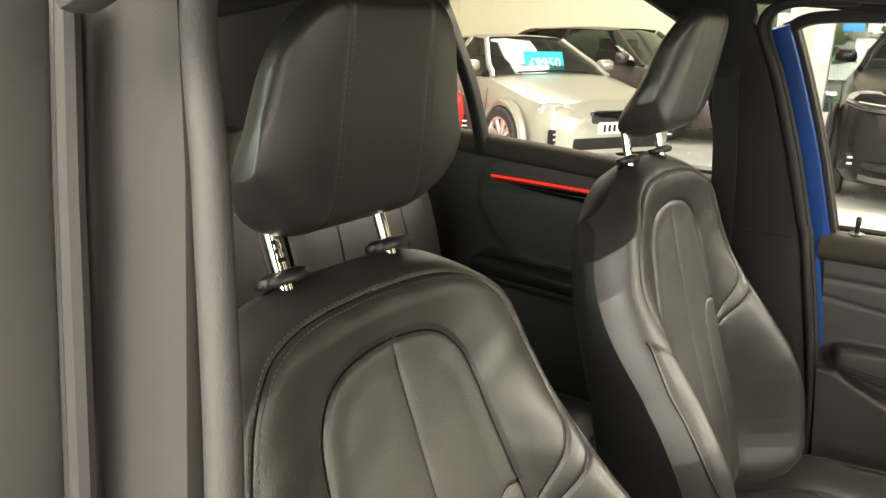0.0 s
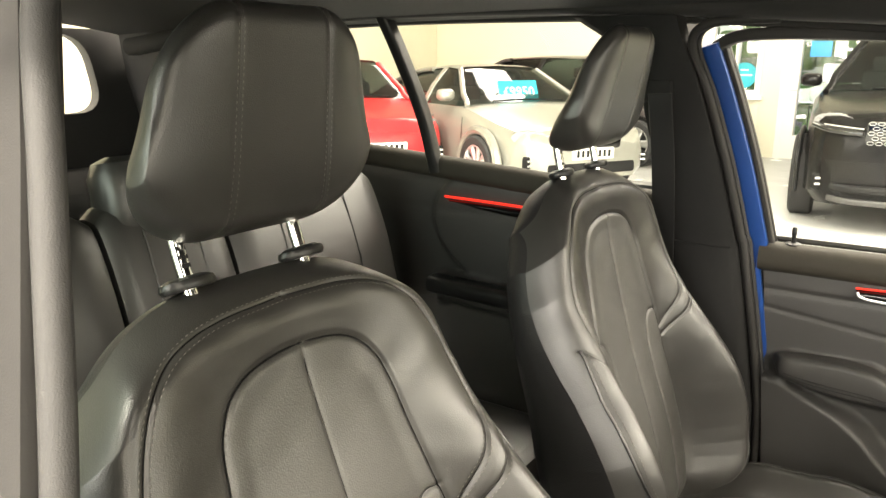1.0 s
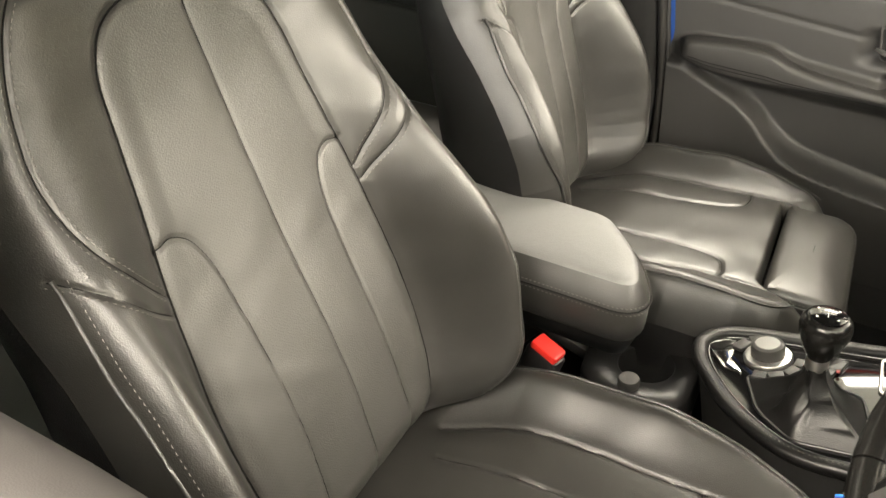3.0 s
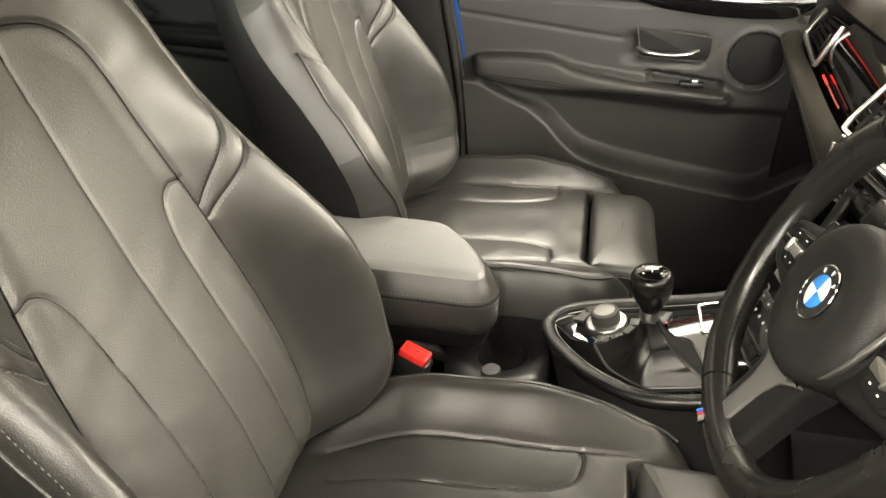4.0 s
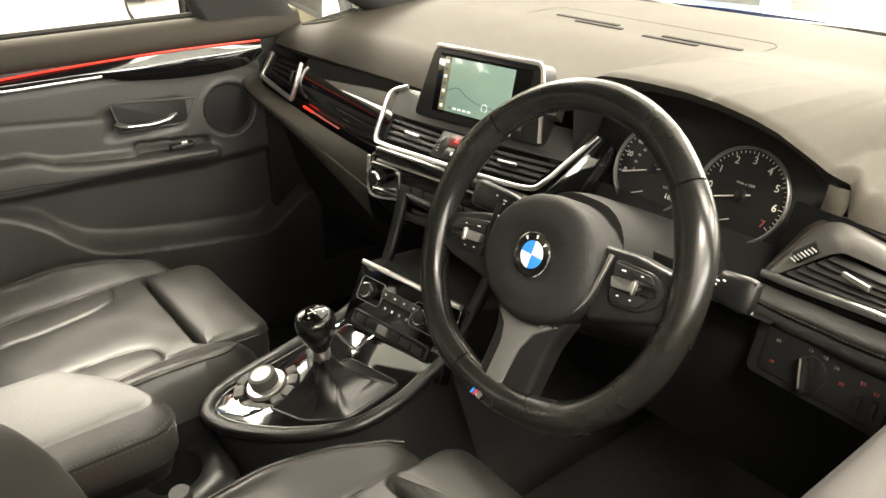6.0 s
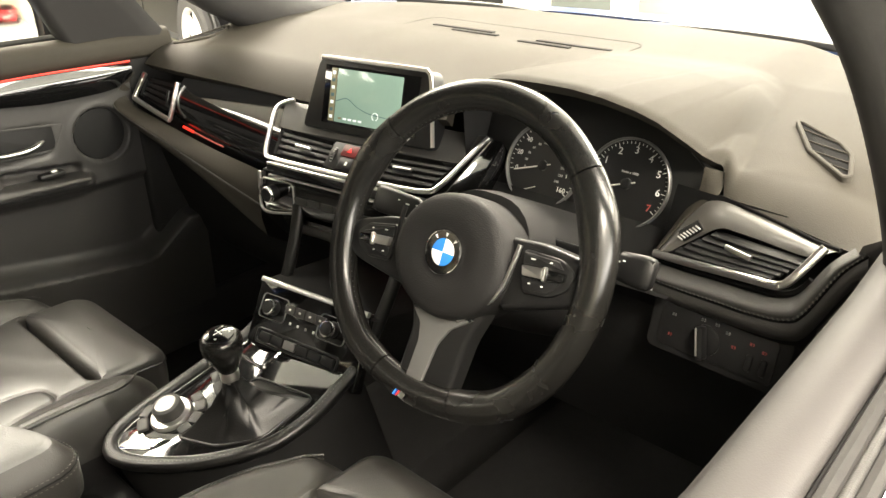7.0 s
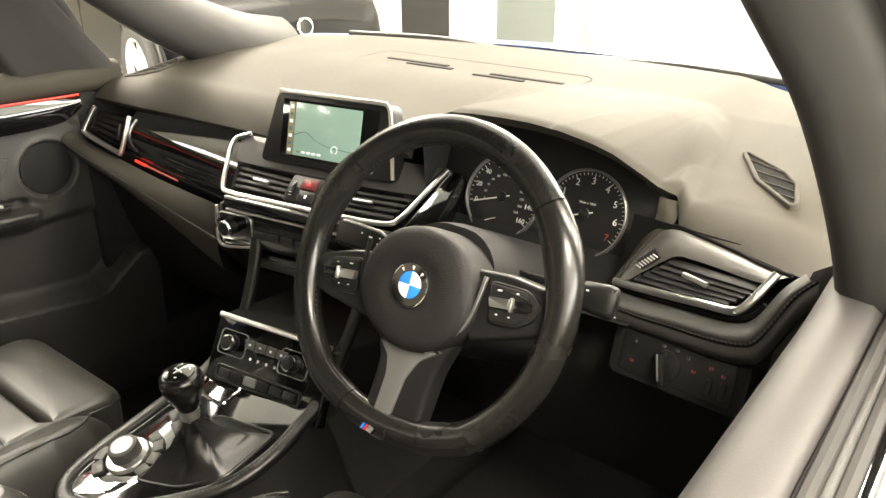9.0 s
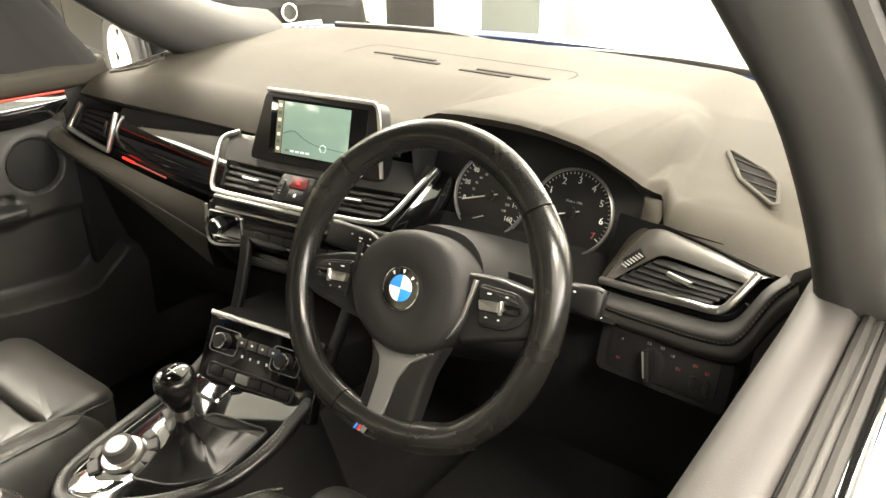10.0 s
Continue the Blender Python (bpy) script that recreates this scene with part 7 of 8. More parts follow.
def lamp_symbol(x, y, material, k):
    """A half-moon lamp with short beams."""
    moon = [(0.0016 * math.cos(a), 0.0018 * math.sin(a)) for a in np.linspace(-math.pi / 2, math.pi / 2, 9)]
    part("symbol", join_geo(moved(slab_geo(moon, 0, 0.0004, inset(moon, 0.0005), 0.0001), Matrix()), *[moved(box_geo(0.0022, 0.0005, 0.0004, 0.0001), Matrix.Translation((-0.0022, 0.0012 * q, 0.0002)) @ pose(0, 0, 0, 0, 0, 8 * k)) for q in (-1, 0, 1)]), material, lp).matrix_local = Matrix.Translation((x, y, 0.0036))


for k, (px, py, mt) in enumerate(((-0.050, 0.013, GREY_INK), (-0.050, -0.010, RED_DIM), (-0.016, 0.0185, GREY_INK), (0.000, 0.0185, GREY_INK), (0.013, 0.014, GREY_INK), (0.022, 0.002, RED_DIM), (0.040, 0.012, RED_DIM), (0.054, 0.008, RED_DIM))):
    lamp_symbol(px, py, mt, k % 3 - 1)
for px in (0.040, 0.055):
    part("thumb_wheel", moved(box_geo(0.007, 0.018, 0.006, 0.002), Matrix.Translation((px, -0.008, 0.003))), SATIN, lp)

# ---------------------------------------------------------------- doors


def door_height(Y, Z):
    """How far the passenger door's inner skin stands into the cabin."""
    h = np.full(Y.shape, 0.020)
    h -= 0.020 * smooth(0.990, 1.035, Z) ** 1.5                      # rolls out to the window
    # arm rest
    top = np.interp(Y, [-0.20, -0.15, 0.0, 0.06, 0.36, 0.40], [0.815, 0.828, 0.832, 0.812, 0.782, 0.765])
    bot = np.interp(Y, [-0.20, 0.0, 0.36, 0.40], [0.775, 0.772, 0.752, 0.757])
    end = smooth(-0.205, -0.165, Y) * (1 - smooth(0.372, 0.392, Y))
    h += 0.020 * smooth(0.010, -0.006, Z - top) * smooth(-0.010, 0.008, Z - bot) * end
    # hollow pull behind the arm rest
    pull = smooth(0.20, 0.22, Y) * (1 - smooth(0.355, 0.37, Y)) * smooth(-0.006, 0.002, Z - top + 0.010) * (1 - smooth(0.014, 0.024, Z - top))
    h -= 0.022 * pull
    # lower pocket: lip rises from the rear to a trough and up again
    lip = np.interp(Y, [-0.22, -0.16, -0.104, -0.05, 0.0, 0.03, 0.073, 0.12, 0.174, 0.316, 0.44, 0.47, 0.50, 0.56], [0.785, 0.775, 0.750, 0.728, 0.697, 0.668, 0.638, 0.620, 0.608, 0.585, 0.569, 0.573, 0.596, 0.64])
    low = smooth(0.004, -0.012, Z - lip)
    h += (0.024 + 0.022 * smooth(-0.10, 0.1, Y)) * low
    inner = smooth(-0.004, 0.02, Z - lip) * (1 - smooth(-0.030, -0.005, Z - bot)) * smooth(-0.19, 0.05, Y)
    h -= 0.022 * inner
    # handle bowl
    bowl = smooth(0.140, 0.185, Y) * (1 - smooth(0.295, 0.333, Y)) * smooth(0.822, 0.850, Z) * (1 - smooth(0.876, 0.902, Z))
    h -= 0.016 * bowl
    # loudspeaker
    r = np.hypot(Y - 0.420, Z - 0.850)
    h += 0.002 * np.exp(-((r - 0.062) / 0.006) ** 2) - 0.012 * (1 - smooth(0.054, 0.058, r))
    # seam in the upper panel
    seam = np.interp(Y, [-0.25, 0.16, 0.34], [0.920, 0.878, 0.90])
    h -= 0.003 * np.exp(-((Z - seam) / 0.0035) ** 2) * (1 - smooth(0.15, 0.17, Y))
    h -= 0.004 * np.exp(-((Z - 0.952) / 0.005) ** 2)
    return h


def card_mesh(name, y0, y1, z0, z1, fn, base, side, ny=190, nz=150):
    Y, Z = np.meshgrid(np.linspace(y0, y1, ny), np.linspace(z0, z1, nz), indexing='ij')
    rear = 0.045 * np.clip((1.0 - Z) / 0.45, 0, 1) * np.clip((0.1 - Y) / 0.3, 0, 1)
    H = fn(Y + 0, Z)
    lean = 0.05 * np.clip(0.62 - Z, 0, 1)
    X = base + lean - H
    Yw = Y + rear
    pts = np.stack([side * X, Yw, Z], -1)
    edge_back = pts.copy()
    v, f = grid_geo(pts)
    rim = np.vstack([pts[0, :], pts[1:, -1], pts[-1, ::-1][1:], pts[::-1, 0][1:-1]])
    out = rim.copy()
    out[:, 0] += side * 0.05
    g2 = grid_geo(np.array([rim, out]), False, True)
    return join_geo((v, f), g2)


pd = thing("door_5", "passenger door with dark card, arm rest, red light line and gloss trim", "car door", kind="structure")
part("door_card", card_mesh("door_card", -0.205, 0.60, 0.40, 1.035, door_height, 0.755, -1), PLASTIC, pd, "dark soft door card", 60)
# sill capping
cap = spline([(-0.740, -0.215, 1.018), (-0.743, 0.0, 1.019), (-0.744, 0.3, 1.019), (-0.740, 0.60, 1.018)], 30)
part("sill_capping", sweep_geo(cap, rrect(0.055, 0.058, 0.024, 5), (0, 0, 1)), SOFT, pd, "rounded soft window ledge", 60)
part("glass_seal", tube_geo(cap + np.array([-0.030, 0, 0.030]), 0.006, 6), RUBBER, pd)
part("lock_pin", moved(lathe_geo([(0.0065, 0), (0.0065, 0.002), (0.0042, 0.003), (0.0042, 0.018), (0.0050, 0.021), (0.0046, 0.032), (0.003, 0.034)], 16), Matrix.Translation((-0.742, -0.158, 1.046))), SATIN, pd, "black lock pin")
part("pin_collar", moved(lathe_geo([(0.015, 0), (0.015, 0.003), (0.010, 0.005)], 20), Matrix.Translation((-0.742, -0.158, 1.045))), SATIN, pd)
ta = spline([(-0.729, -0.040, 0.9785), (-0.727, 0.10, 0.985), (-0.722, 0.30, 0.990), (-0.716, 0.50, 0.988)], 40)
tb = spline([(-0.729, -0.020, 0.9655), (-0.727, 0.09, 0.962), (-0.725, 0.167, 0.957), (-0.724, 0.223, 0.946), (-0.722, 0.338, 0.936), (-0.719, 0.455, 0.940), (-0.716, 0.50, 0.962)], 40)
part("gloss_trim", grid_geo(surf_between(ta, tb, 0.008, 8, (1, 0, 0))), GLOSS, pd, "gloss black trim blade", 60)
part("chrome_blade", sweep_geo(np.vstack([spline([(-0.722, -0.036, 0.976), (-0.721, -0.030, 0.968), (-0.720, 0.0, 0.9635), (-0.719, 0.10, 0.964), (-0.718, 0.17, 0.964)], 30)]), rrect(0.005, 0.004, 0.0012, 2), (1, 0, 0)), CHROME, pd, "thin chrome edge")
part("light_line", tube_geo(ta + np.array([0.003, 0, 0.0035]), 0.0018, 6), RED_LED, pd, "red ambient light line")
part("pull_handle", sweep_geo(spline([(-0.740, 0.182, 0.861), (-0.724, 0.200, 0.858), (-0.720, 0.24, 0.855), (-0.722, 0.28, 0.858), (-0.740, 0.302, 0.862)], 24), rrect(0.006, 0.013, 0.0025, 3), (1, 0, 0)), CHROME, pd, "satin chrome door pull")
sp = []
grill = part("speaker_grille", moved(lathe_geo([(0.0545, 0.0), (0.052, 0.003), (0.02, 0.006), (0.001, 0.0065)], 40), axes((-0.7455, 0.420, 0.850), (0, 1, 0), (0, 0, 1))), DEEP, pd, "round black speaker grille")
part("window_switch", moved(box_geo(0.02, 0.05, 0.010, 0.003), Matrix.Translation((-0.722, 0.30, 0.797))), SATIN, pd)
part("switch_tip", moved(box_geo(0.012, 0.014, 0.008, 0.002), Matrix.Translation((-0.720, 0.305, 0.803))), CHROME, pd)
ay = [-0.172, -0.166, -0.150, -0.10, -0.04, 0.01, 0.028, 0.048, 0.10, 0.16, 0.22, 0.30, 0.362, 0.374, 0.379]
at_ = [0.818, 0.824, 0.831, 0.836, 0.838, 0.834, 0.826, 0.816, 0.806, 0.799, 0.793, 0.787, 0.783, 0.781, 0.778]
ab_ = [0.808, 0.802, 0.790, 0.777, 0.771, 0.770, 0.770, 0.771, 0.772, 0.773, 0.774, 0.774, 0.774, 0.775, 0.777]
yy = np.r_[np.linspace(-0.172, -0.15, 8), np.linspace(-0.14, 0.36, 44), np.linspace(0.364, 0.379, 6)]
rings = []
for y in yy:
    t, b = np.interp(y, ay, at_), np.interp(y, ay, ab_)
    w = 0.062 * min(1.0, 0.35 + 0.65 * smooth(-0.172, -0.145, y)) * (1 - 0.45 * smooth(0.362, 0.379, y))
    rings.append([(-0.750 + w / 2 + a, y, (t + b) / 2 + c) for a, c in rrect(w, max(t - b, 0.004), min(0.011, (t - b) * 0.48), 4)])
part("arm_pad", loft_geo(rings), PLASTIC, pd, "soft arm rest with a stitched seam", 60)
for f in (0.22, 0.32):
    part("arm_stitching", tube_geo([(-0.6872, y, np.interp(y, ay, at_) * f + np.interp(y, ay, ab_) * (1 - f)) for y in yy[8:-6]], 0.0009, 5), DEEP, pd)
bowl = round_poly([(0.173, 0.908), (0.353, 0.890), (0.322, 0.838), (0.188, 0.842)], 0.010, 4)
part("handle_bowl", moved(slab_geo(bowl, -0.012, 0.0012, inset(bowl, 0.004), 0.0008), axes((-0.7355, 0, 0), (0, 1, 0), (0, 0, 1))), PLASTIC, pd)
part("handle_recess", moved(prism_geo(inset(bowl, 0.003), -0.010, -0.0005, 0.0003), axes((-0.7355, 0, 0), (0, 1, 0), (0, 0, 1))), SLAT, pd)
part("door_skin", join_geo(block(-0.865, -0.815, -0.21, 0.62, 0.30, 1.02, 0.02)), BLUE, pd, "blue painted outer skin")
g = part("window_pane", grid_geo([[(-0.768 + 0.09 * t ** 1.3, y, 1.03 + 0.40 * t) for t in np.linspace(0, 1, 8)] for y in np.linspace(-0.30, 0.42, 6)]), PANE, pd)
g.visible_shadow = False
mir = thing("door_mirror", "black exterior door mirror with a pale reflection", "mirror", at=pose(-0.955, 0.40, 1.07, 0, 0, 18))
part("housing", loft_geo([[(x * k, d, z * k) for x, z in rrect(0.215, 0.145, 0.05, 6)] for d, k in ((-0.04, 1.0), (0.0, 1.04), (0.05, 0.92), (0.085, 0.6))]), SATIN, mir, "", 60)
part("mirror_glass", moved(prism_geo(rrect(0.185, 0.115, 0.04, 6), 0, 0.003, 0.001), axes((0, -0.041, 0), (1, 0, 0), (0, 0, 1))), BRIGHT, mir, "mirror glass")
part("foot", moved(box_geo(0.12, 0.06, 0.05, 0.015), Matrix.Translation((0.13, 0.01, -0.05))), SATIN, mir)

# passenger side rear door
rd = thing("door_6", "rear door with dark card, arm rest and red light line", "car door", kind="structure")


def rear_height(Y, Z):
    h = np.full(Y.shape, 0.020)
    h -= 0.020 * smooth(1.08, 1.125, Z) ** 1.5
    top = np.interp(Y, [-1.02, -0.98, -0.60, -0.5], [0.835, 0.852, 0.835, 0.83])
    h += 0.045 * smooth(0.016, -0.004, Z - top) * smooth(-0.05, -0.02, Z - (top - 0.03)) * smooth(-1.03, -0.99, Y)
    bow = np.hypot((Y + 0.40) / 0.62, (Z - 1.0) / 0.26)
    h -= 0.012 * smooth(0.97, 1.0, bow)
    h -= 0.003 * np.exp(-((Z - 1.02) / 0.004) ** 2)
    return h


part("door_card", card_mesh("door_card", -1.30, -0.40, 0.40, 1.130, rear_height, 0.760, -1, 110, 90), PLASTIC, rd, "dark soft rear door card", 60)
cap = spline([(-0.738, -1.45, 1.150), (-0.738, -1.2, 1.143), (-0.736, -0.9, 1.126), (-0.735, -0.40, 1.095)], 30)
part("sill_capping", sweep_geo(cap, rrect(0.05, 0.055, 0.02, 5), (0, 0, 1)), SOFT, rd, "rounded soft window ledge", 60)
part("light_line", tube_geo(spline([(-0.729, -0.965, 1.058), (-0.729, -0.80, 1.056), (-0.729, -0.55, 1.050)], 12), 0.0030, 6), RED_LED, rd, "red ambient light line")
part("gloss_trim", grid_geo(surf_between(spline([(-0.731, -0.96, 1.052), (-0.731, -0.8, 1.049), (-0.731, -0.5, 1.043)], 16), spline([(-0.731, -0.94, 1.045), (-0.731, -0.8, 1.030), (-0.731, -0.5, 1.018)], 16), 0.006, 6, (1, 0, 0))), GLOSS, rd)
part("window_divider", sweep_geo(spline([(-0.722, -0.985, 1.12), (-0.690, -1.005, 1.26), (-0.640, -1.035, 1.40), (-0.600, -1.06, 1.50)], 16), rrect(0.034, 0.030, 0.008, 3), (0, 1, 0)), SATIN, rd, "black window divider")
part("arm_pad", sweep_geo([(-0.700, -0.98, 0.838), (-0.695, -0.8, 0.838), (-0.695, -0.55, 0.828)], rrect(0.06, 0.045, 0.018, 4), (0, 0, 1)), SATIN, rd)
g = part("window_pane", grid_geo([[(-0.765 + 0.11 * t ** 1.3, y, 1.12 + 0.36 * t) for t in np.linspace(0, 1, 8)] for y in np.linspace(-1.42, -0.40, 6)]), PANE, rd)
g.visible_shadow = False
part("door_skin", block(-0.865, -0.815, -1.30, -0.22, 0.30, 1.08, 0.02), BLUE, rd, "blue painted outer skin")
# rear side behind the bench on both flanks, and the driver side rear door
for sx in (-1, 1):
    part("quarter_panel", join_geo(block(sx * 0.80 - 0.06, sx * 0.80 + 0.06, -2.1, -1.30, 0.30, 1.14, 0.02)), PLASTIC, body)
rd2 = thing("door_7", "dark rear door card behind the driver", "car door", kind="structure")
part("door_card", block(0.715, 0.80, -1.30, -0.40, 0.35, 1.10, 0.02), PLASTIC, rd2)
part("window_pane", grid_geo([[(0.765 - 0.11 * t ** 1.3, y, 1.10 + 0.36 * t) for t in np.linspace(0, 1, 6)] for y in np.linspace(-1.42, -0.46, 5)]), PANE_DARK, rd2)

# driver's door: shut, with its window lowered
dd = thing("door_8", "driver's door with soft ledge, rubber window seals and blue skin", "car door", kind="structure")
ledge = [(0.700, 0.50), (0.700, 0.93), (0.704, 0.985), (0.711, 1.014), (0.722, 1.029), (0.738, 1.035), (0.754, 1.034), (0.762, 1.026), (0.764, 1.012), (0.764, 0.50)]
ys = np.r_[np.linspace(-0.30, 0.30, 12), np.linspace(0.34, 0.50, 8)]
rows = []
for y in ys:
    lift = 0.010 * smooth(0.34, 0.46, y)
    rows.append([(a - 0.022 * smooth(0.08, -0.12, y) * (0.764 - a) / 0.064, y, b + lift * (b > 0.9)) for a, b in ledge])
part("door_card", grid_geo(rows), LEDGE, dd, "smooth dark soft door ledge", 60)
part("ledge_seam", tube_geo([(0.7645, -0.3, 1.024), (0.7645, 0.36, 1.026), (0.762, 0.44, 1.034)], 0.002, 6), DEEP, dd)
for dx, dz, r, mt in ((0.770, 1.024, 0.0055, RUBBER), (0.7785, 1.022, 0.0045, PLASTIC), (0.7865, 1.024, 0.0055, RUBBER)):
    part("window_seal", tube_geo([(dx, -0.32, dz), (dx, 0.1, dz + 0.001), (dx - 0.002, 0.44, dz + 0.006)], r, 8), mt, dd, "black rubber window seal")
part("belt_moulding", sweep_geo([(0.795, -0.32, 1.018), (0.796, 0.1, 1.019), (0.793, 0.50, 1.024)], rrect(0.010, 0.018, 0.003, 2), (0, 0, 1)), GLOSS, dd, "gloss black belt moulding")
P = [[(0.800 + 0.055 * (1 - math.cos(a)) ** 0.6, y, 1.010 - 0.16 * math.sin(a) ** 1.2) for a in np.linspace(0.02, 1.5, 12)] for y in np.linspace(-0.32, 0.62, 8)]
part("door_skin", grid_geo(P), BLUE, dd, "blue painted outer skin")
part("front_wing", grid_geo([[(0.80 + 0.06 * (1 - math.cos(a)), y, 1.02 - 0.2 * math.sin(a)) for a in np.linspace(0.02, 1.5, 8)] for y in np.linspace(0.62, 1.6, 6)]), BLUE, body, "blue front wing")
part("lower_card", block(0.705, 0.760, -0.28, 0.50, 0.40, 0.55, 0.02), PLASTIC, dd)

# ---------------------------------------------------------------- other cars in the showroom
TYRE = mat("tyre_rubber", (0.02, 0.02, 0.02), 0.75, grain=0.4, grain_size=0.004, var=0.2)
ALLOY = mat("alloy_wheel", (0.55, 0.55, 0.54), 0.3, metal=0.8, wear=0.05)
LAMP = mat("lamp_glass", (0.30, 0.30, 0.31), 0.12, metal=0.5, coat=1.0, var=0.85, wear_size=0.03)
CABIN = mat("car_cabin", (0.03, 0.03, 0.03), 0.8, var=0.3)
WHITE_PLATE = mat("number_plate", (0.75, 0.75, 0.70), 0.4)


def paint(name, c, metal=0.1):
    return mat(name, c, 0.28, metal=metal, coat=0.5 if max(c) > 0.03 else 0.0, spec=0.5 if max(c) > 0.03 else 0.15, var=0.04, wear_size=0.4)


def ring_geo(prof, n=40):
    return grid_geo([[(a * math.cos(t), a * math.sin(t), z) for a, z in prof] for t in np.linspace(0, 2 * math.pi, n, False)], True, True)


def wheel_meshes(r, spokes):
    tyre = make_mesh("tyre", ring_geo([(r * 0.70, -0.10), (r * 0.93, -0.105), (r, -0.085), (r * 1.003, 0.0), (r, 0.085), (r * 0.93, 0.105), (r * 0.70, 0.10)], 40), TYRE, 40)
    bits = [ring_geo([(r * 0.72, 0.06), (r * 0.72, 0.098), (r * 0.66, 0.100), (r * 0.64, 0.05)], 40), lathe_geo([(r * 0.16, 0.05), (r * 0.16, 0.085), (r * 0.06, 0.09)], 20)]
    for k in range(spokes):
        a = 2 * math.pi * k / spokes
        w = 0.30 / spokes
        ring = [[(x, s, z) for s, z in ((-ww, 0.055), (ww, 0.055), (ww * 0.6, 0.085), (-ww * 0.6, 0.085))] for x, ww in ((r * 0.12, w * 0.75), (r * 0.4, w * 0.8), (r * 0.68, w * 1.15))]
        bits.append(moved(loft_geo(ring), pose(0, 0, 0, 0, 0, math.degrees(a))))
    return tyre, make_mesh("rim", join_geo(*bits), ALLOY, 35), make_mesh("hub_back", lathe_geo([(r * 0.70, 0.0), (r * 0.70, 0.04), (0.01, 0.03)], 24), DEEP, 40)


def parked_car(name, label, L, W, H, coat_mat, at, shape, spokes=9, r=0.32, flare=0.0, plate=True, grille=None, dark_grille=True):
    """A car in its own frame: y forward, z up. shape: bonnet nose, bonnet back, belt and tail heights, and the y of screen base, roof front, roof back, tail base (shares of half the length)."""
    nose, cowl, belt, tail, ys0, yr0, yr1, yt = shape
    car = thing(name, label, "car", "cars in the showroom", at=at)
    h = L / 2
    st = [(-1.0, 0.80, 0.75), (-0.97, 0.90, 0.97), (-0.86, 0.98, 1.0), (-0.5, 1.0, 1.0), (0.0, 1.0, 1.0), (0.45, 0.99, 1.0), (0.72, 0.96, 1.0), (0.88, 0.90, 1.0), (0.96, 0.80, 0.96), (1.0, 0.66, 0.80)]
    keys_y = [s[0] for s in st]
    sy = np.r_[np.linspace(-1, -0.9, 6), np.linspace(-0.85, 0.85, 30), np.linspace(0.88, 1, 8)]
    rings = []
    for q in sy:
        w = np.interp(q, keys_y, [s[1] for s in st]) * W / 2
        k = np.interp(q, keys_y, [s[2] for s in st])
        top = np.interp(q, [-1, yt, ys0, 0.75, 0.93, 1.0], [tail, belt, cowl, nose + 0.07, nose, nose - 0.12])
        bot = 0.20 + 0.05 * max(0, abs(q) - 0.8) / 0.2
        mid = bot + (top - bot) * 0.55
        crown = 0.04 if q > ys0 else 0.02
        ring = [(-w * 0.90, bot), (-w, bot + 0.10), (-w * 1.005, mid), (-w * 0.975, top - 0.10), (-w * 0.93, top - 0.025), (-w * 0.80, top), (-w * 0.4, top + crown * 0.8), (0, top + crown)]
        ring = ring + [(-a, b) for a, b in ring[::-1][1:]]
        rings.append([(a, q * h * (1 - 0.012 * (1 - k)), bot + (b - bot) * (0.92 + 0.08 * k)) for a, b in ring])
    part("body_shell", loft_geo(rings), coat_mat, car, "painted car body", 35)
    # glasshouse
    gy = np.r_[np.linspace(yt, yr1, 8), np.linspace(yr1, yr0, 8)[1:], np.linspace(yr0, ys0, 8)[1:]]
    gl, roof = [], []
    for q in gy:
        up = np.interp(q, [yt, yr1, (yr0 + yr1) / 2, yr0, ys0], [0.02, 0.94, 1.0, 0.95, 0.02])
        if q < yr1:
            up = 0.02 + 0.92 * math.sin(math.pi / 2 * (q - yt) / (yr1 - yt)) ** 0.85
        zb = np.interp(q, [yt, ys0], [belt, cowl]) + 0.005
        zt = zb + (H - zb) * up
        wb = W / 2 * 0.90 * (1 if q < ys0 - 0.05 else 0.96)
        wt = wb - 0.17 * W * min(1, up * 1.0)
        ring = [(-wb, zb - 0.03), (-(wb * 0.6 + wt * 0.4), zb + (zt - zb) * 0.45), (-wt * 1.01, zt - 0.03), (-wt * 0.9, zt - 0.004), (0, zt + 0.012), (wt * 0.9, zt - 0.004), (wt * 1.01, zt - 0.03), (wb * 0.6 + wt * 0.4, zb + (zt - zb) * 0.45), (wb, zb - 0.03)]
        gl.append([(a, q * h, b) for a, b in ring])
        if q <= yr0 + 0.02:
            roof.append([(a * 1.01, q * h, b + 0.006) for a, b in ring[2:7]])
    g = part("glass", grid_geo(gl), PANE_DARK, car, "tinted car glass", 50)
    part("roof", grid_geo(roof), coat_mat, car, "", 50)
    for s in (-1, 1):
        i0, i1 = 7, 14
        e = 2 if s < 0 else 6
        col = [gl[k][e] for k in range(len(gl))]
        part("pillar", sweep_geo(np.array(col[i1:]) + np.array([s * 0.004, 0, 0.004]), rrect(0.055, 0.05, 0.015, 2), (0, 0, 1)), coat_mat, car)
        part("pillar", sweep_geo(np.array(col[:i0 + 1]) + np.array([s * 0.004, 0, 0.004]), rrect(0.09, 0.05, 0.015, 2), (0, 0, 1)), coat_mat, car)
        mid_i = 10
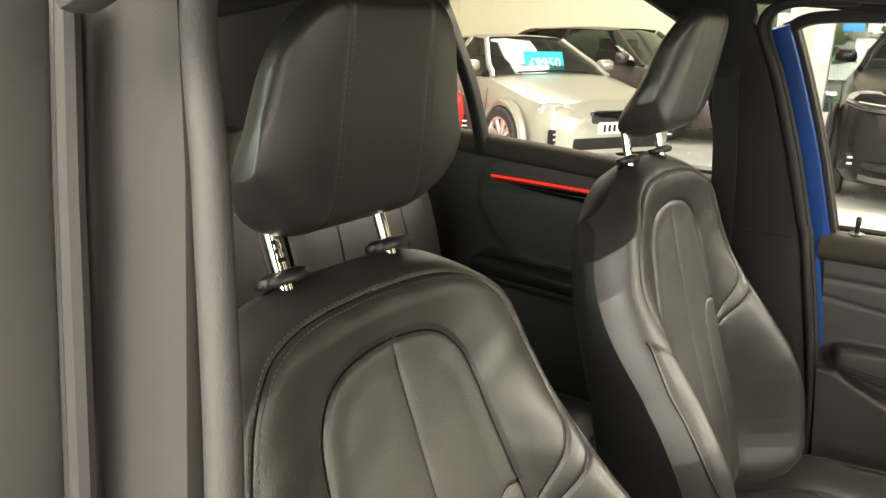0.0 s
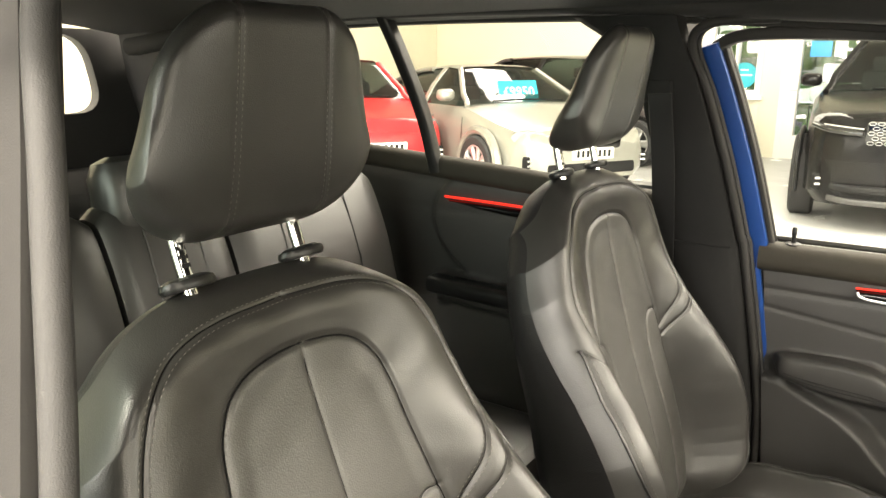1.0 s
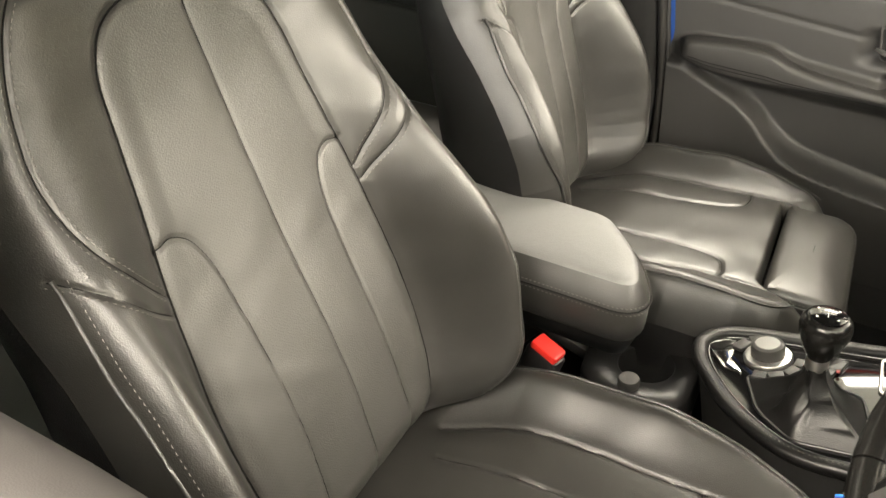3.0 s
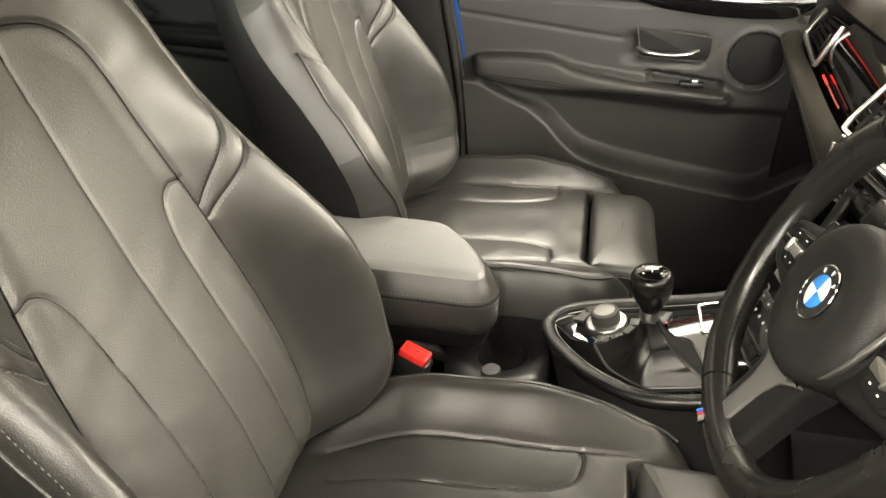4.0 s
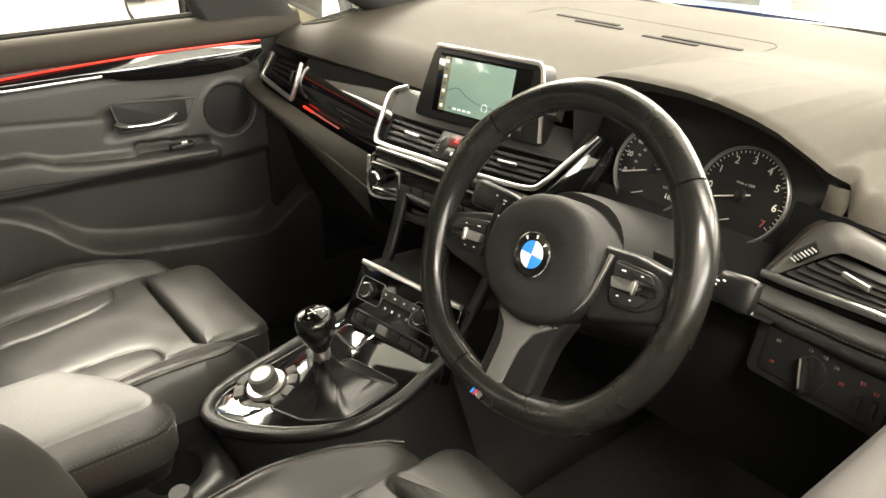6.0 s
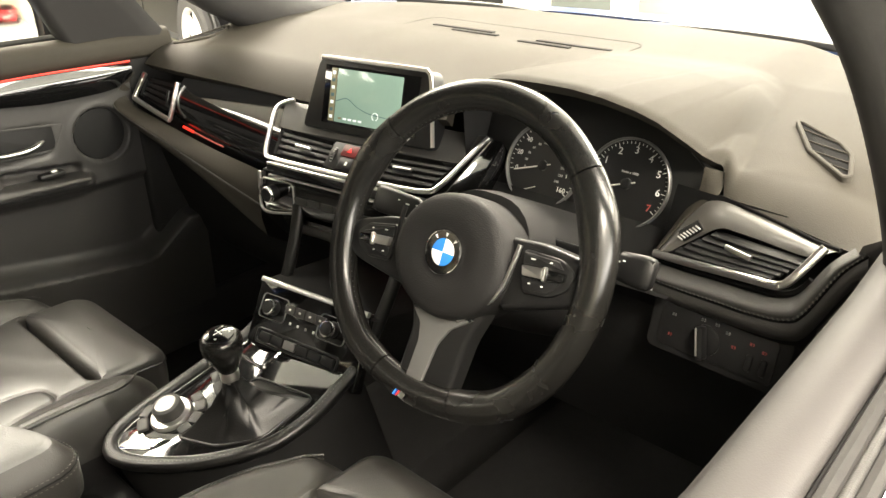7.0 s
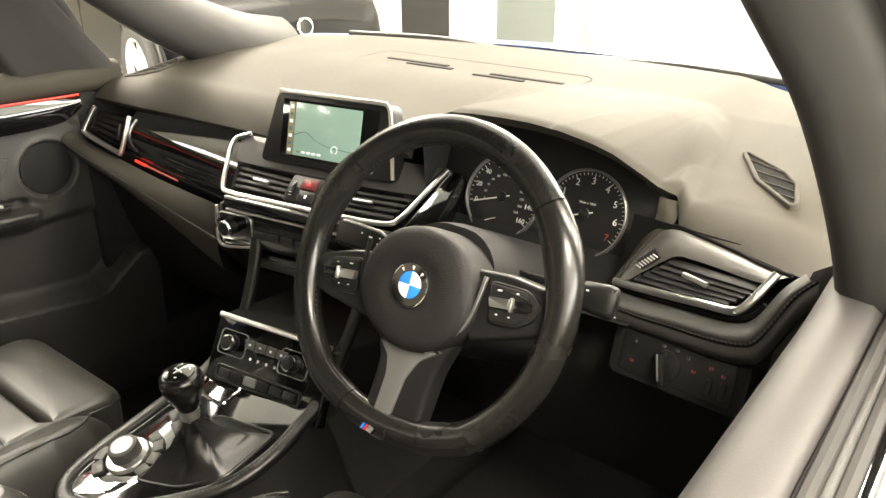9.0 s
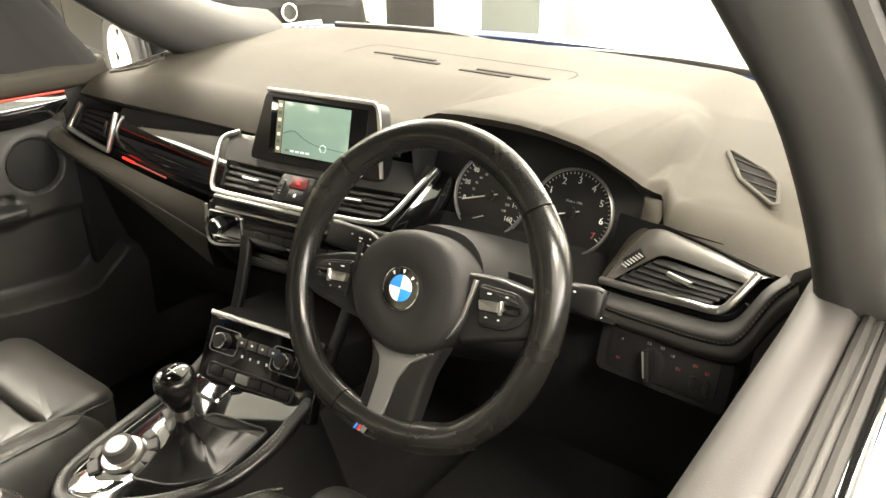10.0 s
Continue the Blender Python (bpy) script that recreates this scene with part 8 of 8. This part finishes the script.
        part("pillar", sweep_geo([np.array(gl[mid_i][0 if s < 0 else 8]) + [s * 0.006, 0, 0], np.array(gl[mid_i][1 if s < 0 else 7]) + [s * 0.006, 0, 0], np.array(gl[mid_i][2 if s < 0 else 6]) + [s * 0.006, 0, 0]], rrect(0.02, 0.09, 0.006, 2), (0, 1, 0)), SATIN if not flare else coat_mat, car)
        mr = part("door_mirror", moved(loft_geo([[(x * k, d, z * k) for x, z in rrect(0.20, 0.13, 0.05, 4)] for d, k in ((-0.05, 0.9), (0, 1.0), (0.06, 0.8), (0.09, 0.4))]), Matrix.Translation((s * (W / 2 + 0.02), (ys0 - 0.12) * h, belt + 0.10))), coat_mat, car, "", 60)
        part("headlamp", moved(loft_geo([[(x * k, z * 0.6 * k + 0.04 * s * x * 0, 0.05 * d) for x, z in circle(0.20, 20, 0.13)] for d, k in ((-1.2, 1.0), (0.3, 0.95), (0.9, 0.7), (1.2, 0.3))]), axes((s * W * 0.345, h * 0.895, nose - 0.055), (s * 0.85, -0.42, 0.08), (0, 0.25, 1))), LAMP, car, "clear headlamp", 60)
        part("door_line", tube_geo([(s * (W / 2 * 1.004), -0.05 * h, 0.32), (s * (W / 2 * 1.004), -0.05 * h, belt - 0.12)], 0.004, 4), DEEP, car)
        part("door_line", tube_geo([(s * (W / 2 * 1.004), 0.42 * h, 0.32), (s * (W / 2 * 1.0), 0.45 * h, cowl - 0.12)], 0.004, 4), DEEP, car)
        part("door_handle", moved(box_geo(0.03, 0.15, 0.025, 0.01), Matrix.Translation((s * W / 2 * 0.99, 0.06 * h, belt - 0.14))), coat_mat, car)
    part("seat_backs", join_geo(*[moved(box_geo(0.42, 0.14, 0.62, 0.06), Matrix.Translation((s * 0.34, -0.02 * h, belt - 0.12))) for s in (-1, 1)] + [moved(box_geo(0.24, 0.10, 0.16, 0.04), Matrix.Translation((s * 0.34, -0.03 * h, belt + 0.26))) for s in (-1, 1)]), CABIN, car, "dark seats")
    tyre, rim, back = wheel_meshes(r, spokes)
    for s in (-1, 1):
        for q in (0.60, -0.60):
            wy = q * h + 0.05
            m = axes((s * (W / 2 - 0.045), wy, r), (0, s, 0), (0, 0, 1))
            wob = part("wheel", tyre, None, car, "black tyre on a spoked alloy rim")
            wob.matrix_local = m
            part("rim", rim, None, wob)
            part("hub_back", back, None, wob)
            arch = [(s * (W / 2 + 0.004), wy + (r + 0.055) * math.cos(a), r + (r + 0.055) * math.sin(a)) for a in np.linspace(-0.25, math.pi + 0.25, 30)]
            part("wheel_arch", tube_geo(arch, 0.020 + flare, 8), coat_mat if flare else SATIN, car)
            well = [[(s * (W / 2 + 0.006 - dd), wy + k * (r + 0.05) * math.cos(a), r + k * (r + 0.05) * math.sin(a)) for a in np.linspace(-0.3, math.pi + 0.3, 24)] for dd, k in ((0.0, 1.0), (0.0, 0.2))]
            part("arch_shade", grid_geo(well), DEEP, car)
    if grille:
        gw, gh, gz = grille
        gr = part("grille", moved(prism_geo(rrect(gw, gh, 0.04, 4), -0.04, 0.0, 0.01), axes((0, h * 1.001, gz), (-1, 0, 0), (0, 0.12, 1))), GLOSS, car, "black grille with bright mesh")
        if not dark_grille:
            cells = []
            for i in range(int(gw / 0.062)):
                for j in range(int(gh / 0.040)):
                    cx, cz = -gw / 2 + 0.04 + i * 0.062 + 0.031 * (j % 2), -gh / 2 + 0.03 + j * 0.040
                    if abs(cx) < gw / 2 - 0.03:
                        hx = [(cx + 0.028 * math.cos(a), cz + 0.017 * math.sin(a)) for a in np.linspace(0, 2 * math.pi, 6, False)]
                        cells.append(slab_geo(hx, 0.0, 0.008, inset(hx, 0.004), 0.001))
            tagged(part("mesh", moved(join_geo(*cells), axes((0, h * 1.001 + 0.001, gz), (-1, 0, 0), (0, 0.12, 1))), ALLOY, gr), kind="stuff")
    part("lower_intake", moved(prism_geo(rrect(W * 0.62, 0.13, 0.04, 4), -0.04, 0.0, 0.01), axes((0, h * 1.0, 0.36), (-1, 0, 0), (0, -0.1, 1))), DEEP, car)
    for s in (-1, 1):
        part("corner_intake", moved(prism_geo(rrect(0.24, 0.14, 0.03, 4), -0.06, 0.0, 0.01), axes((s * W * 0.36, h * 0.945, 0.42), (-0.9, -s * 0.42, 0), (0, 0, 1))), DEEP, car)
        for k in range(2):
            part("intake_blade", moved(box_geo(0.22, 0.018, 0.02, 0.005), axes((s * W * 0.362, h * 0.948, 0.40 + 0.05 * k), (-0.9, -s * 0.42, 0), (0, 0, 1))), ALLOY, car)
    if plate:
        pl = part("number_plate", moved(prism_geo(rrect(0.52, 0.112, 0.01), 0, 0.012, 0.002), axes((0, h * 0.998, 0.50), (-1, 0, 0), (0, 0, 1))), WHITE_PLATE, car, "pale plate with dark bars")
        for k in range(7):
            part("plate_bar", moved(box_geo(0.034, 0.070, 0.003, 0.001), axes((-0.20 + 0.06 * k + (0.03 if k > 3 else 0), h * 0.998 + 0.013, 0.50), (-1, 0, 0), (0, 0, 1))), DEEP, pl)
    part("wiper", tube_geo(spline([(-0.5, ys0 * h * 0.99, cowl + 0.035), (0.0, ys0 * h * 1.0, cowl + 0.05), (0.45, ys0 * h * 0.99, cowl + 0.035)], 12), 0.010, 6), DEEP, car)
    return car


coupe = parked_car("coupe_car", "pale silver rounded coupe with a teal price card in its windscreen", 4.04, 1.78, 1.345, paint("pale_silver_paint", (0.27, 0.27, 0.235), 0.35), pose(-7.29, -4.73, 0, 0, 0, -28), (0.72, 0.93, 0.93, 0.86, 0.40, 0.10, -0.22, -0.86), 9, 0.325, 0.028, True, (0.70, 0.13, 0.60))
parked_car("hatchback", "dark grey hatchback parked behind the coupe", 4.25, 1.78, 1.48, paint("dark_grey_paint", (0.06, 0.05, 0.05), 0.4), pose(-10.45, -4.70, 0, 0, 0, -12), (0.78, 0.98, 0.98, 0.98, 0.42, 0.12, -0.60, -0.93), 5, 0.32)
red = parked_car("small_red_car", "bright red small car with a white bonnet stripe", 3.70, 1.68, 1.41, paint("red_paint", (0.62, 0.015, 0.02)), pose(-6.33, -6.48, 0, 0, 0, -30), (0.76, 0.95, 0.95, 0.95, 0.44, 0.22, -0.70, -0.93), 8, 0.31)
part("bonnet_stripe", grid_geo([[(x, y, np.interp(y, [0.8, 1.39, 1.72, 1.85], [0.955, 0.83, 0.76, 0.64]) + 0.047) for y in np.linspace(0.85, 1.70, 10)] for x in (0.30, 0.36, 0.42)]), WHITE, red, "white bonnet stripe")
suv = parked_car("suv_car", "black sport utility car with a bright mesh grille", 4.80, 1.95, 1.68, mat("black_car_paint", (0.008, 0.0077, 0.0075), 0.22, spec=0.16, var=0.06, wear_size=0.4), pose(-8.65, -0.33, 0, 0, 0, -84), (0.98, 1.14, 1.14, 1.12, 0.46, 0.14, -0.72, -0.94), 5, 0.38, 0.0, True, (0.95, 0.20, 0.84), False)
nb = parked_car("dark_hatchback", "black hatchback parked ahead of the windscreen", 4.00, 1.78, 1.46, mat("black_hatch_paint", (0.006, 0.006, 0.0065), 0.30, spec=0.05, var=0.06, wear_size=0.4), pose(-5.295, 3.87, 0, 0, 0, -102), (0.76, 0.98, 0.98, 0.96, 0.44, 0.16, -0.60, -0.93), 5, 0.33)
bdg = part("badge", moved(ring_geo([(0.062, 0.0), (0.062, 0.012), (0.052, 0.014), (0.052, 0.0)], 32), axes((0, 2.005, 0.63), (-1, 0, 0), (0, -0.1, 1))), BRIGHT, nb, "round chrome badge")
part("badge_plate", moved(lathe_geo([(0.050, 0.0), (0.050, 0.008)], 28), axes((0, 2.005, 0.63), (-1, 0, 0), (0, -0.1, 1))), GLOSS, bdg)
# lamps, lower mouth and bonnet lip of the big black car
for sx in (-1, 1):
    hl = part("headlamp", sweep_geo(spline([(sx * 0.49, 2.405, 0.845), (sx * 0.64, 2.375, 0.855), (sx * 0.76, 2.305, 0.870), (sx * 0.86, 2.16, 0.895)], 16), rrect(0.085, 0.060, 0.025, 3), (0, 0, 1), False, np.linspace(1.0, 0.75, 16)), GLOSS, suv, "slim dark-glazed headlamp", 60)
    part("light_strip", tube_geo(spline([(sx * 0.49, 2.440, 0.885), (sx * 0.65, 2.408, 0.897), (sx * 0.785, 2.330, 0.908)], 12), 0.006, 6), BRIGHT, hl, "bright light strip")
part("lower_mouth", sweep_geo(spline([(-0.66, 2.335, 0.40), (-0.45, 2.405, 0.39), (0.45, 2.405, 0.39), (0.66, 2.335, 0.40)], 20), rrect(0.17, 0.06, 0.02, 3), (0, 0, 1)), DEEP, suv, "black lower air intake")
part("bumper_blade", sweep_geo(spline([(-0.70, 2.345, 0.300), (-0.45, 2.425, 0.285), (0.45, 2.425, 0.285), (0.70, 2.345, 0.300)], 20), rrect(0.035, 0.05, 0.01, 2), (0, 0, 1)), PLASTIC_GREY, suv, "grey bumper blade")
# price card behind the coupe's windscreen
card = thing("price_card", "teal price card standing behind the coupe's windscreen", "price card", at=pose(-7.29, -4.73, 0, 0, 0, -28) @ pose(0.02, 0.66, 1.06, 68, 0, 180))
part("card", box_geo(0.52, 0.26, 0.012, 0.003), FOIL, card)
letters("£9950", 0.17, Matrix.Translation((0, -0.01, 0.008)), WHITE_INK, "price", card, 0.001)

# ---------------------------------------------------------------- outer shell of the car the camera stands beside
def side_panel(sx, y0, y1, bulge, z_top, arch_y=None, n=40):
    """A flank: rounded shoulder at the top, tucked in at the sill, cut away round the wheel."""
    P = []
    for y in np.linspace(y0, y1, n):
        low, top = 0.26, z_top - 0.003 * (max(0.0, y - 1.30) / 0.075) ** 2
        if arch_y is not None and abs(y - arch_y) < 0.37:
            low = max(low, 0.325 + math.sqrt(0.37 ** 2 - (y - arch_y) ** 2))
        col = []
        for t in np.linspace(0, 1, 12):
            z = top + (min(low, top - 0.02) - top) * t
            col.append((sx * (0.80 + bulge * math.sin(min(1.0, (top - z) / 0.30) * math.pi / 2) - 0.03 * max(0.0, (0.50 - z) / 0.25)), y, z))
        P.append(col)
    return grid_geo(P)


tyre, rim, back = wheel_meshes(0.325, 5)
for sx in (-1, 1):
    part("front_flank", side_panel(sx, 0.66, 1.95, 0.085, 1.0, 1.32), BLUE, body, "blue front wing", 60)
    part("rear_flank", side_panel(sx, -2.15, -1.30, 0.085, 1.10, -1.42), BLUE, body, "blue rear flank", 60)
    if sx > 0:
        part("rear_door_skin", side_panel(sx, -1.30, -0.34, 0.075, 1.06), BLUE, body, "blue rear door skin", 60)
        part("door_lower_skin", block(0.842, 0.862, -0.32, 0.64, 0.26, 0.86, 0.01), BLUE, body, "blue lower door skin")
    for wy in (1.32, -1.42):
        wob = part("wheel", tyre, None, body, "black tyre on a spoked alloy rim")
        wob.matrix_local = axes((sx * 0.775, wy, 0.325), (0, sx, 0), (0, 0, 1))
        part("rim", rim, None, wob)
        part("hub_back", back, None, wob)
P = [[(0.86 * math.sin(a) * (1 - 0.10 * t * t), 1.93 + 0.34 * math.cos(a) ** 0.7 - 0.05 * t * t, 0.72 - 0.10 * math.cos(a) - (0.46 - 0.10 * math.cos(a)) * t) for t in np.linspace(0, 1, 10)] for a in np.linspace(-math.pi / 2 + 0.001, math.pi / 2 - 0.001, 30)]
part("front_bumper", grid_geo(P), BLUE, body, "blue front bumper", 60)
P = [[(0.86 * math.sin(a) * (1 - 0.06 * t * t), -2.12 - 0.16 * math.cos(a) ** 0.5, 1.16 - 0.88 * t) for t in np.linspace(0, 1, 10)] for a in np.linspace(-math.pi / 2 + 0.001, math.pi / 2 - 0.001, 30)]
part("tailgate_skin", grid_geo(P), BLUE, body, "blue tailgate and rear bumper", 60)
